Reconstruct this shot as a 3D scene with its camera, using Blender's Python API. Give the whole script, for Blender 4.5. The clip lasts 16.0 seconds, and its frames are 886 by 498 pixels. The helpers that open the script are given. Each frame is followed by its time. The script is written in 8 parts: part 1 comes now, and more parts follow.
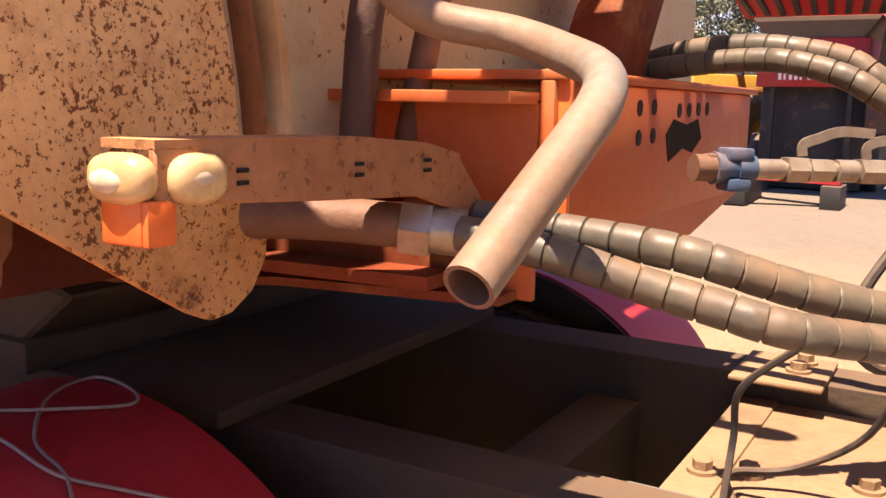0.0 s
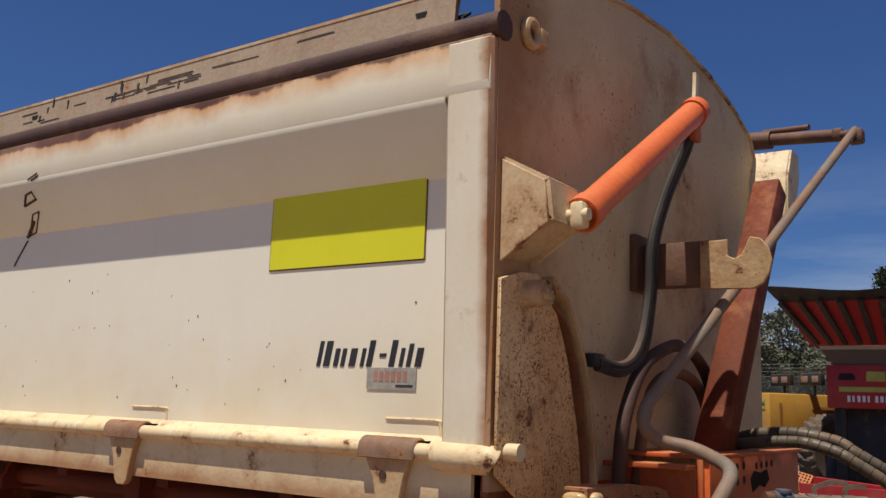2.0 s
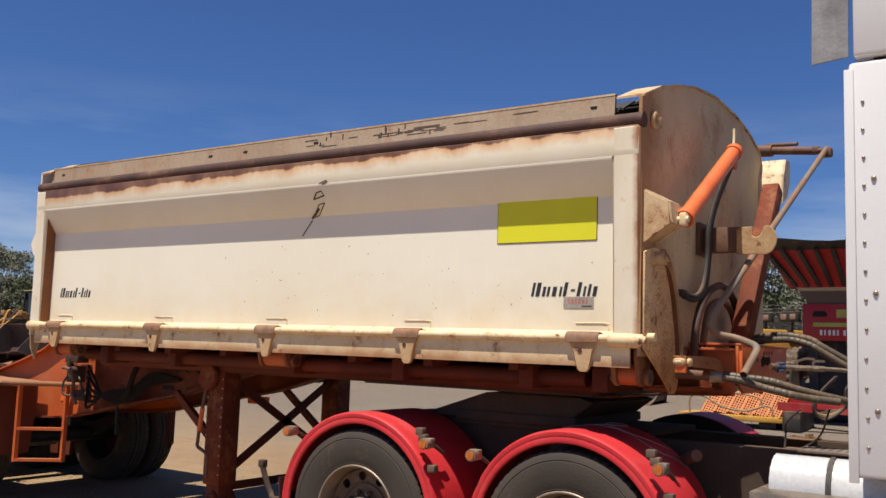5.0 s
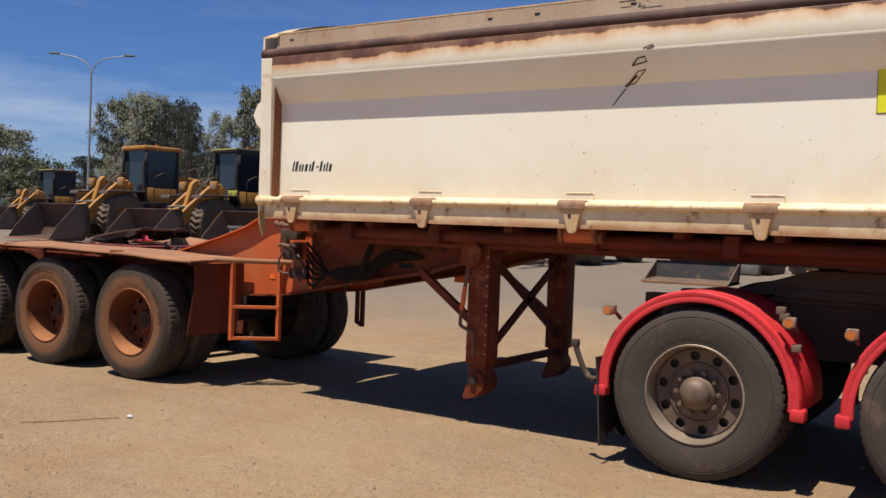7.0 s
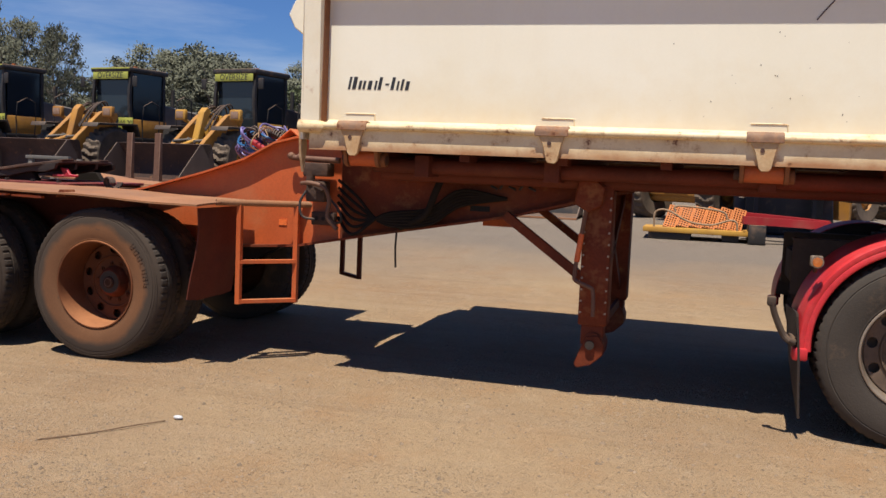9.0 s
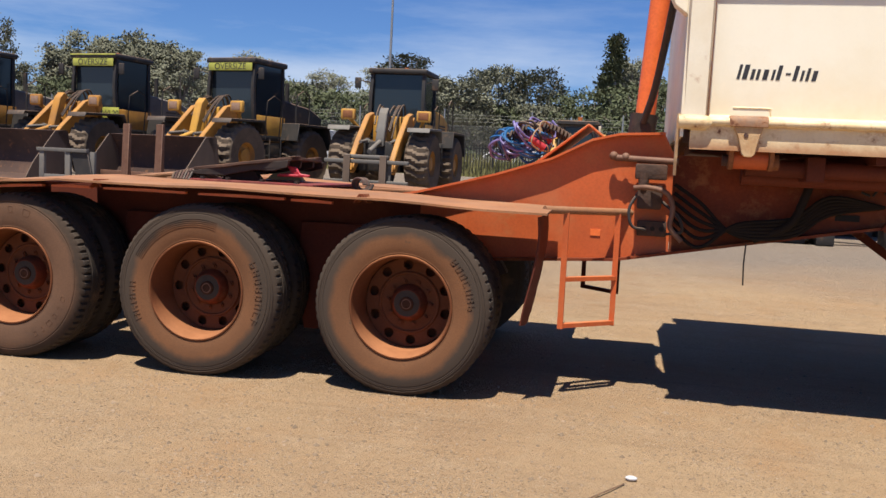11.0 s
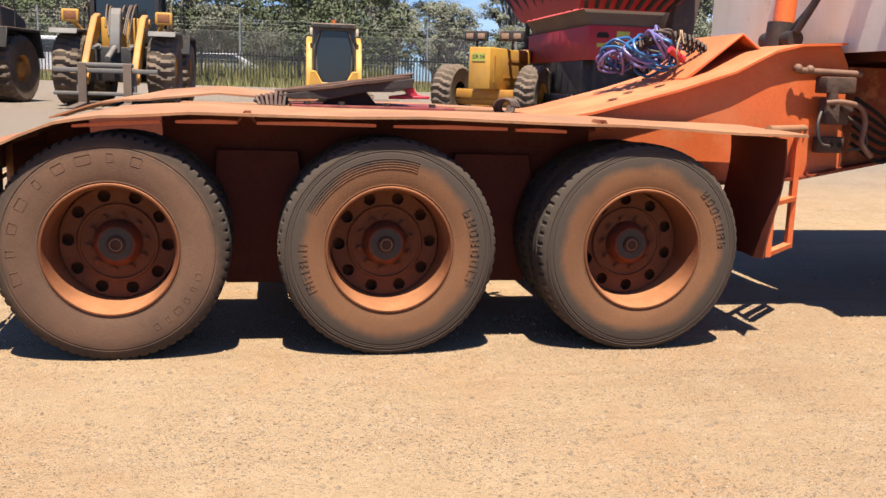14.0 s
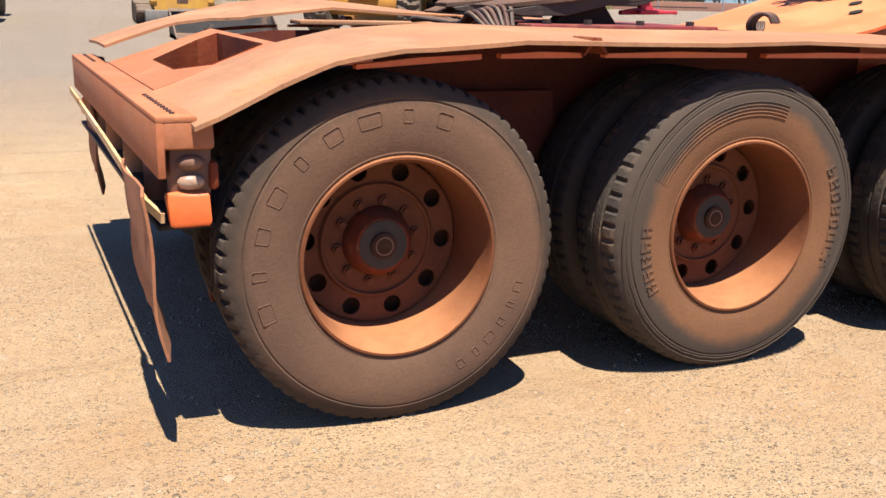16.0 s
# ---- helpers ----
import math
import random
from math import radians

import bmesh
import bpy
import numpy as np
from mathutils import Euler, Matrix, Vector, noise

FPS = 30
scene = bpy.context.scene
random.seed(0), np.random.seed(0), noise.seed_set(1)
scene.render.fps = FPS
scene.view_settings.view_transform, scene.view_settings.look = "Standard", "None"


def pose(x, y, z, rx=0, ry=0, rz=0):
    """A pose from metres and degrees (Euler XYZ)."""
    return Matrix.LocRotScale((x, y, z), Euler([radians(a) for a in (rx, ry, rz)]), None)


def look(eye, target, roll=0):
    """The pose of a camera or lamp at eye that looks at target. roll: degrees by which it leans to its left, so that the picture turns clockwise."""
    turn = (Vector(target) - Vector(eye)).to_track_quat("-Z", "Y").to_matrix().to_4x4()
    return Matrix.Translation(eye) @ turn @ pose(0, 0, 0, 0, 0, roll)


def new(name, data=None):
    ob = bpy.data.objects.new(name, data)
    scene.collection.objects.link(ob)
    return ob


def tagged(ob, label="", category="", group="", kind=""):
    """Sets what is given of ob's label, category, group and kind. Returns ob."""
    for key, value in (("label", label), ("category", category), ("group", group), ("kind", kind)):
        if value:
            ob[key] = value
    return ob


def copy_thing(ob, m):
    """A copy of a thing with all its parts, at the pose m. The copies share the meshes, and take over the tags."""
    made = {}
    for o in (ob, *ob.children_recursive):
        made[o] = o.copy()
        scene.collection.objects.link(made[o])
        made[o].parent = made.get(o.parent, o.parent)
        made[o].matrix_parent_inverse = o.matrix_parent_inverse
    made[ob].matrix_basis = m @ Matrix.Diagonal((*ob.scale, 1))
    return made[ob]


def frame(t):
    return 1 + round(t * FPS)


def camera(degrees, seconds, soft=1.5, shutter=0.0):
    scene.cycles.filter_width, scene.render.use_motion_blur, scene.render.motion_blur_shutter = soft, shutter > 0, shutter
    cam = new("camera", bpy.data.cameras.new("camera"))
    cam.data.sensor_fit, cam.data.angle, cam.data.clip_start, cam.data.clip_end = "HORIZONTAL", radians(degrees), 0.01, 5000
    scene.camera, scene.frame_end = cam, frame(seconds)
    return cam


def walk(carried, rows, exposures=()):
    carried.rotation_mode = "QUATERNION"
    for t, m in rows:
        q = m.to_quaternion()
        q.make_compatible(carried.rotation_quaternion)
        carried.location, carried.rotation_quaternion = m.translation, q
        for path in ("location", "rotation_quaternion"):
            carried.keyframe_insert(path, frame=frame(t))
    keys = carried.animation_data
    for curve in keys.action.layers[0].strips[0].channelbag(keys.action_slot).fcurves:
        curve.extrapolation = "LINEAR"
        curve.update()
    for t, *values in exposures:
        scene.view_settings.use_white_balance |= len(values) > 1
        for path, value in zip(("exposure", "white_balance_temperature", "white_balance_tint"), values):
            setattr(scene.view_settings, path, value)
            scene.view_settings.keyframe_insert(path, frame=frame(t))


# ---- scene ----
# ---- camera ----
cam = camera(51.9, 16.0)
PATH = [
    (0, (0.234, 0.25, 1.546), (-0.761, 1.955, 1.227), 1.2),
    (0.5, (0.335, -0.181, 1.569), (-0.717, 1.501, 1.31), 1.4),
    (1, (0.471, -0.588, 1.623), (-0.632, 1.081, 1.61), 1.6),
    (1.5, (0.61, -0.978, 1.683), (-0.513, 0.658, 1.93), 1.9),
    (2, (0.717, -1.398, 1.709), (-0.419, 0.213, 2.045), 2.0),
    (2.5, (0.908, -1.821, 1.663), (-0.231, -0.23, 2.077), 2.0),
    (3, (1.067, -2.288, 1.64), (-0.086, -0.707, 2.058), 1.9),
    (3.2, (1.116, -2.464, 1.627), (-0.047, -0.885, 2.019), 1.9),
    (4.25, (1.3, -3.25, 1.66), (0.16, -1.625, 1.916), 1.3),
    (5.3, (1.086, -4.013, 1.452), (-0.016, -2.357, 1.659), 2.1),
    (5.5, (0.917, -4.13, 1.438), (-0.188, -2.475, 1.64), 2.2),
    (6, (0.459, -4.417, 1.443), (-0.656, -2.764, 1.598), 2.1),
    (6.5, (-0.105, -4.561, 1.41), (-1.222, -2.904, 1.496), 2.2),
    (7, (-0.689, -4.682, 1.401), (-1.766, -2.998, 1.359), 2.2),
    (7.5, (-1.302, -4.736, 1.376), (-2.227, -2.967, 1.26), 2.3),
    (8, (-2.005, -4.693, 1.373), (-2.69, -2.818, 1.25), 2.5),
    (8.5, (-2.669, -4.639, 1.36), (-3.259, -2.734, 1.211), 2.6),
    (8.7, (-2.932, -4.605, 1.352), (-3.511, -2.699, 1.18), 2.5),
    (10.8, (-5.761, -4.321, 1.286), (-6.167, -2.368, 1.137), 2.8),
    (11, (-6.015, -4.333, 1.272), (-6.404, -2.379, 1.097), 2.9),
    (11.5, (-6.683, -4.308, 1.247), (-7.038, -2.357, 0.988), 2.9),
    (12, (-7.259, -4.355, 1.244), (-7.596, -2.407, 0.942), 2.7),
    (12.5, (-7.758, -4.286, 1.248), (-8.033, -2.332, 0.922), 2.5),
    (13, (-8.202, -4.098, 1.245), (-8.298, -2.129, 0.907), 2.3),
    (13.5, (-8.604, -3.898, 1.224), (-8.447, -1.935, 0.88), 2.1),
    (14, (-8.934, -3.555, 1.241), (-8.575, -1.619, 0.89), 1.8),
    (14.5, (-9.32, -3.133, 1.242), (-8.811, -1.233, 0.885), 1.6),
    (15, (-9.724, -2.734, 1.223), (-9.084, -0.88, 0.834), 1.5),
    (15.5, (-10.118, -2.242, 1.275), (-9.392, -0.443, 0.788), 1.7),
    (16, (-10.526, -1.799, 1.204), (-9.753, -0.031, 0.677), 1.5),
]
EXPOSURES = [(0.0, 1.72, 7900, 22), (0.5, 1.84, 7900, 22), (1.0, 1.10, 7000, 12), (1.5, 0.29, 6400, 9), (2.0, -0.02, 6500, 10), (2.5, -0.25, 6500, 10), (3.0, 0.15, 6500, 10), (5.5, 0.36, 6500, 10), (7.0, 0.36, 6450, 10), (8.5, 0.40, 6400, 10), (10.8, 0.6, 6500, 10), (11.0, 0.65, 6500, 10), (11.5, 0.88, 6500, 10), (12.0, 1.07, 6550, 10), (12.5, 1.17, 6550, 10), (14.5, 1.24, 6550, 10), (16.0, 1.31, 6450, 10)]
walk(cam, [(t, look(eye, target, roll)) for t, eye, target, roll in PATH], EXPOSURES)

# ---- light ----
SUN_DIR = Vector((0.05, 0.345, -1.0)).normalized()
sun_el = math.asin(-SUN_DIR.z)
world = bpy.data.worlds.new("sky")
scene.world = world
world.use_nodes = True
wn, wl = world.node_tree.nodes, world.node_tree.links
wbg = wn["Background"]
sky = wn.new("ShaderNodeTexSky")
sky.sky_type, sky.sun_disc = "NISHITA", False
sky.sun_elevation, sky.sun_rotation = sun_el, math.atan2(-SUN_DIR.x, -SUN_DIR.y)
sky.air_density, sky.dust_density, sky.ozone_density, sky.altitude = 1.0, 0.35, 3.0, 300
wco = wn.new("ShaderNodeTexCoord")
wmap = wn.new("ShaderNodeMapping")
wmap.inputs["Scale"].default_value = (1.2, 1.2, 7.0)
wnoise = wn.new("ShaderNodeTexNoise")
wnoise.inputs["Scale"].default_value, wnoise.inputs["Detail"].default_value, wnoise.inputs["Roughness"].default_value = 1.6, 8, 0.6
wramp = wn.new("ShaderNodeValToRGB")
wramp.color_ramp.elements[0].position, wramp.color_ramp.elements[1].position = 0.44, 0.78
wsep = wn.new("ShaderNodeSeparateXYZ")
wlow = wn.new("ShaderNodeMapRange")
wlow.inputs["From Min"].default_value, wlow.inputs["From Max"].default_value = 0.27, 0.05
wmul = wn.new("ShaderNodeMath")
wmul.operation = "MULTIPLY"
wmix = wn.new("ShaderNodeMix")
wmix.data_type = "RGBA"
wmix.inputs["B"].default_value = (8.5, 9.2, 10.5, 1)
wtint = wn.new("ShaderNodeMix")
wtint.data_type, wtint.blend_type = "RGBA", "MULTIPLY"
wtint.inputs["Factor"].default_value = 1.0
wtint.inputs["B"].default_value = (0.52, 0.75, 1.17, 1)
for a, b in ((wco.outputs["Generated"], wmap.inputs["Vector"]), (wmap.outputs[0], wnoise.inputs["Vector"]), (wnoise.outputs["Fac"], wramp.inputs["Fac"]),
             (wco.outputs["Generated"], wsep.inputs[0]), (wsep.outputs["Z"], wlow.inputs["Value"]), (wramp.outputs["Color"], wmul.inputs[0]),
             (wlow.outputs["Result"], wmul.inputs[1]), (wmul.outputs[0], wmix.inputs["Factor"]), (sky.outputs["Color"], wtint.inputs["A"]), (wtint.outputs["Result"], wmix.inputs["A"]), (wmix.outputs["Result"], wbg.inputs["Color"])):
    wl.new(a, b)
wbg.inputs["Strength"].default_value = 0.058
sun = new("sun", bpy.data.lights.new("sun", "SUN"))
sun.data.energy, sun.data.angle, sun.data.color = 5.0, radians(0.53), (1.0, 0.93, 0.82)
sun.matrix_world = look((0, -20, 40), Vector((0, -20, 40)) + SUN_DIR)


# ---- materials ----
DUST = (0.42, 0.24, 0.13)
RUST = (0.13, 0.045, 0.018)


def mat(name, base, base2=None, rough=0.6, metal=0.0, scale=5.0, bump=0.15, fine=60.0, dust=0.0, dust_col=DUST, top=0.0,
        rust=0.0, rust_scale=6.0, spots=0.0, spot_scale=70.0, spot_col=RUST, streak=0.0, streak_col=(0.5, 0.3, 0.14), spec=0.4, island=0.0, bands=(), radial=None, grain=0.35):
    m = bpy.data.materials.new(name)
    m.use_nodes = True
    n, l = m.node_tree.nodes, m.node_tree.links
    p = n["Principled BSDF"]
    p.inputs["Roughness"].default_value, p.inputs["Metallic"].default_value = rough, metal
    p.inputs["Specular IOR Level"].default_value = spec
    co = n.new("ShaderNodeTexCoord")
    oi = n.new("ShaderNodeObjectInfo")
    off = n.new("ShaderNodeVectorMath")
    off.operation = "MULTIPLY_ADD"
    comb = n.new("ShaderNodeCombineXYZ")
    for k in range(3):
        l.new(oi.outputs["Random"], comb.inputs[k])
    l.new(comb.outputs[0], off.inputs[0])
    off.inputs[1].default_value = (7.3, 5.1, 3.7)
    l.new(co.outputs["Object"], off.inputs[2])
    vec = off.outputs[0]

    def noise_tex(s, detail=5.0, rgh=0.6, v=None):
        t = n.new("ShaderNodeTexNoise")
        t.inputs["Scale"].default_value, t.inputs["Detail"].default_value, t.inputs["Roughness"].default_value = s, detail, rgh
        l.new(v or vec, t.inputs["Vector"])
        return t.outputs["Fac"]

    def ramp(f, a, b, lo=0.0, hi=1.0):
        t = n.new("ShaderNodeMapRange")
        t.clamp = True
        for k, v in (("From Min", a), ("From Max", b), ("To Min", lo), ("To Max", hi)):
            t.inputs[k].default_value = v
        l.new(f, t.inputs["Value"])
        return t.outputs["Result"]

    def mix(f, a, b):
        t = n.new("ShaderNodeMix")
        t.data_type = "RGBA"
        for k, v in (("Factor", f), ("A", a), ("B", b)):
            if isinstance(v, (tuple, list)):
                t.inputs[k].default_value = (*v[:3], 1)
            elif isinstance(v, (int, float)):
                t.inputs[k].default_value = v
            else:
                l.new(v, t.inputs[k])
        return t.outputs["Result"]

    def arith(op, a, b):
        t = n.new("ShaderNodeMath")
        t.operation, t.use_clamp = op, True
        for k, v in enumerate((a, b)):
            if isinstance(v, (int, float)):
                t.inputs[k].default_value = v
            else:
                l.new(v, t.inputs[k])
        return t.outputs[0]

    base2 = base2 or tuple(c * 0.72 for c in base)
    big = noise_tex(scale)
    small = noise_tex(fine, 3.0)
    col = mix(ramp(big, 0.35, 0.68), base, base2)
    col = mix(ramp(small, 0.4, 0.75, 0, grain), col, tuple(c * 0.6 for c in base2))
    if island:
        geo = n.new("ShaderNodeNewGeometry")
        col = mix(arith("MULTIPLY", geo.outputs["Random Per Island"], island), col, tuple(c * 0.45 for c in base2))
    height = small
    if streak:
        mp = n.new("ShaderNodeMapping")
        mp.inputs["Scale"].default_value = (1, 1, 0.12)
        l.new(vec, mp.inputs["Vector"])
        st = noise_tex(9.0, 6.0, 0.65, mp.outputs[0])
        col = mix(ramp(st, 0.5, 0.8, 0, streak), col, streak_col)
    for axis, b0, b1, b_col, b_amt, ragged, tilt in bands:
        bz = n.new("ShaderNodeSeparateXYZ")
        l.new(co.outputs["Object"], bz.inputs[0])
        lean = n.new("ShaderNodeMath")
        lean.operation = "MULTIPLY_ADD"
        l.new(bz.outputs["X"], lean.inputs[0])
        lean.inputs[1].default_value = tilt
        l.new(bz.outputs[axis.upper()], lean.inputs[2])
        wob = n.new("ShaderNodeMath")
        wob.operation = "MULTIPLY_ADD"
        l.new(noise_tex(6.0, 8.0, 0.62), wob.inputs[0])
        wob.inputs[1].default_value = ragged
        l.new(lean.outputs[0], wob.inputs[2])
        f = ramp(wob.outputs[0], b0 + 0.5 * ragged, b1 + 0.5 * ragged, 0, b_amt)
        col = mix(arith("MULTIPLY", f, ramp(noise_tex(3.0, 7.0, 0.7), 0.3, 0.6, 0.7, 1.0)), col, b_col)
    if rust:
        r1 = noise_tex(rust_scale, 9.0, 0.72)
        e = 0.74 - 0.3 * rust
        halo = ramp(r1, e - 0.10, e + 0.04, 0, 0.65)
        col = mix(halo, col, (0.36, 0.16, 0.06))
        col = mix(ramp(r1, e, e + 0.05), col, RUST)
    if spots:
        s1 = noise_tex(spot_scale, 4.0, 0.62)
        s2 = noise_tex(spot_scale * 0.08, 3.0)
        sp = arith("ADD", s1, ramp(s2, 0.3, 0.7, -0.06, 0.06))
        e = 0.78 - 0.26 * spots
        col = mix(ramp(sp, e - 0.02, e + 0.015), col, spot_col)
    if dust or top:
        d1 = noise_tex(scale * 0.6 + 1.5, 7.0, 0.65)
        f = ramp(d1, 0.62 - 0.45 * dust, 0.92 - 0.4 * dust, 0, min(1.0, 0.35 + dust)) if dust else ramp(d1, 0.3, 0.7, 0.0, 0.05)
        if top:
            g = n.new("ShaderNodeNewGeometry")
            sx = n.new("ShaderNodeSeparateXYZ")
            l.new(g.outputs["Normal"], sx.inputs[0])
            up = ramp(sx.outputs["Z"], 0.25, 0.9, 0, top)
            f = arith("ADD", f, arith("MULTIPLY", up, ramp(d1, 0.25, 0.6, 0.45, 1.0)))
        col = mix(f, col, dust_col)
        rg = n.new("ShaderNodeMix")
        rg.data_type = "FLOAT"
        l.new(f, rg.inputs["Factor"])
        rg.inputs["A"].default_value, rg.inputs["B"].default_value = rough, 0.95
        l.new(rg.outputs["Result"], p.inputs["Roughness"])
        if metal:
            mt = n.new("ShaderNodeMix")
            mt.data_type = "FLOAT"
            l.new(f, mt.inputs["Factor"])
            mt.inputs["A"].default_value, mt.inputs["B"].default_value = metal, 0.0
            l.new(mt.outputs["Result"], p.inputs["Metallic"])
    if radial:
        # worn ring: what lies outside the radius has lost its dust
        flat_v = n.new("ShaderNodeVectorMath")
        flat_v.operation = "MULTIPLY"
        flat_v.inputs[1].default_value = (1, 0, 1)
        l.new(co.outputs["Object"], flat_v.inputs[0])
        ln = n.new("ShaderNodeVectorMath")
        ln.operation = "LENGTH"
        l.new(flat_v.outputs[0], ln.inputs[0])
        wob = n.new("ShaderNodeMath")
        wob.operation = "MULTIPLY_ADD"
        l.new(noise_tex(5.0, 6.0, 0.6), wob.inputs[0])
        wob.inputs[1].default_value = 0.10
        l.new(ln.outputs["Value"], wob.inputs[2])
        col = mix(ramp(wob.outputs[0], radial[0] + 0.05, radial[1] + 0.05, 0, radial[3]), col, radial[2])
    l.new(col, p.inputs["Base Color"])
    if bump:
        b = n.new("ShaderNodeBump")
        b.inputs["Strength"].default_value, b.inputs["Distance"].default_value = bump, 0.01
        l.new(height, b.inputs["Height"])
        l.new(b.outputs["Normal"], p.inputs["Normal"])
    return m


WHITE = mat("cream_paint", (0.85, 0.805, 0.665), (0.81, 0.75, 0.585), 0.42, scale=1.3, bump=0.02, streak=0.10, streak_col=(0.62, 0.47, 0.26), grain=0.05)
WHITE_P = mat("cream_panel", (0.86, 0.815, 0.68), (0.83, 0.775, 0.62), 0.42, scale=1.1, bump=0.01, streak=0.08, streak_col=(0.66, 0.52, 0.32), bands=(("z", 0.55, 0.10, (0.70, 0.56, 0.33), 0.55, -0.5, 0.0),), grain=0.04)
WHITE_T = mat("cream_top_band", (0.84, 0.785, 0.625), (0.80, 0.71, 0.52), 0.45, scale=2.0, bump=0.03, streak=0.10, streak_col=(0.66, 0.44, 0.20), bands=(("z", 1.150, 1.212, (0.56, 0.27, 0.095), 0.95, 0.08, -0.012), ("z", 1.210, 1.220, (0.105, 0.045, 0.030), 1.0, 0.08, -0.012)), grain=0.06)
WHITE_C = mat("cream_post", (0.84, 0.785, 0.64), (0.77, 0.68, 0.50), 0.45, scale=2.2, bump=0.04, streak=0.18, streak_col=(0.60, 0.38, 0.18), rust=0.17, rust_scale=6.0, grain=0.08, bands=(("x", 2.588, 2.620, (0.38, 0.17, 0.07), 0.95, 0.05, 0.0),))
WHITE_D = mat("cream_paint_worn", (0.66, 0.51, 0.32), (0.52, 0.33, 0.16), 0.6, scale=3.0, bump=0.12, rust=0.5, rust_scale=6.0, dust=0.28, dust_col=(0.50, 0.27, 0.11))
WHITE_RAIL = mat("cream_paint_chipped", (0.78, 0.65, 0.42), (0.66, 0.48, 0.25), 0.5, scale=4.0, rust=0.42, rust_scale=14.0, dust=0.12, dust_col=(0.55, 0.33, 0.15), grain=0.15)
RAILM = mat("cream_rail_rusty_foot", (0.78, 0.65, 0.42), (0.68, 0.52, 0.30), 0.5, scale=4.0, rust=0.38, rust_scale=10.0, dust=0.12, dust_col=(0.55, 0.33, 0.15), grain=0.15, bands=(("z", 0.075, 0.02, (0.34, 0.14, 0.055), 0.9, -0.05, 0.0),))
FRONT = mat("cream_dusty_plate", (0.66, 0.535, 0.345), (0.55, 0.40, 0.24), 0.65, scale=1.4, bump=0.08, rust=0.40, rust_scale=1.8, dust=0.25, dust_col=(0.40, 0.22, 0.10), spots=0.40, spot_scale=60, bands=(("y", -0.84, -1.08, (0.32, 0.145, 0.06), 0.85, -0.3, 0.0),), spec=0.2, grain=0.15)
SPECK = mat("rust_speckled_paint", (0.80, 0.57, 0.31), (0.68, 0.39, 0.17), 0.6, scale=2.2, bump=0.2, spots=0.75, spot_scale=150, spot_col=(0.17, 0.060, 0.018), rust=0.44, rust_scale=7.0, streak=0.45, streak_col=(0.58, 0.26, 0.09), bands=(("z", 0.16, -0.06, (0.56, 0.25, 0.085), 0.75, -0.2, 0.0),))
BROWN = mat("brown_rusty_rail", (0.060, 0.031, 0.026), (0.095, 0.046, 0.033), 0.7, scale=4.0, bump=0.2, dust=0.15)
LIDM = mat("tarp_edge_strip", (0.45, 0.345, 0.24), (0.35, 0.245, 0.16), 0.65, scale=1.3, streak=0.4, streak_col=(0.17, 0.09, 0.055), rust=0.3)
TARP = mat("dark_tarp", (0.05, 0.05, 0.055), None, 0.8, scale=3.0, dust=0.3)
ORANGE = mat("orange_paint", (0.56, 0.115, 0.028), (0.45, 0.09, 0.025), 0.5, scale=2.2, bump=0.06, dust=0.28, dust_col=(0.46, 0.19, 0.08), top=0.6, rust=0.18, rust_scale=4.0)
# grimy orange; on the beam web it carries under-body shade as well
ORANGE_D = mat("orange_paint_grimy_shaded", (0.200, 0.040, 0.014), (0.100, 0.023, 0.011), 0.65, scale=2.5, bump=0.15, dust=0.3, dust_col=(0.22, 0.085, 0.04), rust=0.35, rust_scale=4.0, spec=0.2)
ORANGE_B = mat("orange_paint_bright", (0.78, 0.17, 0.04), (0.66, 0.12, 0.03), 0.38, scale=4.0, bump=0.04, dust=0.12, top=0.2)
# also colours in the shade on the tail web and guard plate
DARKRED = mat("oxide_red_and_shade", (0.145, 0.034, 0.019), (0.09, 0.024, 0.015), 0.7, scale=2.0, bump=0.15, dust=0.15, dust_col=(0.24, 0.095, 0.05), spec=0.2)
DECKM = mat("dusty_deck_plate", (0.345, 0.150, 0.066), (0.225, 0.115, 0.062), 0.9, scale=2.4, bump=0.18, dust=0.34, dust_col=(0.365, 0.205, 0.115), rust=0.26, rust_scale=3.0, spots=0.42, spot_scale=40, spot_col=(0.16, 0.085, 0.048), streak=0.3, streak_col=(0.20, 0.095, 0.045))
# dark base and pale upward faces paint shade and sun into the barrel
RIMM = mat("orange_rim_sun_shade", (0.15, 0.050, 0.020), (0.115, 0.040, 0.017), 0.85, scale=5.0, bump=0.10, dust_col=(0.43, 0.185, 0.080), top=0.65, spec=0.2)
DISCM = mat("grimy_wheel_disc", (0.135, 0.050, 0.024), (0.165, 0.062, 0.030), 0.9, scale=7.0, bump=0.2, dust=0.12, dust_col=(0.17, 0.07, 0.034), spec=0.15)
HUBM = mat("red_hub_paint", (0.20, 0.042, 0.018), (0.095, 0.035, 0.018), 0.9, scale=14.0, bump=0.2, dust=0.1, spec=0.15)
CAPM = mat("hub_cap_grey", (0.048, 0.024, 0.015), (0.075, 0.036, 0.022), 0.85, scale=25.0, spec=0.1)
TYRE = mat("dusty_tyre", (0.145, 0.080, 0.049), (0.105, 0.061, 0.040), 0.95, scale=3.0, bump=0.12, fine=120, dust=0.16, dust_col=(0.185, 0.099, 0.058), spots=0.42, spot_scale=5.0, spot_col=(0.095, 0.060, 0.042), radial=(0.425, 0.475, (0.045, 0.034, 0.026), 0.92), spec=0.2)
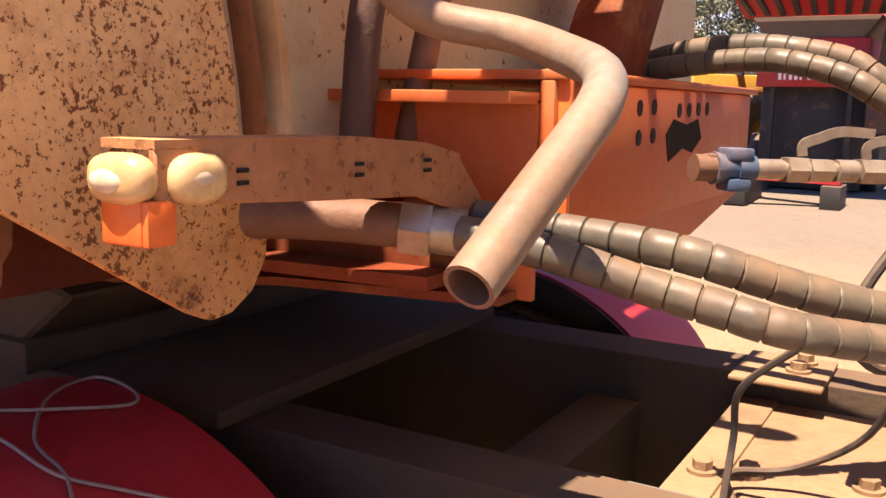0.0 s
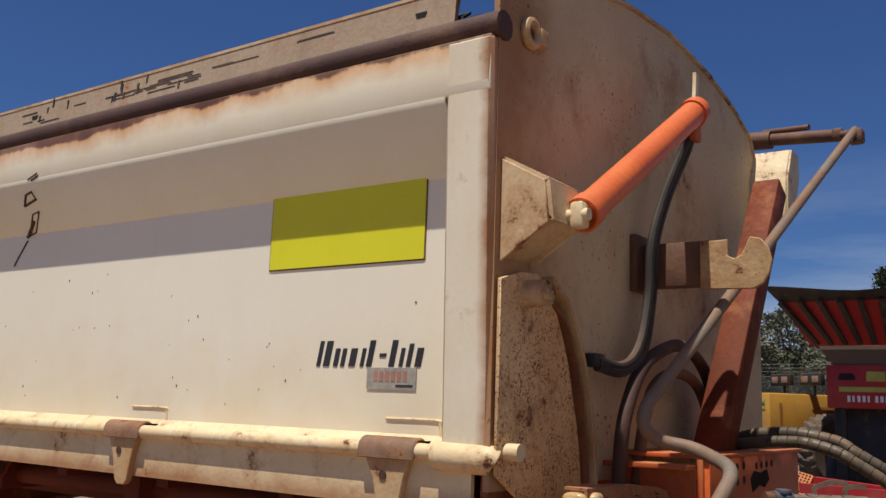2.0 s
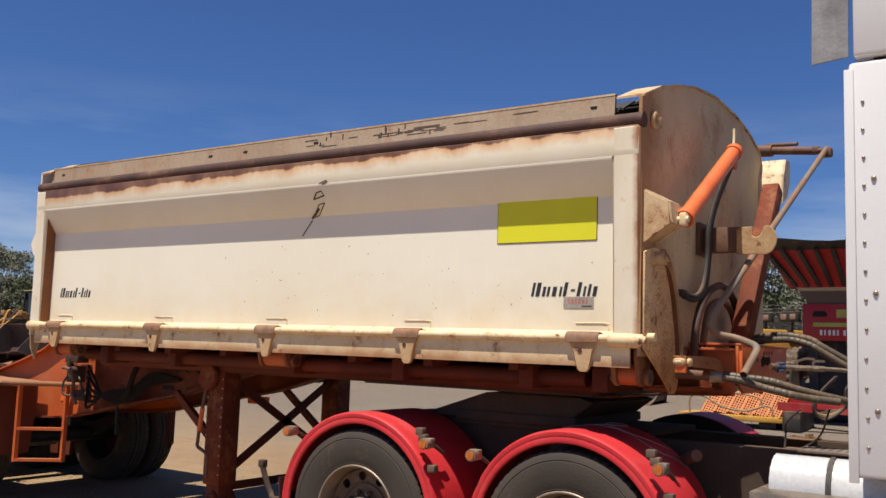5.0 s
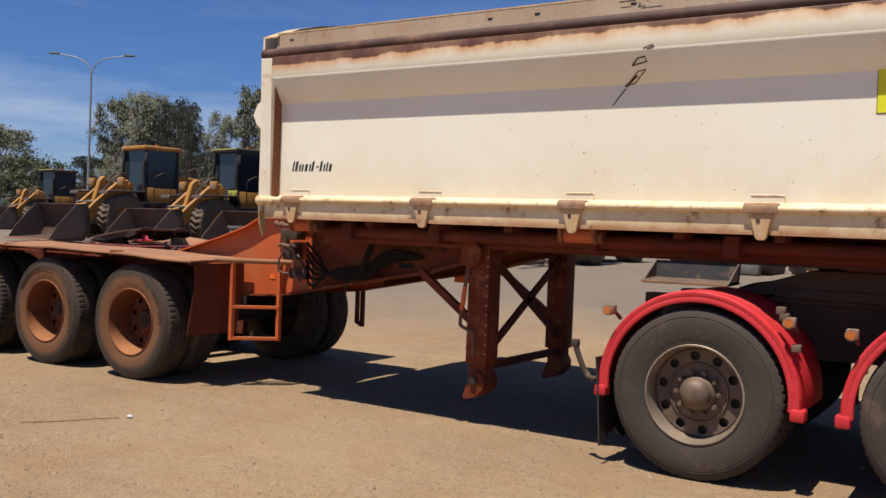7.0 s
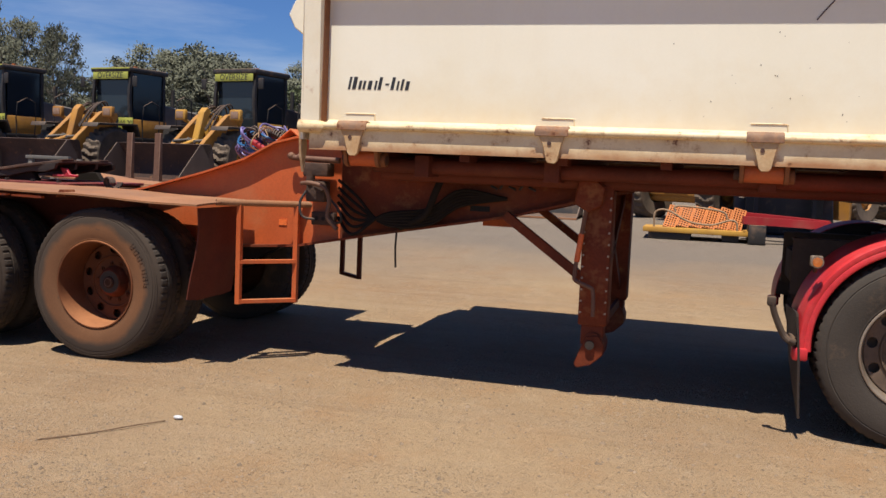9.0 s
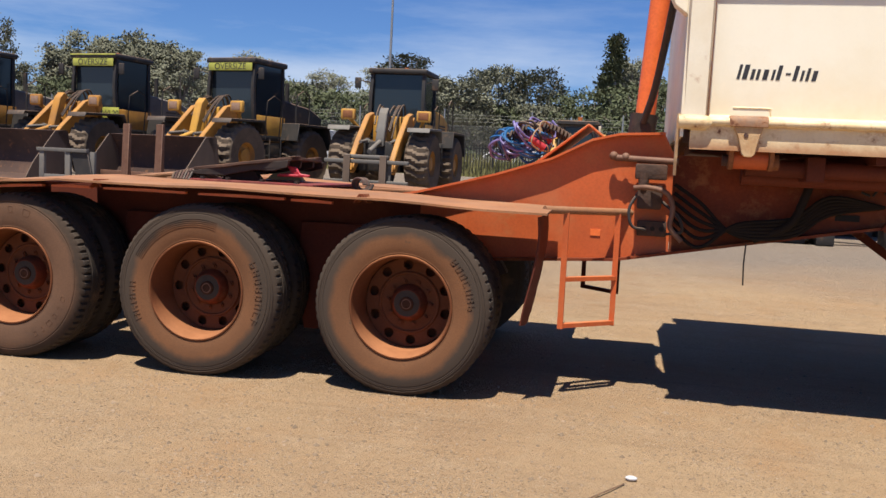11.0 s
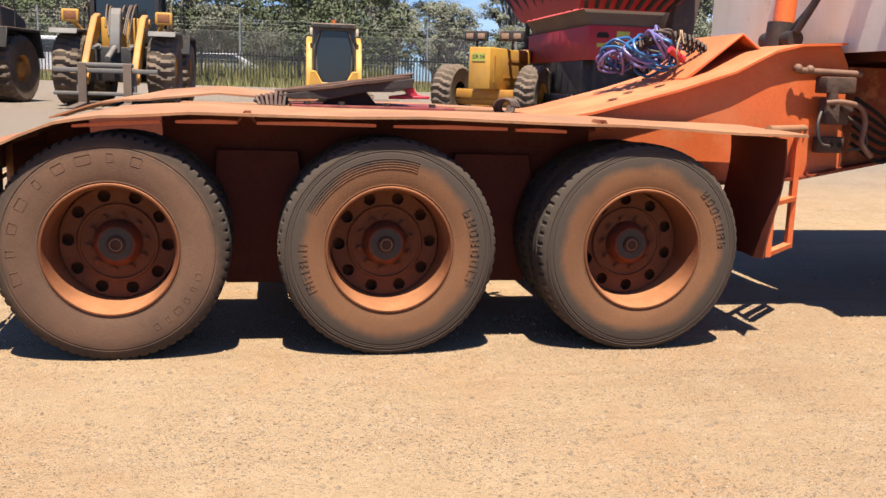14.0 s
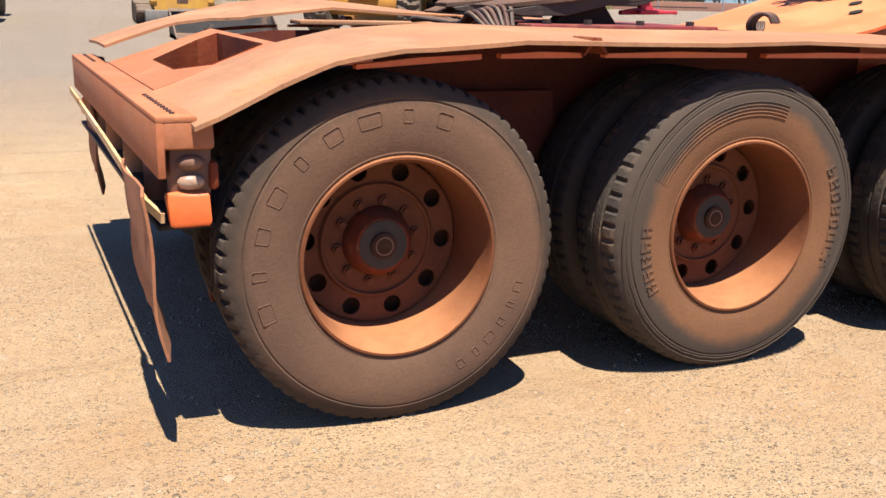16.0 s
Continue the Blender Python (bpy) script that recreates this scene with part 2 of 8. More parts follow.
TYRE_O = mat("tyre_orange_dust", (0.190, 0.088, 0.042), (0.145, 0.070, 0.036), 0.95, scale=2.6, bump=0.12, fine=120, dust=0.13, dust_col=(0.24, 0.115, 0.055), spots=0.5, spot_scale=4.5, spot_col=(0.075, 0.050, 0.036), radial=(0.375, 0.415, (0.062, 0.046, 0.035), 1.0), spec=0.2)
TREAD = mat("tyre_tread", (0.044, 0.038, 0.034), (0.075, 0.056, 0.042), 0.95, scale=6.0, bump=0.4, dust=0.12, spec=0.2)
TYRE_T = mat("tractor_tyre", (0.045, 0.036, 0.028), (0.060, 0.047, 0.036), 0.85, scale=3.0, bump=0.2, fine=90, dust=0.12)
ALLOY = mat("dull_steel_rim", (0.34, 0.28, 0.22), (0.24, 0.18, 0.13), 0.5, metal=0.45, scale=6.0, bump=0.1, dust=0.25)
ALLOY_D = mat("dirty_steel_disc", (0.12, 0.085, 0.06), (0.19, 0.13, 0.09), 0.6, metal=0.3, scale=9.0, bump=0.15, dust=0.2)
CHROME = mat("dull_chrome", (0.34, 0.29, 0.235), (0.24, 0.19, 0.145), 0.42, metal=0.7, scale=8.0, bump=0.05, dust=0.25)
BLACK = mat("black_gap", (0.012, 0.011, 0.01), None, 0.8, bump=0.0)
RED = mat("red_fender_plastic", (0.63, 0.034, 0.040), (0.50, 0.026, 0.032), 0.45, scale=3.0, bump=0.06, dust=0.2, dust_col=(0.52, 0.10, 0.085), top=0.08)
DKSTEEL = mat("greasy_dark_steel", (0.030, 0.024, 0.021), (0.05, 0.035, 0.027), 0.6, metal=0.2, scale=7.0, bump=0.25, dust=0.15, dust_col=(0.14, 0.085, 0.055))
CHASSIS = mat("dusty_black_chassis", (0.062, 0.046, 0.036), (0.09, 0.064, 0.046), 0.85, scale=3.0, bump=0.15, dust=0.2, dust_col=(0.19, 0.115, 0.07), top=0.5, spec=0.2)
TANPLATE = mat("dusty_deck_tan", (0.27, 0.165, 0.09), (0.19, 0.115, 0.065), 0.9, scale=5.0, bump=0.25, dust=0.45, dust_col=(0.30, 0.185, 0.105))
RUBBER = mat("black_rubber_hose", (0.022, 0.02, 0.02), (0.04, 0.033, 0.03), 0.55, scale=9.0, bump=0.1, dust=0.1, top=0.3)
SPIRAL = mat("spiral_hose_guard", (0.120, 0.098, 0.068), (0.068, 0.060, 0.048), 0.42, scale=14.0, bump=0.08, dust=0.32, dust_col=(0.205, 0.108, 0.056), top=0.25)
PIPE = mat("worn_galv_pipe", (0.215, 0.200, 0.168), (0.215, 0.115, 0.066), 0.5, metal=0.1, scale=5.0, bump=0.12, dust=0.42, dust_col=(0.27, 0.130, 0.070), rust=0.2, rust_scale=16.0)
ARMM = mat("dusty_brown_pressing", (0.36, 0.155, 0.072), (0.27, 0.100, 0.044), 0.8, scale=6.0, bump=0.25, dust=0.3, dust_col=(0.48, 0.235, 0.11), top=0.6, rust=0.42, rust_scale=14.0, spots=0.62, spot_scale=70, spot_col=(0.17, 0.065, 0.028))
PIPE_R = mat("rusty_rod", (0.14, 0.066, 0.041), (0.18, 0.096, 0.062), 0.65, metal=0.1, scale=12.0, bump=0.15, dust=0.2, dust_col=(0.32, 0.18, 0.10))
YELLOW = mat("yellow_sticker", (0.74, 0.72, 0.02), (0.68, 0.66, 0.02), 0.55, scale=2.5, bump=0.01, grain=0.05)
INK = mat("dark_grey_print", (0.035, 0.035, 0.04), None, 0.5, bump=0.0)
LABELM = mat("faded_label", (0.40, 0.38, 0.32), (0.3, 0.28, 0.24), 0.5, scale=30.0, bump=0.0)
LABELR = mat("faded_red_print", (0.50, 0.22, 0.17), None, 0.5, bump=0.0)
LENS = mat("yellowed_lamp_lens", (0.64, 0.46, 0.25), (0.50, 0.29, 0.12), 0.2, scale=16.0, bump=0.02, dust=0.15, dust_col=(0.55, 0.30, 0.14))
LENSG = mat("grey_lamp_face", (0.60, 0.52, 0.40), (0.52, 0.42, 0.29), 0.2, scale=30.0, bump=0.02)
AMBER = mat("amber_lens", (0.55, 0.16, 0.03), (0.4, 0.1, 0.02), 0.25, scale=30.0, bump=0.02, dust=0.2)
BLUE = mat("blue_valve_paint", (0.035, 0.085, 0.17), (0.06, 0.08, 0.11), 0.55, scale=20.0, bump=0.1, dust=0.35)
STEEL = mat("zinc_fitting", (0.42, 0.36, 0.29), (0.3, 0.23, 0.17), 0.4, metal=0.6, scale=25.0, bump=0.06, dust=0.15)
STRING = mat("grubby_string", (0.45, 0.30, 0.25), None, 0.9, bump=0.1)
WHITECAB = mat("white_cab_panel", (0.74, 0.745, 0.74), (0.70, 0.70, 0.69), 0.35, scale=1.5, bump=0.01, grain=0.05)
GREYFLAP = mat("weathered_grey_flap", (0.14, 0.14, 0.14), (0.3, 0.3, 0.3), 0.7, scale=5.0, streak=0.6, streak_col=(0.4, 0.4, 0.4))
YEL = mat("machine_yellow", (0.50, 0.235, 0.036), (0.34, 0.15, 0.030), 0.55, scale=1.8, bump=0.05, dust=0.3, dust_col=(0.30, 0.16, 0.08), top=0.3, rust=0.15)
YEL_B = mat("bright_machine_yellow", (0.58, 0.315, 0.050), (0.44, 0.22, 0.042), 0.5, scale=2.0, bump=0.04, dust=0.3, dust_col=(0.34, 0.19, 0.10), rust=0.12)
LIME = mat("hi_vis_lime", (0.45, 0.46, 0.09), None, 0.5, bump=0.0)
MBLACK = mat("machine_black", (0.022, 0.021, 0.021), (0.04, 0.034, 0.03), 0.6, scale=3.0, bump=0.1, dust=0.12, top=0.3)
MTYRE = mat("loader_tyre", (0.155, 0.115, 0.084), (0.085, 0.066, 0.050), 0.95, scale=2.0, bump=0.3, dust=0.3, dust_col=(0.21, 0.155, 0.11), top=0.3, spec=0.15)
BUCKET = mat("bucket_brown_steel", (0.055, 0.032, 0.025), (0.09, 0.052, 0.038), 0.7, scale=1.2, bump=0.12, dust=0.2, dust_col=(0.2, 0.11, 0.07), rust=0.2)
BUCKET_G = mat("bucket_dusty_inside", (0.15, 0.105, 0.076), (0.10, 0.070, 0.052), 0.75, scale=1.0, bump=0.12, dust=0.25, dust_col=(0.19, 0.135, 0.095))
MGREY = mat("machine_grey", (0.16, 0.15, 0.135), (0.11, 0.1, 0.09), 0.6, scale=2.0, bump=0.08, dust=0.25, dust_col=(0.25, 0.2, 0.15), top=0.3)
SCREENRED = mat("screen_red_paint", (0.42, 0.02, 0.025), (0.30, 0.018, 0.02), 0.5, scale=0.9, bump=0.06, dust=0.3, dust_col=(0.3, 0.1, 0.07), top=0.2)
FENCEM = mat("black_fence_steel", (0.018, 0.018, 0.018), None, 0.6, bump=0.0)
GALV = mat("galvanised_post", (0.32, 0.33, 0.34), (0.26, 0.27, 0.28), 0.5, metal=0.4, scale=3.0, bump=0.03)
WIREM = mat("chain_wire", (0.20, 0.20, 0.19), None, 0.6, metal=0.3, bump=0.0)
BARK = mat("gum_bark", (0.36, 0.31, 0.26), (0.22, 0.18, 0.15), 0.95, scale=4.0, bump=0.5)
LEAF = mat("gum_leaves", (0.215, 0.215, 0.155), (0.160, 0.165, 0.115), 0.95, scale=0.5, bump=0.0, island=0.35, spec=0.05)
LEAF_D = mat("dark_leaves", (0.125, 0.140, 0.080), (0.085, 0.100, 0.055), 0.95, scale=0.5, bump=0.0, island=0.35, spec=0.05)
GRASSM = mat("dry_grass", (0.36, 0.31, 0.15), (0.22, 0.23, 0.09), 0.95, scale=0.8, bump=0.0, island=0.5, spec=0.05)
ROCK = mat("gravel_stones", (0.38, 0.275, 0.18), (0.27, 0.195, 0.127), 0.95, scale=8.0, bump=0.2, island=0.7)
WOODM = mat("dry_stick", (0.22, 0.14, 0.085), None, 0.9, scale=15.0)
CARW = mat("white_car_paint", (0.7, 0.7, 0.7), None, 0.25, scale=1.0, bump=0.0)
BLUEH = mat("blue_hose", (0.03, 0.14, 0.34), None, 0.4, scale=8.0, bump=0.02, dust=0.1)
PURPH = mat("purple_hose", (0.19, 0.16, 0.38), (0.1, 0.09, 0.2), 0.4, scale=8.0, bump=0.02, dust=0.1)
TANH = mat("tan_cord", (0.36, 0.24, 0.14), None, 0.7, scale=8.0)
REDH = mat("red_handle", (0.50, 0.03, 0.05), (0.35, 0.03, 0.04), 0.5, scale=9.0, dust=0.15)

SADDLE = mat("rust_worn_saddle", (0.17, 0.090, 0.058), (0.30, 0.185, 0.115), 0.75, scale=9.0, bump=0.2, rust=0.5, rust_scale=12.0)
RUSTFACE = mat("rusty_post_face", (0.27, 0.105, 0.040), (0.18, 0.068, 0.028), 0.8, scale=6.0, bump=0.2, spots=0.5, spot_scale=80)
FLAPM = mat("orange_brown_flap", (0.30, 0.12, 0.055), (0.22, 0.09, 0.045), 0.85, scale=4.0, bump=0.15, dust=0.3, dust_col=(0.36, 0.18, 0.09))
LENSD = mat("dusty_lamp_lens", (0.34, 0.24, 0.17), (0.25, 0.13, 0.08), 0.35, scale=25.0, bump=0.02, dust=0.25)
GRATE = mat("orange_grating", (0.52, 0.150, 0.015), (0.42, 0.115, 0.014), 0.6, scale=4.0, bump=0.05)
HOOKM = mat("worn_hook_plate", (0.52, 0.36, 0.19), (0.36, 0.20, 0.09), 0.7, scale=9.0, bump=0.2, rust=0.45, rust_scale=12.0, spots=0.5, spot_scale=70)
STRAPM = mat("rust_run_strap", (0.62, 0.47, 0.28), (0.46, 0.27, 0.12), 0.65, scale=5.0, bump=0.15, rust=0.5, rust_scale=7.0, dust=0.25, dust_col=(0.46, 0.24, 0.10))
PITCH = mat("grease_black", (0.014, 0.011, 0.009), (0.022, 0.016, 0.012), 0.85, scale=5.0, bump=0.2, spec=0.15)
TAILM = mat("dusty_orange_tail", (0.36, 0.108, 0.040), (0.29, 0.102, 0.043), 0.75, scale=3.0, bump=0.15, dust=0.4, dust_col=(0.34, 0.162, 0.086), rust=0.25, rust_scale=7.0)
FWM = mat("rusty_coupling_plate", (0.085, 0.044, 0.029), (0.048, 0.029, 0.022), 0.85, scale=6.0, bump=0.5, fine=35, dust=0.2, dust_col=(0.20, 0.10, 0.055), top=0.3)
CRIMSON = mat("worn_crimson_base", (0.22, 0.03, 0.028), (0.13, 0.03, 0.025), 0.6, scale=5.0, bump=0.2, dust=0.3)
GLASS = bpy.data.materials.new("dark_cab_glass")
GLASS.use_nodes = True
gp = GLASS.node_tree.nodes["Principled BSDF"]
gp.inputs["Base Color"].default_value, gp.inputs["Roughness"].default_value = (0.020, 0.027, 0.033, 1), 0.12
gp.inputs["Specular IOR Level"].default_value = 0.5


def ground_material():
    m = bpy.data.materials.new("dirt_yard")
    m.use_nodes = True
    n, l = m.node_tree.nodes, m.node_tree.links
    p = n["Principled BSDF"]
    p.inputs["Roughness"].default_value, p.inputs["Specular IOR Level"].default_value = 0.97, 0.15
    co = n.new("ShaderNodeTexCoord").outputs["Object"]

    def tex(s, d=6.0, r=0.6, v=None):
        t = n.new("ShaderNodeTexNoise")
        t.inputs["Scale"].default_value, t.inputs["Detail"].default_value, t.inputs["Roughness"].default_value = s, d, r
        l.new(v or co, t.inputs["Vector"])
        return t.outputs["Fac"]

    def rng(f, a, b, lo=0.0, hi=1.0):
        t = n.new("ShaderNodeMapRange")
        for k, v in (("From Min", a), ("From Max", b), ("To Min", lo), ("To Max", hi)):
            t.inputs[k].default_value = v
        l.new(f, t.inputs["Value"])
        return t.outputs["Result"]

    def mix(f, a, b):
        t = n.new("ShaderNodeMix")
        t.data_type = "RGBA"
        l.new(f, t.inputs["Factor"])
        for k, v in (("A", a), ("B", b)):
            if isinstance(v, tuple):
                t.inputs[k].default_value = (*v, 1)
            else:
                l.new(v, t.inputs[k])
        return t.outputs["Result"]

    col = mix(rng(tex(0.35), 0.38, 0.66), (0.420, 0.295, 0.172), (0.345, 0.228, 0.132))
    mp = n.new("ShaderNodeMapping")
    mp.inputs["Scale"].default_value, mp.inputs["Rotation"].default_value = (0.22, 2.2, 1), (0, 0, radians(6))
    l.new(co, mp.inputs["Vector"])
    col = mix(rng(tex(1.1, 7, 0.65, mp.outputs[0]), 0.5, 0.72, 0, 0.5), col, (0.409, 0.300, 0.196))
    col = mix(rng(tex(0.9, 6, 0.7), 0.50, 0.66, 0, 0.75), col, (0.385, 0.232, 0.118))
    mp2 = n.new("ShaderNodeMapping")
    mp2.inputs["Scale"].default_value, mp2.inputs["Rotation"].default_value = (0.12, 3.4, 1), (0, 0, radians(-4))
    l.new(co, mp2.inputs["Vector"])
    col = mix(rng(tex(1.3, 8, 0.7, mp2.outputs[0]), 0.54, 0.66, 0, 0.45), col, (0.255, 0.17, 0.10))
    col = mix(rng(tex(3.2, 8, 0.75), 0.50, 0.72, 0, 0.5), col, (0.46, 0.345, 0.225))
    col = mix(rng(tex(14, 6, 0.75), 0.55, 0.75, 0, 0.5), col, (0.24, 0.16, 0.095))
    # the far yard is greyer, trafficked gravel
    sp = n.new("ShaderNodeSeparateXYZ")
    l.new(co, sp.inputs[0])
    wob = n.new("ShaderNodeMath")
    wob.operation = "MULTIPLY_ADD"
    l.new(tex(0.25, 3), wob.inputs[0])
    wob.inputs[1].default_value = 7.0
    l.new(sp.outputs["Y"], wob.inputs[2])
    col = mix(rng(wob.outputs[0], 8.5, 14.0, 0, 0.85), col, (0.204, 0.178, 0.152))
    def stones(scale, size, share):
        vo = n.new("ShaderNodeTexVoronoi")
        vo.inputs["Scale"].default_value = scale
        l.new(co, vo.inputs["Vector"])
        sc = n.new("ShaderNodeSeparateColor")
        l.new(vo.outputs["Color"], sc.inputs[0])
        a = n.new("ShaderNodeMath")
        a.operation = "MULTIPLY"
        l.new(rng(vo.outputs["Distance"], size * 0.7, size, 1, 0), a.inputs[0])
        l.new(rng(sc.outputs[0], 1 - share - 0.02, 1 - share, 0, 1), a.inputs[1])
        return a.outputs[0], sc.outputs[1]

    spread = rng(tex(1.3, 6, 0.65), 0.42, 0.60, 0.25, 1.0)
    heights = []
    for scale, size, share in ((120.0, 0.45, 0.42), (52.0, 0.37, 0.24)):
        f, tone = stones(scale, size, share)
        m2 = n.new("ShaderNodeMath")
        m2.operation = "MULTIPLY"
        l.new(f, m2.inputs[0])
        l.new(spread, m2.inputs[1])
        col = mix(m2.outputs[0], col, mix(rng(tone, 0.3, 0.7), (0.17, 0.122, 0.085), (0.50, 0.40, 0.29)))
        heights.append(m2.outputs[0])
    peb = n.new("ShaderNodeMath")
    peb.operation = "MAXIMUM"
    l.new(heights[0], peb.inputs[0])
    l.new(heights[1], peb.inputs[1])
    grain = tex(160, 3, 0.7)
    col = mix(rng(grain, 0.45, 0.75, 0, 0.55), col, (0.17, 0.11, 0.062))
    l.new(col, p.inputs["Base Color"])
    add = n.new("ShaderNodeMath")
    add.operation = "MULTIPLY_ADD"
    l.new(peb.outputs[0], add.inputs[0])
    add.inputs[1].default_value = 2.4
    l.new(grain, add.inputs[2])
    add2 = n.new("ShaderNodeMath")
    add2.operation = "MULTIPLY_ADD"
    l.new(tex(7.0, 6, 0.65), add2.inputs[0])
    add2.inputs[1].default_value = 3.0
    l.new(add.outputs[0], add2.inputs[2])
    b = n.new("ShaderNodeBump")
    b.inputs["Strength"].default_value, b.inputs["Distance"].default_value = 0.8, 0.016
    l.new(add2.outputs[0], b.inputs["Height"])
    l.new(b.outputs["Normal"], p.inputs["Normal"])
    return m


GROUND = ground_material()

# ---- mesh tools ----


def B():
    return bmesh.new()


def box(bm, x0, x1, y0, y1, z0, z1, bev=0.0, m=None):
    vs = [bm.verts.new((x, y, z)) for x in (x0, x1) for y in (y0, y1) for z in (z0, z1)]
    fs = [bm.faces.new([vs[i] for i in q]) for q in ((0, 1, 3, 2), (4, 6, 7, 5), (0, 4, 5, 1), (2, 3, 7, 6), (0, 2, 6, 4), (1, 5, 7, 3))]
    if bev:
        es = list({e for f in fs for e in f.edges})
        r = bmesh.ops.bevel(bm, geom=es, offset=bev, segments=2, profile=0.5, affect="EDGES")
        vs = list({v for f in r["faces"] for v in f.verts} | {v for v in vs if v.is_valid})
    if m is not None:
        bmesh.ops.transform(bm, matrix=m, verts=vs)
    return vs


def prism(bm, pts, axis, a0, a1, bev=0.0):
    """A flat outline in the two other axes, given depth along the axis."""
    def at(p, a):
        return {"x": (a, p[0], p[1]), "y": (p[0], a, p[1]), "z": (p[0], p[1], a)}[axis]
    lo, hi = [bm.verts.new(at(p, a0)) for p in pts], [bm.verts.new(at(p, a1)) for p in pts]
    k = len(pts)
    fs = [bm.faces.new(lo), bm.faces.new(hi[::-1])] + [bm.faces.new((lo[i], hi[i], hi[(i + 1) % k], lo[(i + 1) % k])) for i in range(k)]
    bmesh.ops.recalc_face_normals(bm, faces=fs)
    if bev:
        bmesh.ops.bevel(bm, geom=list({e for f in fs for e in f.edges}), offset=bev, segments=1, profile=0.5, affect="EDGES")


def rod(bm, p0, p1, r, r1=None, seg=12, cap=True):
    p0, p1 = Vector(p0), Vector(p1)
    r1 = r if r1 is None else r1
    q = (p1 - p0).to_track_quat("Z", "Y")
    rings = []
    for p, rr in ((p0, r), (p1, r1)):
        rings.append([bm.verts.new(p + q @ Vector((rr * math.cos(2 * math.pi * i / seg), rr * math.sin(2 * math.pi * i / seg), 0))) for i in range(seg)])
    for i in range(seg):
        j = (i + 1) % seg
        bm.faces.new((rings[0][i], rings[0][j], rings[1][j], rings[1][i]))
    if cap:
        bm.faces.new(rings[0][::-1]), bm.faces.new(rings[1])


def smooth_path(pts, n=8):
    pts = [Vector(p) for p in pts]
    ext = [2 * pts[0] - pts[1]] + pts + [2 * pts[-1] - pts[-2]]
    out = []
    for i in range(1, len(ext) - 2):
        a, b, c, d = ext[i - 1:i + 3]
        for k in range(n):
            t = k / n
            out.append(0.5 * ((2 * b) + (c - a) * t + (2 * a - 5 * b + 4 * c - d) * t * t + (3 * b - a - 3 * c + d) * t ** 3))
    return out + [pts[-1]]


def sweep(bm, pts, r, seg=10, n=8, flat=None, radius=None, cap=True):
    """A tube along a smooth path; flat gives it an oval or bar section (w, h); radius(k, count) varies it."""
    path = smooth_path(pts, n) if n else [Vector(p) for p in pts]
    up = Vector((0, 0, 1))
    rings = []
    x = None
    for k, p in enumerate(path):
        t = (path[min(k + 1, len(path) - 1)] - path[max(k - 1, 0)]).normalized()
        if x is None:
            x = t.cross(up if abs(t.z) < 0.95 else Vector((1, 0, 0))).normalized()
        else:
            x = (x - t * x.dot(t)).normalized()
        y = t.cross(x)
        rr = r if radius is None else radius(k, len(path))
        if flat:
            w, h = flat
            cs = [(-w, -h), (w, -h), (w, h), (-w, h)]
        else:
            cs = [(rr * math.cos(2 * math.pi * i / seg), rr * math.sin(2 * math.pi * i / seg)) for i in range(seg)]
        rings.append([bm.verts.new(p + x * a + y * b) for a, b in cs])
    for a, b in zip(rings, rings[1:]):
        for i in range(len(a)):
            j = (i + 1) % len(a)
            bm.faces.new((a[i], a[j], b[j], b[i]))
    if cap:
        bm.faces.new(rings[0][::-1]), bm.faces.new(rings[-1])


def lathe(bm, prof, seg=64, mod=None, cy=(0, 0, 0), close=False):
    """Turns a profile of (radius, y) about the y axis."""
    rings = []
    for k, (r, y) in enumerate(prof):
        ring = []
        for i in range(seg):
            a = 2 * math.pi * i / seg
            rr, yy = mod(k, i, r, y) if mod else (r, y)
            ring.append(bm.verts.new((cy[0] + rr * math.sin(a), cy[1] + yy, cy[2] + rr * math.cos(a))))
        rings.append(ring)
    pairs = list(zip(rings, rings[1:])) + ([(rings[-1], rings[0])] if close else [])
    for a, b in pairs:
        for i in range(seg):
            j = (i + 1) % seg
            bm.faces.new((a[i], b[i], b[j], a[j]))
    return rings


def world_of(ob):
    m = ob.matrix_basis.copy()
    while ob.parent:
        ob = ob.parent
        m = ob.matrix_basis @ m
    return m


def mesh_of(name, bm, materials, angle=35):
    bmesh.ops.recalc_face_normals(bm, faces=bm.faces)
    me = bpy.data.meshes.new(name)
    bm.to_mesh(me)
    bm.free()
    for m in (materials if isinstance(materials, (list, tuple)) else [materials]):
        me.materials.append(m)
    me.polygons.foreach_set("use_smooth", [True] * len(me.polygons))
    me.set_sharp_from_angle(angle=radians(angle))
    return me


def part(name, bm, material, parent, label="", angle=35):
    """Links a bmesh, built in world places, as one mesh under a thing or a part."""
    me = mesh_of(name, bm, material, angle)
    me.transform(world_of(parent).inverted())
    ob = new(name, me)
    ob.parent = parent
    return tagged(ob, label)


def child(name, me, parent, m=None, label=""):
    """Links a shared mesh under a thing or a part, at the pose m relative to it."""
    ob = new(name, me)
    ob.parent = parent
    if m is not None:
        ob.matrix_basis = m
    return tagged(ob, label)


def thing(name, loc, label, category, group="", kind="", rz=0.0):
    ob = new(name)
    ob.empty_display_size = 0.2
    ob.matrix_basis = pose(*loc, 0, 0, rz)
    return tagged(ob, label, category, group, kind)


def solid(name, bm, material, label, category="", group="", kind="", angle=35):
    return tagged(new(name, mesh_of(name, bm, material, angle)), label, category, group, kind)


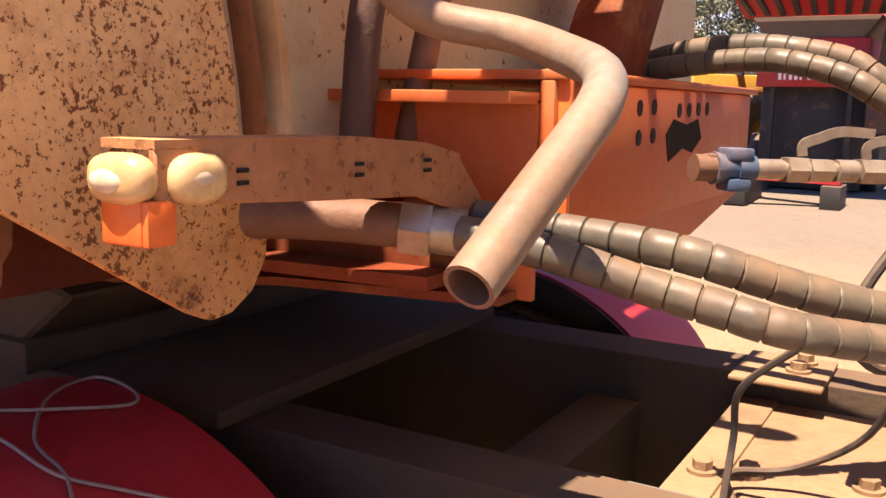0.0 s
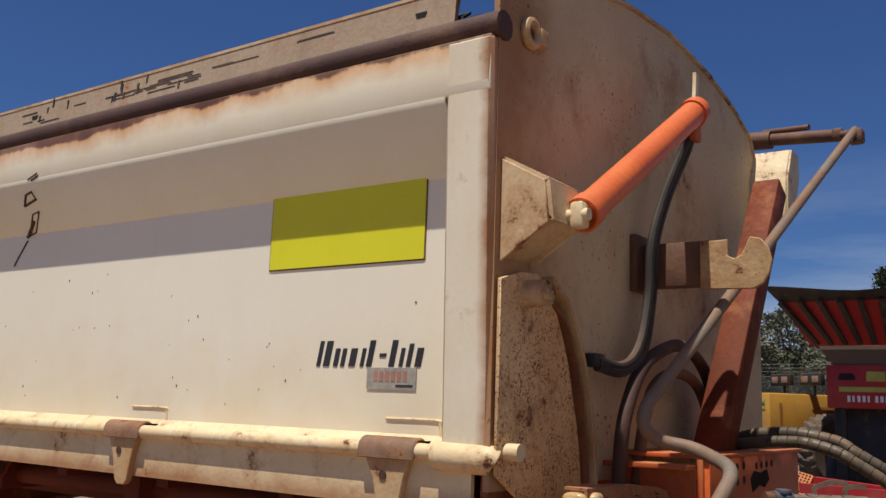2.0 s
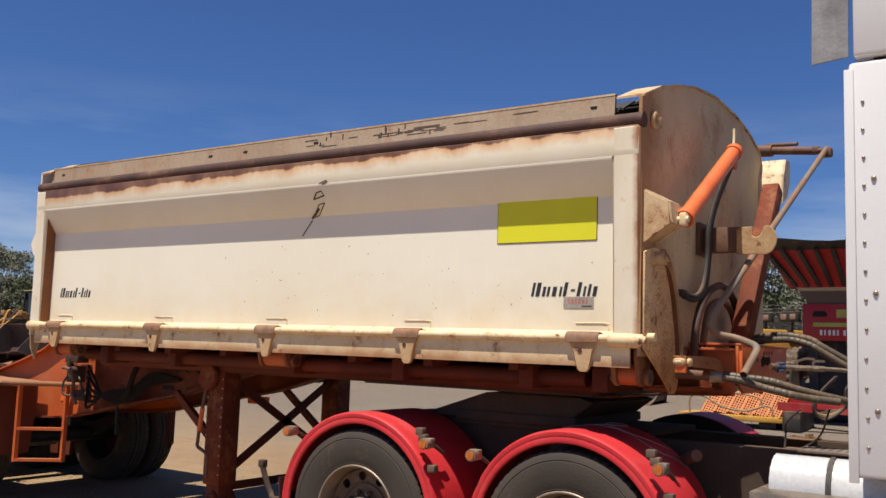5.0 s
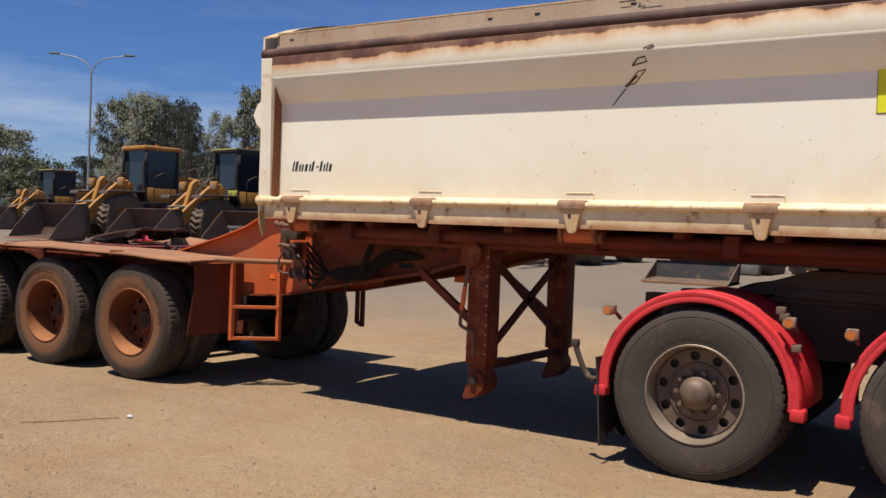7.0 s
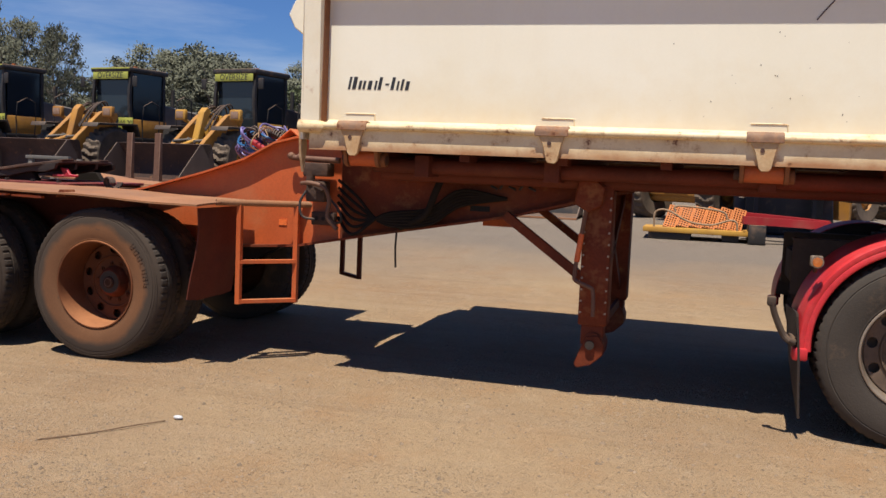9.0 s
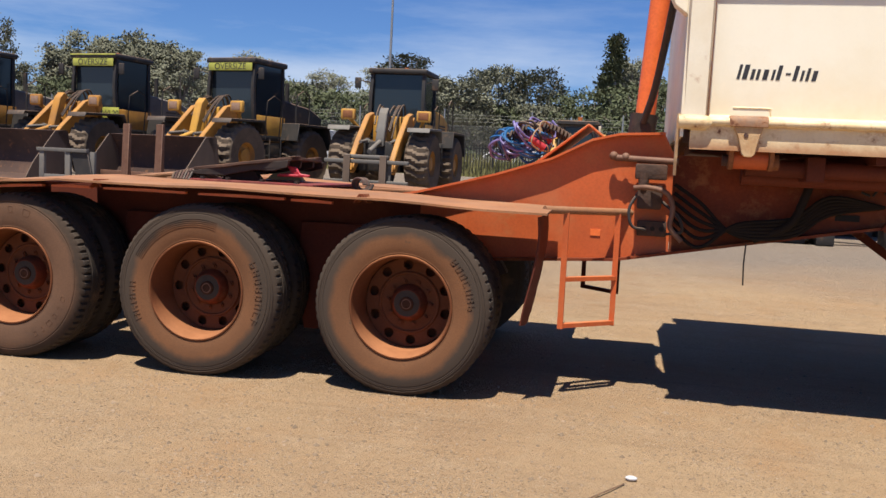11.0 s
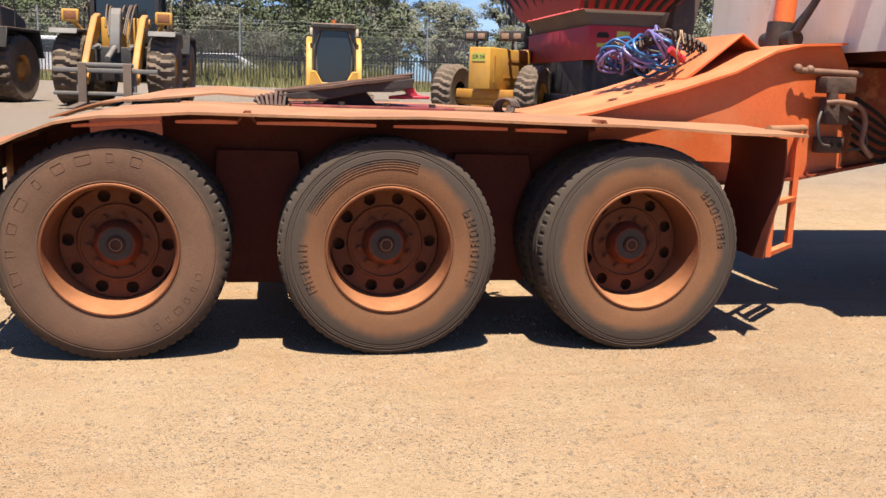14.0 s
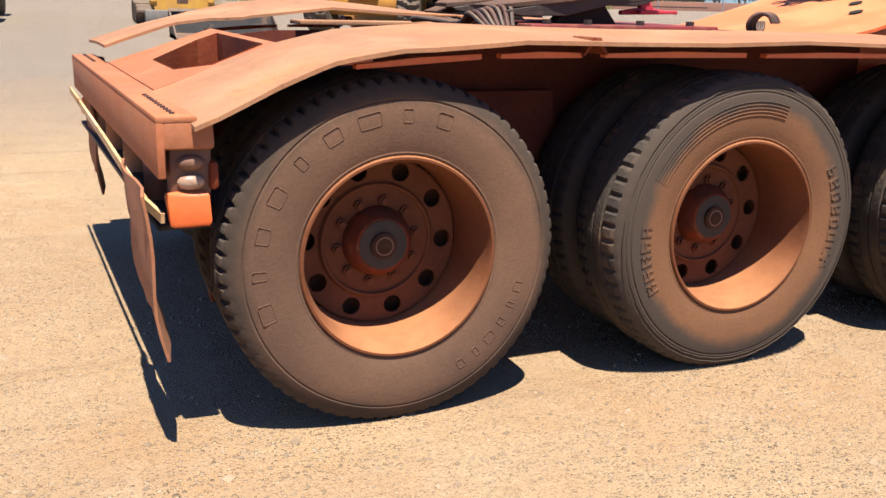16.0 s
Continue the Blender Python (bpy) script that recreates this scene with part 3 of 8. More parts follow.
def gz(y):
    """The yard's height: level by the truck, rising gently behind it."""
    def ease(t):
        t = min(1.0, max(0.0, t))
        return t * t * (3 - 2 * t)
    return 0.57 * ease((y - 1.5) / 24.0) + 0.42 * ease((y - 26.0) / 9.0)


YC = 1.72


def far(y):
    return 2 * YC - y


# ---- ground ----


def build_ground():
    bm = B()
    xs = [-900, -400, -200, -120, -80] + [-60 + 2 * i for i in range(51)] + [60, 90, 140, 250, 450, 900]
    ys = [-900, -300, -100, -50, -30, -20, -14] + [-10 + 1.0 * i for i in range(46)] + [40, 50, 70, 100, 200, 450, 900, 1800]
    grid = []
    for y in ys:
        row = []
        for x in xs:
            z = gz(y)
            if -13 < x < 3 and -8 < y < 6:
                z += 0.0
            elif abs(x) < 60 and y < 36:
                z += 0.03 * noise.noise((x * 0.21, y * 0.21, 2.0))
            row.append(bm.verts.new((x, y, z)))
        grid.append(row)
    for a, b in zip(grid, grid[1:]):
        for i in range(len(xs) - 1):
            bm.faces.new((a[i], a[i + 1], b[i + 1], b[i]))
    return solid("ground", bm, GROUND, "dusty tan dirt and gravel yard with faint wheel tracks", "ground", kind="structure")


build_ground()


def build_pebbles():
    rnd = random.Random(5)
    bm = B()
    vs, fs = [], []
    for _ in range(2600):
        x, y = rnd.uniform(-12, 1.5), rnd.uniform(-3.4, 2.6)
        s = rnd.choice((0.004, 0.005, 0.006, 0.008, 0.011, 0.016)) * rnd.uniform(0.7, 1.3)
        base = len(vs)
        for dx, dy, dz in ((1, 0, 0.1), (0.2, 1, 0), (-1, 0.2, 0.1), (-0.1, -1, 0), (0, 0, 0.75)):
            vs.append((x + s * dx * rnd.uniform(0.6, 1.2), y + s * dy * rnd.uniform(0.6, 1.2), s * dz))
        fs += [(base, base + 1, base + 4), (base + 1, base + 2, base + 4), (base + 2, base + 3, base + 4), (base + 3, base, base + 4)]
    # patches where the fines have blown off and small stones lie close together
    for _ in range(210):
        cx, cy, n = rnd.uniform(-12, 1.2), rnd.uniform(-2.3, 1.5), rnd.randint(30, 130)
        wx, wy = rnd.uniform(0.15, 0.55), rnd.uniform(0.06, 0.20)
        for _ in range(n):
            x, y = cx + rnd.gauss(0, wx), cy + rnd.gauss(0, wy)
            s = rnd.choice((0.003, 0.004, 0.005, 0.006, 0.009)) * rnd.uniform(0.7, 1.3)
            base = len(vs)
            for dx, dy, dz in ((1, 0, 0.2), (0.2, 1, 0), (-1, 0.2, 0.2), (-0.1, -1, 0), (0, 0, 0.85)):
                vs.append((x + s * dx * rnd.uniform(0.6, 1.2), y + s * dy * rnd.uniform(0.6, 1.2), s * dz))
            fs += [(base, base + 1, base + 4), (base + 1, base + 2, base + 4), (base + 2, base + 3, base + 4), (base + 3, base, base + 4)]
    me = bpy.data.meshes.new("pebbles")
    me.from_pydata(vs, [], fs)
    me.materials.append(ROCK)
    tagged(new("pebbles", me), "small loose tan stones scattered on the dirt", "gravel", kind="stuff")
    bm.free()


build_pebbles()


# ---- tipper body ----
body = thing("tipper_body", (-3.13, YC, 1.43), "cream steel tipper body, dusty and rust streaked, on orange trailer", "tipper body")
X0, X1 = -5.77, -0.50


def side_wall(y_out, s):
    """One long wall; s is the way inward."""
    y_in = y_out + s * 0.085
    bm = B()
    box(bm, X0 + 0.13, X1 - 0.15, *sorted((y_in, y_in + s * 0.012)), 1.56, 2.36)
    part("side_panel", bm, WHITE_P, body)
    bm = B()
    y_top = y_out - s * 0.026
    prism(bm, [(y_top, 2.512), (y_top, 2.53), (y_in, 2.36), (y_in, 2.335)], "x", X0 + 0.13, X1 - 0.15)
    part("panel_shoulder", bm, WHITE, body)
    bm = B()
    box(bm, X0 + 0.02, X1 - 0.005, *sorted((y_top, y_out + s * 0.10)), 2.525, 2.685, 0.008)
    part("top_band", bm, WHITE_T, body)
    bm = B()
    sweep(bm, [(X0, y_top + s * 0.042, 2.715), (X1 + 0.01, y_top + s * 0.042, 2.715)], 0.042, 12, 0)
    part("top_rail", bm, BROWN, body, "dark brown rusty top rail")
    bm = B()
    prism(bm, [(y_out + s * 0.02, 2.75), (y_out + s * 0.032, 2.75), (y_out + s * 0.055, 2.868), (y_out + s * 0.03, 2.872), (y_out + s * 0.03, 2.86)], "x", X0 + 0.12, X1 - 0.16)
    part("tarp_strip", bm, LIDM, body, "dusty cream tarp edge strip with dark stains")
    bm = B()
    sweep(bm, [(X0 + 0.12, y_out + s * 0.042, 2.872), (X1 - 0.16, y_out + s * 0.042, 2.872)], 0, n=0, flat=(0.014, 0.005))
    part("strip_edge", bm, WHITE_D, body)
    for a, b in ((X1 - 0.15, X1), (X0, X0 + 0.13)):
        bm = B()
        prism(bm, [(y_out + s * 0.004, 1.60), (y_out + s * 0.12, 1.60), (y_out + s * 0.12, 2.683), (y_top - s * 0.004, 2.683)], "x", a, b, 0.012)
        part("corner_post", bm, WHITE_C, body)
        bm = B()
        sweep(bm, [(a - 0.012, y_out + s * 0.014, 1.578), (a + 0.01, y_out + s * 0.014, 1.578), (b - 0.012, y_out + s * 0.016, 1.576), (b + 0.006, y_out + s * 0.020, 1.572)], 0.038, 18, 3, radius=lambda k, c: 0.038 if k < c - 2 else 0.034)
        part("post_foot", bm, WHITE_RAIL, body)
    bm = B()
    prism(bm, [(y_out + s * 0.02, 1.44), (y_out + s * 0.035, 1.44), (y_out + s * 0.035, 1.56), (y_in, 1.60), (y_in, 1.625), (y_out + s * 0.02, 1.575)], "x", X0 + 0.05, X1 - 0.06)
    part("lower_rail", bm, RAILM, body)
    bm = B()
    sweep(bm, [(X0 + 0.1, y_out + s * 0.012, 1.585), (X1 - 0.12, y_out + s * 0.012, 1.585)], 0.022, 12, 0)
    part("hinge_pipe", bm, WHITE_RAIL, body)


side_wall(0.55, 1)
side_wall(far(0.55), -1)


def saddle(x, y, s):
    """A hinge saddle over the pipe, with its tapered strap."""
    pts = []
    for i in range(7):
        a = math.pi * i / 6
        pts.append((y + s * 0.012 - s * 0.036 * math.cos(a), 1.585 + 0.036 * math.sin(a)))
    prof = [(y - s * 0.024, 1.56)] + pts + [(y + s * 0.06, 1.60)]
    bm = B()
    prism(bm, prof, "x", x, x + 0.19, 0.004)
    sad = part("hinge_saddle", bm, SADDLE, body, "rust stained cream hinge saddle")
    bm = B()
    prism(bm, [(x + 0.02, 1.565), (x + 0.17, 1.565), (x + 0.152, 1.51), (x + 0.135, 1.425), (x + 0.120, 1.41), (x + 0.085, 1.41), (x + 0.07, 1.425), (x + 0.048, 1.51)], "y", *sorted((y - s * 0.012, y + s * 0.012)), 0.003)
    part("hinge_strap", bm, STRAPM, sad)
    bm = B()
    rod(bm, (x + 0.085, y - s * 0.016, 1.52), (x + 0.085, y, 1.52), 0.012)
    part("bolt", bm, BROWN, sad)


for hx in (-5.53, -4.325, -3.19, -2.04, -0.91):
    saddle(hx, 0.56, 1)
    saddle(hx, far(0.56), -1)

# raised weld outlines over the saddles
for hx in (-5.53, -4.325, -3.19, -2.04, -0.91):
    bm = B()
    sweep(bm, [(hx + 0.02, 0.634, 1.665), (hx + 0.19, 0.634, 1.665), (hx + 0.205, 0.634, 1.655), (hx + 0.21, 0.634, 1.61)], 0.004, 6, 4)
    part("weld_bead", bm, WHITE_RAIL, body)


def clevis(x0, x1, parent):
    for x in (x0, x1):
        bm = B()
        prism(bm, [(0.60, 1.575), (0.592, 1.53), (0.590, 1.49), (0.60, 1.45), (0.612, 1.41), (0.621, 1.375), (0.635, 1.355), (0.655, 1.345), (0.69, 1.345), (0.718, 1.358), (0.742, 1.375), (0.765, 1.405), (0.77, 1.47), (0.70, 1.575)], "x", x - 0.012, x + 0.012, 0.003)
        part("hinge_lug", bm, RUSTFACE, parent, "rust brown rounded hinge lug")
        bm = B()
        lathe(bm, [(0.024, 0.0), (0.040, 0.0), (0.042, 0.006), (0.042, 0.03), (0.024, 0.03)], 24)
        bmesh.ops.transform(bm, matrix=Matrix.Translation((x + 0.012, 0.69, 1.392)) @ pose(0, 0, 0, 0, 0, -90), verts=bm.verts)
        part("pin_boss", bm, RUSTFACE, parent)
    bm = B()
    rod(bm, (x0 + 0.014, 0.69, 1.405), (x1 - 0.014, 0.69, 1.405), 0.056, seg=20)
    part("hinge_barrel", bm, ORANGE, parent, "orange hinge barrel")
    bm = B()
    rod(bm, (x0 - 0.04, 0.69, 1.392), (x1 + 0.046, 0.69, 1.392), 0.030, seg=16)
    part("hinge_pin", bm, BROWN, parent)


clevis(-0.665, -0.535, body)
clevis(-3.2, -2.97, body)
clevis(-5.5, -5.3, body)

# front and rear end plates with their arched hoods
ARCH = [(0.55, 2.84), (0.62, 2.87), (0.81, 2.95), (1.05, 3.02), (1.37, 3.09), (1.78, 3.13), (2.2, 3.11), (2.52, 3.06), (2.78, 2.98), (2.89, 2.84)]
for name, xa, xb, hood in (("front_plate", -0.515, -0.497, -0.64), ("rear_plate", -5.773, -5.755, -5.64)):
    bm = B()
    prism(bm, [(0.553, 1.5)] + ARCH + [(2.89, 1.5)], "x", xa, xb)
    plate = part(name, bm, FRONT if name == "front_plate" else WHITE_C, body)
    bm = B()
    edge = min(xa, xb, hood), max(xa, xb, hood)
    for k, (a, b) in enumerate(zip(ARCH, ARCH[1:])):
        prism(bm, [(a[0], a[1] - 0.004), (b[0], b[1] - 0.004), (b[0], b[1] + 0.008), (a[0], a[1] + 0.008)], "x", edge[0], edge[1] + 0.012)
    bmesh.ops.remove_doubles(bm, verts=bm.verts, dist=0.001)
    part("hood_lip", bm, WHITE_D, plate)
bm = B()
box(bm, X0 + 0.15, X1 - 0.15, 0.66, far(0.66), 1.46, 1.52)
tub = part("tub_floor", bm, DARKRED, body)
for k in range(9):
    x = X0 + 0.4 + k * 0.58
    bm = B()
    box(bm, x, x + 0.06, 0.66, far(0.66), 1.40, 1.459)
    part("floor_rib", bm, DARKRED, tub)
bm = B()
for a, b in zip(ARCH, ARCH[1:]):
    prism(bm, [(a[0] + 0.05, a[1] - 0.06), (b[0] + 0.02, b[1] - 0.06), (b[0] + 0.02, b[1] - 0.05), (a[0] + 0.05, a[1] - 0.05)], "x", X0 + 0.15, X1 - 0.15)
part("tarp", bm, TARP, body)
# out of view: roll and flat strip stretch the body's shadow on the ground
bm = B()
sweep(bm, [(X0 + 0.08, 3.02, 3.04), (X0 + 1.8, 3.02, 3.05), (X1 - 0.12, 3.02, 3.04)], 0.10, 16, 6)
prism(bm, [(2.85, 2.83), (2.875, 2.83), (3.0, 3.02), (2.975, 3.02)], "x", X0 + 0.1, X1 - 0.14)
part("tarp_roll", bm, TARP, body, "rolled dark tarp, unseen, added to widen the ground shadow")

# side markings: yellow sheet, print shapes and a small label
bm = B()
box(bm, -1.386, -0.779, 0.6305, 0.634, 2.11, 2.362)
part("reflective_sheet", bm, YELLOW, body, "plain yellow reflective sheet")
bm = B()
box(bm, -1.390, -0.775, 0.6325, 0.6355, 2.106, 2.366)
part("sheet_backing", bm, PIPE_R, body)


def print_mark(x, z, h, w):
    """Slanted dark strokes in the shape of a printed mark."""
    u = w / 9
    base = B()

    def slab(bm, a, b, z0, z1):
        prism(bm, [(x + a * u + 0.2 * z0 * h, z + z0 * h), (x + b * u + 0.2 * z0 * h, z + z0 * h), (x + b * u + 0.2 * z1 * h, z + z1 * h), (x + a * u + 0.2 * z1 * h, z + z1 * h)], "y", 0.6330, 0.6345)
    slab(base, 0.0, 0.34, 0, 1.0)
    mark = part("printed_mark", base, INK, body, "dark slanted printed mark")
    for a, b, z0, z1 in ((0.62, 1.18, 0, 1.0), (1.55, 1.95, 0, 0.70), (2.2, 2.55, 0, 0.70), (2.95, 3.5, 0, 0.70), (3.95, 4.25, 0, 0.70), (4.5, 4.95, 0, 1.0), (5.5, 6.05, 0.36, 0.50), (6.4, 6.85, 0, 1.0), (7.25, 7.55, 0, 0.70), (7.85, 8.2, 0, 0.86), (8.55, 9.05, 0, 0.70)):
        bm = B()
        slab(bm, a, b, z0, z1)
        part("stroke", bm, INK, mark)


print_mark(-1.165, 1.808, 0.075, 0.385)
print_mark(-5.505, 1.811, 0.075, 0.385)
bm = B()
box(bm, -0.965, -0.79, 0.6315, 0.6340, 1.745, 1.805)
lab = part("maker_label", bm, LABELM, body, "small faded grey label")
for k in range(6):
    bm = B()
    box(bm, -0.94 + 0.021 * k, -0.927 + 0.021 * k, 0.6305, 0.6314, 1.767, 1.795)
    part("label_print", bm, LABELR, lab)
bm = B()
box(bm, -0.86, -0.80, 0.6305, 0.6314, 1.752, 1.758)
part("label_bar", bm, INK, lab)

# scuffs on the panel and strip
rnd = random.Random(11)
bm = B()
for (xa, za, xb, zb, w) in ((-2.98, 2.33, -2.90, 2.42, 0.006), (-2.93, 2.385, -2.86, 2.44, 0.01), (-2.88, 2.40, -2.82, 2.45, 0.006), (-0.64, 2.33, -0.53, 2.46, 0.0018), (-0.60, 2.12, -0.555, 2.085, 0.003), (-0.64, 2.15, -0.62, 2.13, 0.0025)):
    yy = 0.634 if xa < -0.66 else 0.5455
    if zb > 2.335 and xa < -0.66:
        continue
    prism(bm, [(xa, za - w), (xb, zb - w), (xb, zb + w), (xa, za + w)], "y", yy - 0.001, yy + 0.001)
for _ in range(45):
    x, z, r = rnd.uniform(-3.6, -0.7), rnd.uniform(1.68, 2.15), rnd.choice((0.0015, 0.002, 0.003))
    prism(bm, [(x - r, z), (x, z - r * 1.6), (x + r, z), (x, z + r * 1.6)], "y", 0.6335, 0.6345)
tagged(part("rust_chip", bm, BROWN, body), kind="stuff")
# hand-scratched strokes on the band and the sloped shoulder
def on_shoulder(x, z):
    return (x, (0.635 - (z - 2.335) / 0.177 * 0.111 if z > 2.335 else 0.634) - 0.001, z)


for pts, r in ((((-2.66, 2.528), (-2.60, 2.548)), 0.0035), (((-2.635, 2.522), (-2.59, 2.538)), 0.0045), (((-2.74, 2.437), (-2.70, 2.475), (-2.655, 2.482), (-2.645, 2.455), (-2.74, 2.437)), 0.005),
               (((-2.66, 2.412), (-2.71, 2.405), (-2.76, 2.36), (-2.80, 2.325), (-2.74, 2.34), (-2.66, 2.412)), 0.0035), (((-2.72, 2.38), (-2.80, 2.325)), 0.007), (((-2.80, 2.31), (-2.85, 2.25), (-2.88, 2.21)), 0.0035)):
    bm = B()
    line = [on_shoulder(x, z) if z < 2.512 else (x, 0.524, z) for x, z in pts]
    sweep(bm, line, r, 6, 0)
    part("scratch_mark", bm, BROWN, body)
bm = B()
box(bm, X0 + 0.130, X0 + 0.134, 0.556, 0.634, 1.61, 2.45)
part("post_return", bm, RUSTFACE, body, "rusty brown inner face of the rear post")
bm = B()
for k in range(34):
    x = rnd.gauss(-2.25, 0.28)
    z = rnd.uniform(2.775, 2.84)
    w, h = (rnd.uniform(0.05, 0.20), rnd.uniform(0.002, 0.005)) if k % 3 else (rnd.uniform(0.006, 0.012), rnd.uniform(0.02, 0.045))
    prism(bm, [(x, z), (x + w, z + 0.15 * h), (x + w * 0.96, z + h), (x + w * 0.04, z + h * 0.9)], "y", 0.5685 + (z - 2.75) * 0.083, 0.576 + (z - 2.75) * 0.083)
tagged(part("strip_stain", bm, TARP, body), kind="stuff")
for x in (-5.5, -3.75, -3.4, -2.75, -0.78):
    bm = B()
    prism(bm, [(x - 0.016, 2.805), (x + 0.016, 2.805), (x + 0.02, 2.82), (x - 0.02, 2.82)], "y", 0.573, 0.582)
    part("strip_slot", bm, BLACK, body)

# ---- fittings on the front plate ----
bm = B()
prism(bm, [(0.556, 1.54), (0.556, 2.03), (0.66, 2.06), (0.75, 2.065), (0.80, 2.04), (0.855, 1.975), (0.898, 1.905), (0.935, 1.83), (0.961, 1.746), (0.99, 1.66), (1.009, 1.58), (1.018, 1.50), (1.05, 1.44), (1.063, 1.40), (1.058, 1.36), (1.035, 1.325), (1.0, 1.305), (0.968, 1.302), (0.935, 1.316), (0.722, 1.446)], "x", -0.488, -0.478, 0.002)
sect = part("quadrant_plate", bm, SPECK, body, "rust speckled cream quadrant plate")
bm = B()
sweep(bm, [(-0.480, 0.80, 2.06), (-0.480, 0.893, 2.000), (-0.480, 0.950, 1.93), (-0.480, 0.998, 1.845), (-0.480, 1.03, 1.76), (-0.480, 1.055, 1.665), (-0.480, 1.070, 1.58), (-0.480, 1.076, 1.50), (-0.480, 1.070, 1.42)], 0, n=6, flat=(0.022, 0.007))
part("quadrant_strip", bm, STRAPM, sect)
# dark strip stands in for the shade between quadrant plate and curved strip
bm = B()
sweep(bm, [(-0.494, 0.83, 1.99), (-0.494, 0.91, 1.93), (-0.494, 0.97, 1.82), (-0.494, 1.01, 1.70), (-0.494, 1.035, 1.58), (-0.494, 1.045, 1.50)], 0, n=5, flat=(0.028, 0.003))
part("worn_track", bm, RUSTFACE, sect, "dark rust brown strip for the shaded gap")
bm = B()
rod(bm, (-0.50, 0.69, 2.005), (-0.42, 0.69, 2.005), 0.036, seg=18), rod(bm, (-0.425, 0.69, 2.005), (-0.405, 0.69, 2.005), 0.024, seg=6)
part("pivot_bolt", bm, WHITE_D, body)
bm = B()
rod(bm, (-0.5, 0.60, 1.597), (-0.435, 0.60, 1.597), 0.022, seg=18)
part("pin_stub", bm, WHITE_RAIL, body)
bm = B()
ring = smooth_path([(-0.485, 0.70 + 0.034 * math.sin(a * math.pi / 4), 2.74 + 0.034 * math.cos(a * math.pi / 4)) for a in range(9)], 3)
sweep(bm, ring, 0.014, 8, 0, cap=False)
box(bm, -0.5, -0.468, 0.73, 0.775, 2.715, 2.765, 0.004)
part("lifting_eye", bm, WHITE_D, body)
bm = B()
prism(bm, [(-0.497, 2.35), (-0.37, 2.28), (-0.355, 2.17), (-0.497, 2.075)], "y", 0.575, 0.585, 0.002)
prism(bm, [(-0.497, 2.36), (-0.36, 2.285), (-0.37, 2.272), (-0.497, 2.345)], "y", 0.585, 0.74)
prism(bm, [(-0.497, 2.09), (-0.35, 2.18), (-0.36, 2.19), (-0.497, 2.105)], "y", 0.585, 0.74)
prism(bm, [(-0.375, 2.28), (-0.358, 2.28), (-0.345, 2.175), (-0.362, 2.175)], "y", 0.585, 0.74)
prism(bm, [(-0.497, 2.35), (-0.37, 2.28), (-0.355, 2.17), (-0.497, 2.075)], "y", 0.73, 0.74, 0.002)
part("ram_bracket", bm, WHITE_D, body, "cream wedge shaped ram bracket with rusty edges")

ram = B()
ra, rb = Vector((-0.325, 0.70, 2.205)), Vector((-0.30, 1.49, 2.71))
rod(ram, ra, rb, 0.043, seg=24)
rod(ram, ra + (rb - ra) * 0.0, ra + (rb - ra) * 0.05, 0.049, seg=24)
rod(ram, rb - (rb - ra) * 0.03, rb + (rb - ra) * 0.015, 0.05, seg=24)
hoist = part("lock_ram", ram, ORANGE_B, body, "bright orange hydraulic ram")
bm = B()
box(bm, -0.34, -0.30, 0.655, 0.70, 2.165, 2.235, 0.01), rod(bm, (-0.29, 0.672, 2.20), (-0.36, 0.672, 2.20), 0.017)
part("ram_eye", bm, WHITE_RAIL, hoist)
bm = B()
box(bm, -0.315, -0.29, 1.475, 1.53, 2.61, 2.74, 0.008)
part("ram_gland", bm, ORANGE, hoist)
bm = B()
sweep(bm, [(-0.30, 1.49, 2.735), (-0.30, 1.5, 2.79), (-0.30, 1.505, 2.85)], 0, n=3, flat=(0.014, 0.006))
part("ram_tag", bm, WHITE_RAIL, hoist)

bm = B()
box(bm, -0.497, -0.47, 1.40, 1.56, 2.100, 2.290, 0.004), box(bm, -0.475, -0.25, 1.462, 1.474, 2.117, 2.262, 0.003)
box(bm, -0.475, -0.25, 1.474, 1.53, 2.250, 2.262, 0.003), box(bm, -0.475, -0.25, 1.474, 1.53, 2.117, 2.129, 0.003)
chan = part("crank_bracket", bm, PIPE_R, body, "rusty crank rod bracket")
bm = B()
hk = [(-0.275, 2.101), (-0.107, 2.096), (-0.075, 2.112), (-0.055, 2.145), (-0.048, 2.185), (-0.058, 2.225), (-0.082, 2.255), (-0.115, 2.262), (-0.128, 2.235), (-0.142, 2.205), (-0.165, 2.195), (-0.186, 2.205), (-0.184, 2.258), (-0.275, 2.256)]
prism(bm, hk, "y", 1.448, 1.461, 0.003)
part("rod_hook", bm, HOOKM, chan, "rust worn open hook plate")

crank = thing("tarp_crank", (-0.15, 1.7, 1.4), "bent steel tarp crank handle, worn galvanised pipe and rusty rod", "crank handle")
bm = B()
sweep(bm, [(-0.058, 2.90, 2.995), (-0.130, 2.32, 2.601), (-0.200, 1.74, 2.205), (-0.251, 1.33, 1.925), (-0.277, 1.125, 1.785), (-0.293, 1.045, 1.72), (-0.290, 1.025, 1.67), (-0.262, 1.058, 1.632), (-0.18, 1.088, 1.614), (-0.10, 1.05, 1.590), (-0.052, 1.005, 1.572), (-0.033, 0.955, 1.549), (-0.034, 0.90, 1.515), (-0.044, 0.76, 1.427)], 0.0190, 16, 8, cap=False)
bmp = part("crank_pipe", bm, PIPE, crank)
bm = B()
lathe(bm, [(0.0190, 0), (0.0155, 0), (0.0155, 0.06)], 16)
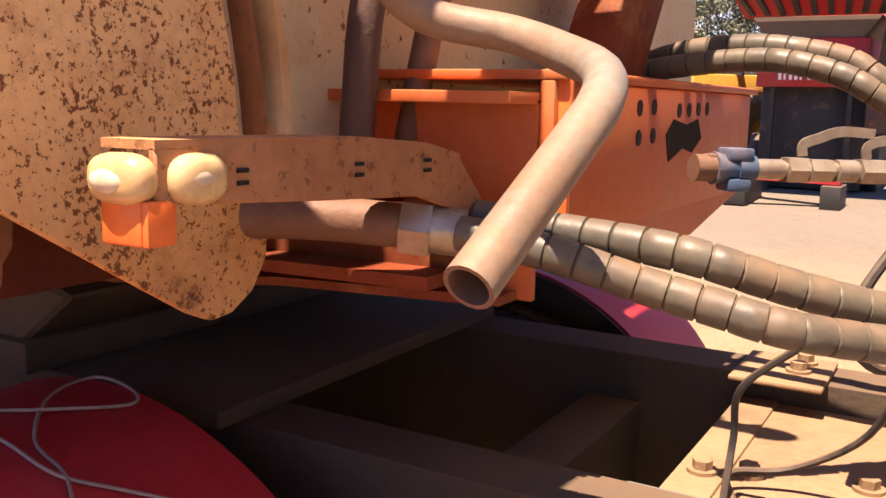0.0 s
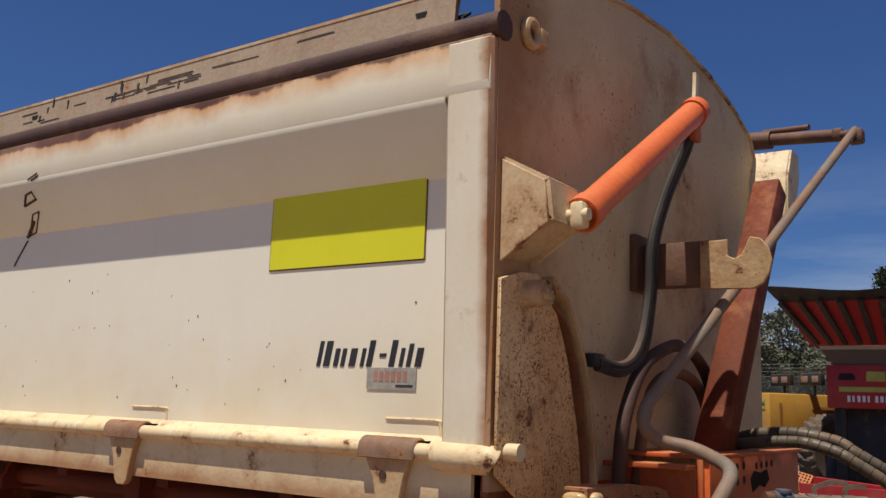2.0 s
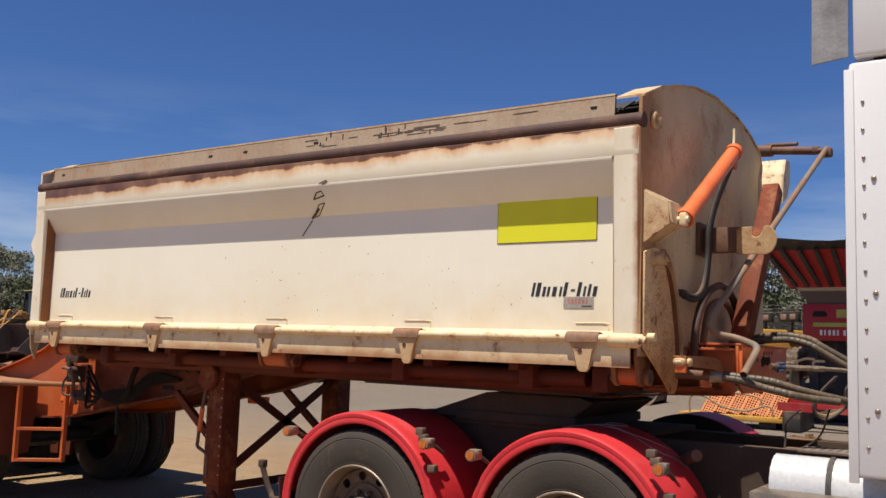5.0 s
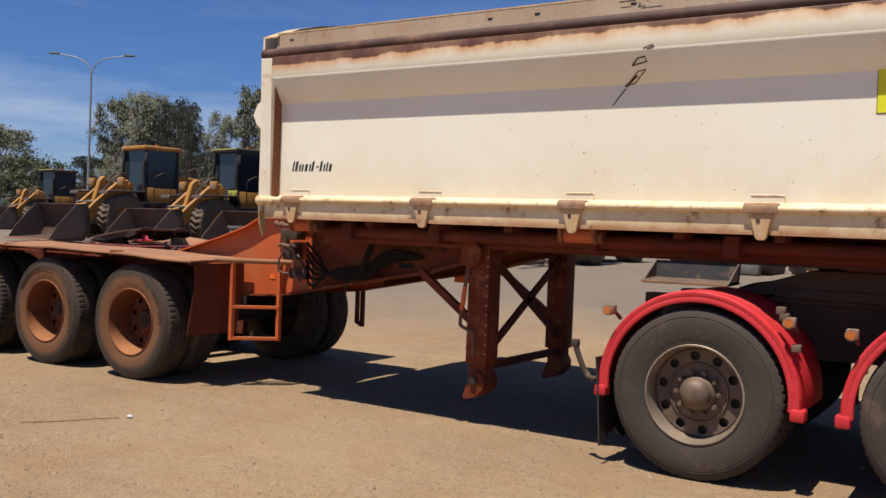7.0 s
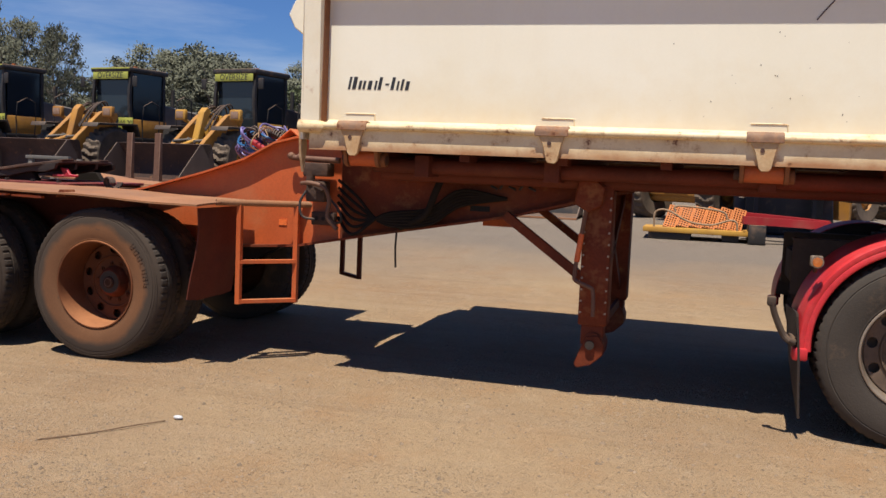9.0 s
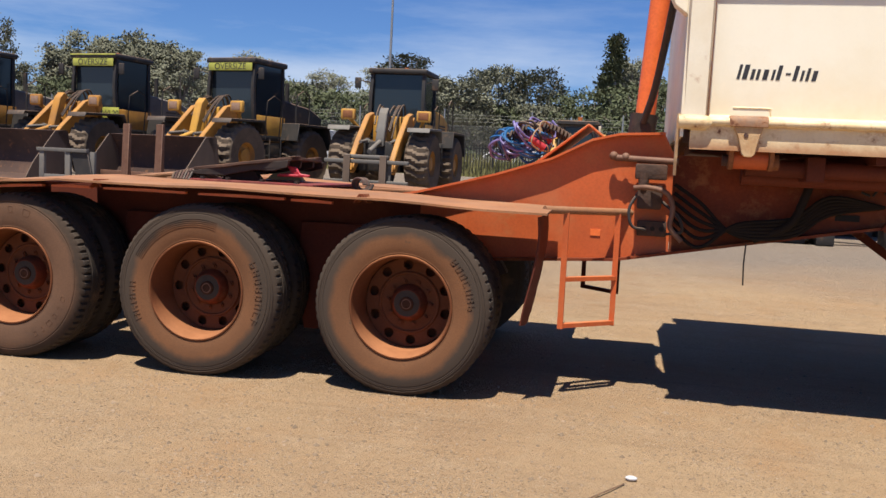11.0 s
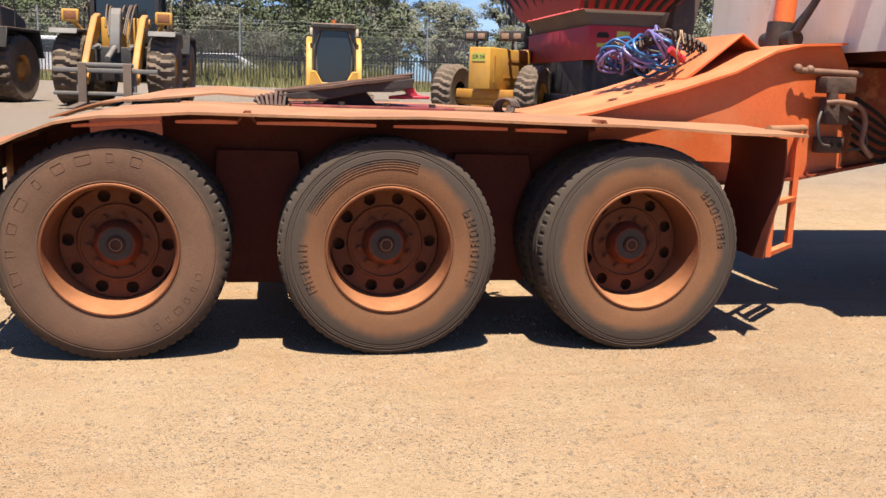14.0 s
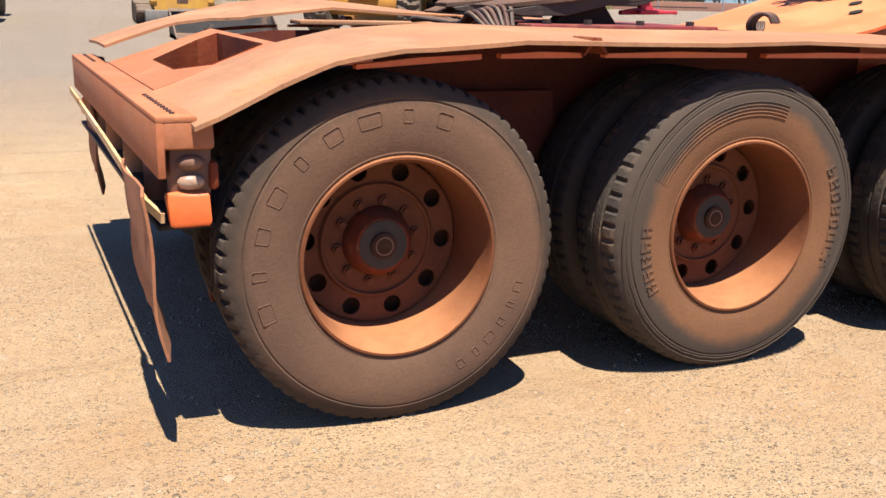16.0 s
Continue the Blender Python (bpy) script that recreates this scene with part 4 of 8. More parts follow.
tip_dir = (Vector((-0.044, 0.76, 1.427)) - Vector((-0.034, 0.90, 1.515))).normalized()
bmesh.ops.transform(bm, matrix=Matrix.Translation((-0.044, 0.76, 1.427)) @ (-tip_dir).to_track_quat("Y", "Z").to_matrix().to_4x4(), verts=bm.verts)
part("pipe_mouth", bm, PIPE_R, crank)
bm = B()
box(bm, -0.085, -0.02, 2.86, 2.93, 2.93, 2.995, 0.012), rod(bm, (-0.05, 2.89, 2.975), (-0.15, 2.93, 2.99), 0.02), box(bm, -0.16, -0.11, 2.90, 2.96, 2.965, 3.02, 0.012)
rod(bm, (-0.10, 2.86, 2.94), (-0.10, 2.99, 3.0), 0.008)
part("universal_joint", bm, PIPE_R, crank)
bm = B()
rod(bm, (-0.14, 2.93, 2.99), (-0.46, 3.03, 3.04), 0.03, seg=16), rod(bm, (-0.46, 3.03, 3.04), (-0.6, 3.04, 3.05), 0.045, seg=16)
rod(bm, (-0.27, 2.97, 3.06), (-0.5, 3.04, 3.085), 0.014)
part("tarp_roller", bm, PIPE_R, crank)

bm = B()
prism(bm, [(2.76, 2.60), (2.90, 2.66), (2.98, 2.80), (2.98, 2.93), (2.86, 2.93), (2.78, 2.78)], "x", -0.34, -0.325, 0.003)
prism(bm, [(2.76, 2.60), (2.78, 2.78), (2.86, 2.93), (2.875, 2.93), (2.79, 2.775), (2.775, 2.6)], "x", -0.5, -0.33)
part("corner_bracket", bm, WHITE_RAIL, body)
bm = B()
m = Matrix.Translation((-0.33, 1.70, 1.56)) @ (Vector((-0.30, 2.40, 2.66)) - Vector((-0.33, 1.70, 1.56))).to_track_quat("Z", "Y").to_matrix().to_4x4()
box(bm, -0.055, 0.055, -0.055, 0.055, 0, 1.28, 0.01, m)
post = part("hoist_post", bm, ORANGE_D, body, "dull red orange hoist post with black stencil marks")
bm = B()
for k, z in enumerate((0.24, 0.30, 0.36, 0.48, 0.54)):
    box(bm, 0.0553, 0.057, -0.02 + 0.008 * (k % 2), 0.03, z, z + 0.035, 0, m)
part("stencil_bar", bm, INK, post)


def hose(name, pts, r, material, parent, seg=10, n=8):
    bm = B()
    sweep(bm, pts, r, seg, n)
    return part(name, bm, material, parent)


for o in (0.0, 0.035):
    hose("hydraulic_hose", [(-0.31, 1.50, 2.66), (-0.35, 1.52 + o, 2.60), (-0.40, 1.46 + o, 2.42), (-0.42, 1.40 + o, 2.25), (-0.42, 1.375 + o, 2.08), (-0.42, 1.30 + o, 1.913 - 0.4 * o), (-0.43, 1.20, 1.845 - 0.6 * o), (-0.45, 1.06, 1.85 - 0.5 * o)], 0.0145, RUBBER, body)
bm = B()
box(bm, -0.49, -0.44, 1.03, 1.10, 1.832, 1.872, 0.008)
part("hose_clamp", bm, RUBBER, body)
hose("hydraulic_hose", [(-0.43, 1.17, 1.42), (-0.43, 1.175, 1.545), (-0.42, 1.195, 1.70), (-0.42, 1.335, 1.85), (-0.42, 1.585, 1.93), (-0.42, 1.771, 1.92), (-0.42, 1.925, 1.84), (-0.42, 2.006, 1.713), (-0.42, 2.02, 1.58)], 0.022, BROWN, body, 12)
hose("hydraulic_hose", [(-0.43, 1.27, 1.42), (-0.42, 1.30, 1.58), (-0.42, 1.36, 1.72), (-0.42, 1.44, 1.80), (-0.42, 1.60, 1.84), (-0.42, 1.78, 1.82), (-0.42, 1.90, 1.74), (-0.42, 1.96, 1.60)], 0.019, PIPE_R, body, 12)

# ---- trailer chassis ----
trl = thing("semi_trailer", (-5.2, YC, 0.0), "orange lead tipper trailer chassis with low rear deck, dusty triaxle wheels", "trailer")
TOP = [(-10.2, 0.90), (-9.85, 1.03), (-9.6, 1.06), (-7.45, 1.085), (-7.27, 1.12), (-6.8, 1.25), (-6.47, 1.36), (-6.24, 1.48), (-6.08, 1.52), (-5.82, 1.535)]
NECK = TOP[4:] + [(-5.76, 1.42), (-5.76, 0.838), (-6.06, 0.78), (-7.0, 0.72), (-7.27, 0.72)]
TAIL = TOP[:5] + [(-7.27, 0.72), (-10.2, 0.70)]
FORE = [(-0.3, 1.42), (-0.3, 1.33), (-3.8, 1.27), (-4.58, 1.06), (-5.39, 0.91), (-5.757, 0.838), (-5.757, 1.42)]
LOWER = [(-0.3, 1.33), (-3.8, 1.27), (-4.58, 1.06), (-5.39, 0.91), (-6.06, 0.78), (-7.0, 0.72), (-10.2, 0.70)]


def bent_strip(bm, line, y0, y1, thick):
    """One folded flat bar or sheet along a line of (x, z)."""
    rows = [[bm.verts.new((x, y, z + o)) for y, o in ((y0, 0), (y1, 0), (y1, thick), (y0, thick))] for x, z in line]
    for a, b in zip(rows, rows[1:]):
        for k in range(4):
            q = (k + 1) % 4
            bm.faces.new((a[k], a[q], b[q], b[k]))
    bm.faces.new(rows[0]), bm.faces.new(rows[-1][::-1])


for y in (1.2, far(1.2)):
    bm = B()
    prism(bm, NECK, "y", y - 0.006, y + 0.006)
    web = part("main_beam", bm, ORANGE, trl, "orange gooseneck beam")
    # same orange beam, its shade under the deck painted dark red
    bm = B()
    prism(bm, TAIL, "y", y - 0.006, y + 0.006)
    part("tail_web", bm, DARKRED, web, "beam behind the wheels, deck shade coloured in as dark red")
    # split at the body's end: this darker copy holds grime and the body's shade
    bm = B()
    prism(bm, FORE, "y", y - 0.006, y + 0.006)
    part("beam_web", bm, ORANGE_D, web, "grimy beam web, darker colour for shade under the body")
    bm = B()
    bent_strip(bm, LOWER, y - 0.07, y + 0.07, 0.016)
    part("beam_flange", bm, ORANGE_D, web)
bm = B()
bent_strip(bm, TOP[3:], 1.13, far(1.13), 0.014)
part("gooseneck_top", bm, ORANGE, trl, "orange gooseneck top plate")
for (x, y) in ((-7.05, 1.45), (-6.9, 1.6), (-6.75, 1.5)):
    bm = B()
    z = 1.125 + (x + 7.27) * 0.277 + 0.016
    m = Matrix.Translation((x, y, z)) @ pose(0, 0, 0, 0, -15.5, 0)
    bm.faces.new([bm.verts.new(m @ Vector((0.035 * math.cos(a * math.pi / 8), 0.03 * math.sin(a * math.pi / 8), 0.0005))) for a in range(16)])
    part("slot_hole", bm, BLACK, trl)
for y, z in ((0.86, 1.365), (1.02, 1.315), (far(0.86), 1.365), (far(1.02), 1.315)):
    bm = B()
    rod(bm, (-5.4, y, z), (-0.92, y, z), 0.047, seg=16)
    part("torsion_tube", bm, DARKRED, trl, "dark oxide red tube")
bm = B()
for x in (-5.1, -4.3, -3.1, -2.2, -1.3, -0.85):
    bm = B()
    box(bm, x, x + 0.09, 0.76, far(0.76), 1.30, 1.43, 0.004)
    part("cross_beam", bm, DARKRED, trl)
bm = B()
box(bm, -2.6, -0.95, 1.0, far(1.0), 1.26, 1.29, 0.004)
part("skid_plate", bm, DKSTEEL, trl)

# orange front box
bm = B()
box(bm, -0.235, -0.215, 1.28, 2.36, 1.37, 1.575, 0.003)
prism(bm, [(1.30, 1.372), (2.36, 1.372), (1.95, 1.31), (1.40, 1.31)], "x", -0.235, -0.22)
# top plate extended back, unseen, to block a sliver of sun below
box(bm, -0.70, -0.2, 1.28, 2.36, 1.575, 1.588, 0.003)
fbox = part("front_box", bm, ORANGE, trl, "orange front box with bolt holes")
bm = B()
box(bm, -0.222, -0.198, 1.290, 1.300, 1.37, 1.578, 0.002)
part("front_flange", bm, ORANGE_B, fbox)
for y, z in ((1.60, 1.543), (1.67, 1.545), (1.60, 1.498), (1.67, 1.500), (1.81, 1.540), (1.87, 1.541), (1.93, 1.542), (1.99, 1.543)):
    bm = B()
    rod(bm, (-0.2155, y, z), (-0.2135, y, z), 0.0125, seg=12)
    part("bolt_hole", bm, BLACK, fbox)
bm = B()
prism(bm, [(1.74, 1.50), (1.78, 1.525), (1.86, 1.515), (1.93, 1.525), (1.96, 1.49), (1.90, 1.465), (1.84, 1.475), (1.76, 1.455)], "x", -0.2155, -0.2135)
part("grease_patch", bm, PITCH, fbox)
bm = B()
prism(bm, [(-2.4, 1.30), (-0.235, 1.30), (-0.235, 1.55), (-0.6, 1.55), (-2.4, 1.42)], "y", 1.275, 1.287)
box(bm, -1.2, -0.235, 1.20, 1.30, 1.545, 1.56, 0.002)
part("front_side_plate", bm, ORANGE, trl)
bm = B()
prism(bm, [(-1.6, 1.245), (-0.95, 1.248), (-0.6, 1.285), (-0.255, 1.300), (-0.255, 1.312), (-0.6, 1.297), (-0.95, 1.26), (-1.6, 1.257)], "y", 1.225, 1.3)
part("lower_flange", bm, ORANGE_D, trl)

# lamp arm by the quadrant plate, with two oval lamps and an amber reflector
def lean_x(bm):
    for v in bm.verts:
        v.co.x += (v.co.y - 0.765) * 0.15


arm = B()
prism(arm, [(0.765, 1.458), (0.765, 1.506), (0.86, 1.506), (1.0, 1.505), (1.10, 1.497), (1.16, 1.484), (1.20, 1.44), (1.225, 1.40), (1.235, 1.365), (1.205, 1.382), (1.15, 1.425), (1.09, 1.444), (0.95, 1.449)], "x", -0.345, -0.336, 0.002)
prism(arm, [(0.765, 1.503), (0.86, 1.503), (1.0, 1.502), (1.10, 1.494), (1.16, 1.481), (1.16, 1.488), (1.10, 1.502), (1.0, 1.51), (0.86, 1.511), (0.765, 1.511)], "x", -0.40, -0.336)
lean_x(arm)
larm = part("lamp_arm", arm, ARMM, trl, "dusty brown pressed lamp arm")
for (x, y, z, side, d, o) in ((-0.366, 0.757, 1.479, 0, (0.034, 0.017, 0.0215), (-0.002, -0.0075, -0.001)), (-0.330, 0.805, 1.478, 1, (0.015, 0.030, 0.022), (0.0045, -0.004, 0.001))):
    bm = B()
    bmesh.ops.create_uvsphere(bm, u_segments=24, v_segments=12, radius=1)
    for v in bm.verts:
        for k in range(3):
            c = v.co[k]
            v.co[k] = math.copysign(abs(c) ** 0.75, c)
    bmesh.ops.transform(bm, matrix=Matrix.Translation((x, y, z)) @ Matrix.Diagonal((*d, 1)), verts=bm.verts)
    lamp = part("oval_lamp", bm, LENS, larm, "yellowed oval clearance lamp")
    bm = B()
    bmesh.ops.create_uvsphere(bm, u_segments=20, v_segments=8, radius=1)
    bmesh.ops.transform(bm, matrix=Matrix.Translation((x + o[0], y + o[1], z + o[2])) @ Matrix.Diagonal((d[0] * 0.75, d[1] * 0.75, d[2] * 0.62, 1)), verts=bm.verts)
    part("lamp_face", bm, LENSG, lamp)
bm = B()
box(bm, -0.388, -0.340, 0.752, 0.762, 1.424, 1.462, 0.003), box(bm, -0.344, -0.334, 0.754, 0.785, 1.424, 1.462, 0.002)
part("amber_reflector", bm, ORANGE_B, larm, "orange reflector")
for y in (0.845, 0.99, 1.095):
    for z in (1.470, 1.481):
        bm = B()
        x = -0.3357 + (y - 0.765) * 0.15
        box(bm, x, x + 0.003, y, y + 0.013, z, z + 0.004)
        part("arm_slot", bm, BLACK, larm)

# hydraulic pipe with the spiral guarded hoses towards the tractor
fit1 = hose("hydraulic_pipe", [(-0.52, 1.02, 1.41), (-0.42, 1.07, 1.412), (-0.33, 1.12, 1.405)], 0.026, PIPE_R, trl, 14)
bm = B()
m = Matrix.Translation((-0.33, 1.12, 1.405)) @ Vector((0.09, 0.045, -0.01)).to_track_quat("Z", "Y").to_matrix().to_4x4()
rod(bm, (0, 0, 0), (0, 0, 0.035), 0.034, seg=6), rod(bm, (0, 0, 0.035), (0, 0, 0.075), 0.028, seg=12)
bmesh.ops.transform(bm, matrix=m, verts=bm.verts)
part("hose_nut", bm, STEEL, fit1)


def spiral_hose(name, pts, r, parent, n=14, wrap=0.034):
    """A hose wound with flat spiral guard: overlapping steps along its length."""
    path = smooth_path(pts, n)
    dist, out = 0.0, []
    acc = [0.0]
    for a, b in zip(path, path[1:]):
        dist += (b - a).length
        acc.append(dist)
    steps = int(dist / wrap)
    fine_pts = []
    for k in range(steps * 5):
        s = (k // 5 + (0.0, 0.05, 0.5, 0.93, 0.97)[k % 5]) * wrap
        i = max(j for j in range(len(acc)) if acc[j] <= s + 1e-9)
        i = min(i, len(path) - 2)
        f = (s - acc[i]) / max(1e-9, acc[i + 1] - acc[i])
        fine_pts.append(path[i].lerp(path[i + 1], f))
    bm = B()
    sweep(bm, fine_pts, r, 14, 0, radius=lambda k, c: r * (0.86, 0.99, 1.01, 1.0, 0.84)[k % 5])
    return part(name, bm, SPIRAL, parent, angle=50)


spiral_hose("guarded_hose", [(-0.26, 1.13, 1.402), (-0.166, 1.15, 1.388), (-0.054, 1.18, 1.356), (0.02, 1.19, 1.340), (0.077, 1.20, 1.327), (0.16, 1.26, 1.310), (0.30, 1.35, 1.295)], 0.0205, trl)
spiral_hose("guarded_hose", [(-0.27, 1.19, 1.414), (-0.161, 1.20, 1.404), (-0.031, 1.205, 1.392), (0.077, 1.25, 1.36), (0.161, 1.30, 1.337), (0.32, 1.40, 1.30)], 0.0205, trl)
spiral_hose("guarded_hose", [(-0.36, 1.93, 1.61), (-0.25, 1.92, 1.642), (-0.15, 1.91, 1.652), (-0.066, 1.90, 1.648), (0.033, 1.90, 1.628), (0.09, 1.90, 1.592), (0.25, 1.94, 1.50), (0.4, 2.0, 1.44)], 0.021, trl)
spiral_hose("guarded_hose", [(-0.38, 1.86, 1.59), (-0.26, 1.85, 1.612), (-0.14, 1.84, 1.624), (-0.05, 1.83, 1.622), (0.04, 1.83, 1.598), (0.10, 1.84, 1.562), (0.25, 1.88, 1.47), (0.4, 1.95, 1.40)], 0.020, trl)
# quick coupler line
cpl = hose("coupler_line", [(-0.03, 1.513, 1.466), (0.15, 1.68, 1.463), (0.26, 1.78, 1.455), (0.45, 1.95, 1.42)], 0.011, STEEL, trl, 12)
cm = Matrix.Translation((-0.078, 1.47, 1.467)) @ Vector((0.22, 0.20, -0.005)).to_track_quat("Y", "Z").to_matrix().to_4x4() @ Matrix.Scale(0.86, 4)
bm = B()
rod(bm, (0, -0.02, 0), (0, 0.012, 0), 0.021, seg=18), box(bm, -0.012, 0.012, 0.0, 0.03, 0.012, 0.022, 0.003, None)
bmesh.ops.transform(bm, matrix=cm, verts=bm.verts)
part("dust_cap", bm, PIPE_R, cpl)
bm = B()
rod(bm, (0, 0.012, 0), (0, 0.05, 0), 0.026, 0.018, seg=12), rod(bm, (0, 0.05, 0), (0, 0.08, 0), 0.022, seg=12)
box(bm, -0.02, 0.02, 0.03, 0.07, -0.035, -0.015, 0.004, None), box(bm, -0.02, 0.02, 0.028, 0.072, 0.012, 0.032, 0.004, None)
bmesh.ops.transform(bm, matrix=cm, verts=bm.verts)
part("coupler_body", bm, BLUE, cpl, "blue painted coupler")
bm = B()
for a, b, r in ((0.08, 0.13, 0.016), (0.135, 0.17, 0.022), (0.175, 0.215, 0.02), (0.225, 0.26, 0.018), (0.265, 0.31, 0.022), (0.315, 0.36, 0.018)):
    rod(bm, (0, a, 0), (0, b, 0), r, seg=6 if r > 0.018 else 12)
bmesh.ops.transform(bm, matrix=cm, verts=bm.verts)
part("hose_fitting", bm, STEEL, cpl)
bm = B()
sweep(bm, [(0, 0.165, 0.022), (0, 0.165, 0.04), (0, 0.19, 0.05), (0, 0.23, 0.062), (0, 0.29, 0.06)], 0.004, 6, 5, flat=(0.008, 0.002))
sweep(bm, [(0, 0.28, 0.02), (0, 0.28, 0.04), (0, 0.31, 0.05), (0, 0.36, 0.05)], 0.004, 6, 5, flat=(0.008, 0.002))
bmesh.ops.transform(bm, matrix=cm, verts=bm.verts)
part("ball_valve_lever", bm, STEEL, cpl)
for k in range(5):
    o = 0.012 * k
    hose("coiled_cable", [(0.20, 1.72 + o, 1.42), (0.13, 1.66 + o, 1.33), (0.10, 1.62 + o, 1.24), (0.15, 1.66 + o, 1.18 + o), (0.24, 1.74 + o, 1.25), (0.25, 1.76 + o, 1.36), (0.32, 1.85 + o, 1.40)], 0.008, (RUBBER, SPIRAL, TANH)[k % 3], cpl, 8, 6)

# ---- landing legs ----


def leg(y, s):
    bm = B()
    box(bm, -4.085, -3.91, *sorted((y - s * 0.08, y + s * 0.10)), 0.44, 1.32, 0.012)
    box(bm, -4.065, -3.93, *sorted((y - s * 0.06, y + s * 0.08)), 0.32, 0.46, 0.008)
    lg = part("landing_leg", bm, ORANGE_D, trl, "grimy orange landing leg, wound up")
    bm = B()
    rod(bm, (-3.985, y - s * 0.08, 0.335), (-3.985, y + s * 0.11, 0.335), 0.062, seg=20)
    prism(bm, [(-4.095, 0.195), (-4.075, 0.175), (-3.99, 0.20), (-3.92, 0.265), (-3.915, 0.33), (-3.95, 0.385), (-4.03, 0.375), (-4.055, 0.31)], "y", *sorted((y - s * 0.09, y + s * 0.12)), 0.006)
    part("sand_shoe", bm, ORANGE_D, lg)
    bm = B()
    rod(bm, (-4.0, y - s * 0.115, 0.325), (-4.0, y - s * 0.10, 0.325), 0.028, seg=12)
    part("shoe_pin", bm, DKSTEEL, lg)
    bm = B()
    rod(bm, (0, -0.0018, 0), (0, 0.0018, 0), 0.007, seg=8)
    me = mesh_of("leg_rivet", bm, STEEL)
    for k in range(11):
        for x in (-3.922, -4.073):
            child("leg_rivet", me, lg, world_of(lg).inverted() @ Matrix.Translation((x, y - s * 0.0812, 0.52 + 0.07 * k)))
    bm = B()
    prism(bm, [(-4.14, 1.18), (-4.05, 1.13), (-3.97, 1.17), (-3.95, 1.28), (-4.02, 1.34), (-4.12, 1.32)], "y", *sorted((y - s * 0.13, y - s * 0.082)), 0.01)
    part("gear_box", bm, ORANGE_D, lg)
    return lg


lg1 = leg(1.06, 1)
leg(far(1.06), -1)
bm = B()
for a, b in (((-3.97, 1.15, 1.2), (-3.97, far(1.15), 0.55)), ((-3.97, 1.15, 0.55), (-3.97, far(1.15), 1.2)), ((-3.97, 1.15, 0.42), (-3.97, far(1.15), 0.42))):
    sweep(bm, [a, b], 0, n=0, flat=(0.012, 0.03))
part("leg_brace", bm, DARKRED, trl)
for y in (1.1, far(1.1)):
    bm = B()
    sweep(bm, [(-4.09, y, 0.72), (-4.60, y + 0.03, 1.08)], 0, n=0, flat=(0.02, 0.028))
    part("leg_strut", bm, ORANGE_D, trl)
bm = B()
sweep(bm, [(-4.06, 0.955, 1.22), (-4.072, 0.945, 1.091), (-4.094, 0.94, 0.925), (-4.112, 0.94, 0.76), (-4.102, 0.935, 0.715), (-4.02, 0.93, 0.682), (-3.995, 0.93, 0.655), (-3.988, 0.93, 0.505)], 0.013, 10, 5)
part("winding_handle", bm, PIPE_R, trl)
bm = B()
rod(bm, (-4.083, 0.942, 1.0), (-4.104, 0.94, 0.83), 0.0175, seg=10)
part("handle_grip", bm, ORANGE_B, trl)

# ---- rear deck ----
DECK = [(-6.42, 1.085), (-7.1, 1.10), (-7.95, 1.12), (-9.3, 1.13), (-9.66, 1.10), (-9.85, 1.06), (-10.02, 1.005), (-10.26, 0.915)]


def skew(bm):
    """The tail has been knocked out of square."""
    for v in bm.verts:
        if v.co.x < -9.8:
            v.co.x += (YC - v.co.y) * 0.045 * min(1.0, (-9.8 - v.co.x) / 0.4)


def deck_strip(y0, y1, outer, label):
    bm = B()
    path = []
    for k, (a, b) in enumerate(zip(DECK, DECK[1:])):
        for t in range(4):
            f = t / 4
            path.append((a[0] + (b[0] - a[0]) * f, a[1] + (b[1] - a[1]) * f))
    path.append(DECK[-1])
    rows = []
    for x, z in path:
        row = []
        for j in range(9):
            y = y0 + (y1 - y0) * j / 8
            e = abs(j - outer) / 8
            d = 0.010 * noise.noise((x * 1.7, y * 2.0, 3.1)) * (1.6 if j in (0, 8) else 0.7)
            d -= 0.012 * (1 - min(1, e * 2.2)) * min(1.0, max(0.0, (-9.55 - x) / 0.35))
            if outer == 0:
                d -= 0.026 * (1 - e) * min(1.0, max(0.0, (x + 9.9) / 0.3)) * (1.0 if x < -8.4 else 0.65)
            row.append(bm.verts.new((x, y, z + d)))
        rows.append(row)
    top = [bm.faces.new((a[j], a[j + 1], b[j + 1], b[j])) for a, b in zip(rows, rows[1:]) for j in range(8)]
    r = bmesh.ops.extrude_face_region(bm, geom=top)
    bmesh.ops.translate(bm, vec=(0, 0, -0.012), verts=[v for v in r["geom"] if isinstance(v, bmesh.types.BMVert)])
    skew(bm)
    return part("deck_strip", bm, DECKM, trl, label)


dn = deck_strip(0.46, 1.12, 0, "dusty tan mudguard deck plate with bent edges")
df = deck_strip(far(1.12), far(0.46), 8, "")
for v in df.data.vertices:
    v.co.z -= 0.045 * min(1.0, max(0.0, 1 - (v.co.y + YC - far(1.12)) / 0.6)) * min(1.0, max(0.0, (-3.65 - v.co.x) / 0.15)) * min(1.0, max(0.0, (v.co.x + 4.8) / 0.3))
    v.co.z += (0.045 + 0.028 * min(1.0, max(0.0, (-3.65 - v.co.x) / 0.15))) * min(1.0, max(0.0, (v.co.x + 5.2 + 10.2) / 0.5)) * min(1.0, max(0.0, (-3.2 - v.co.x) / 0.8))
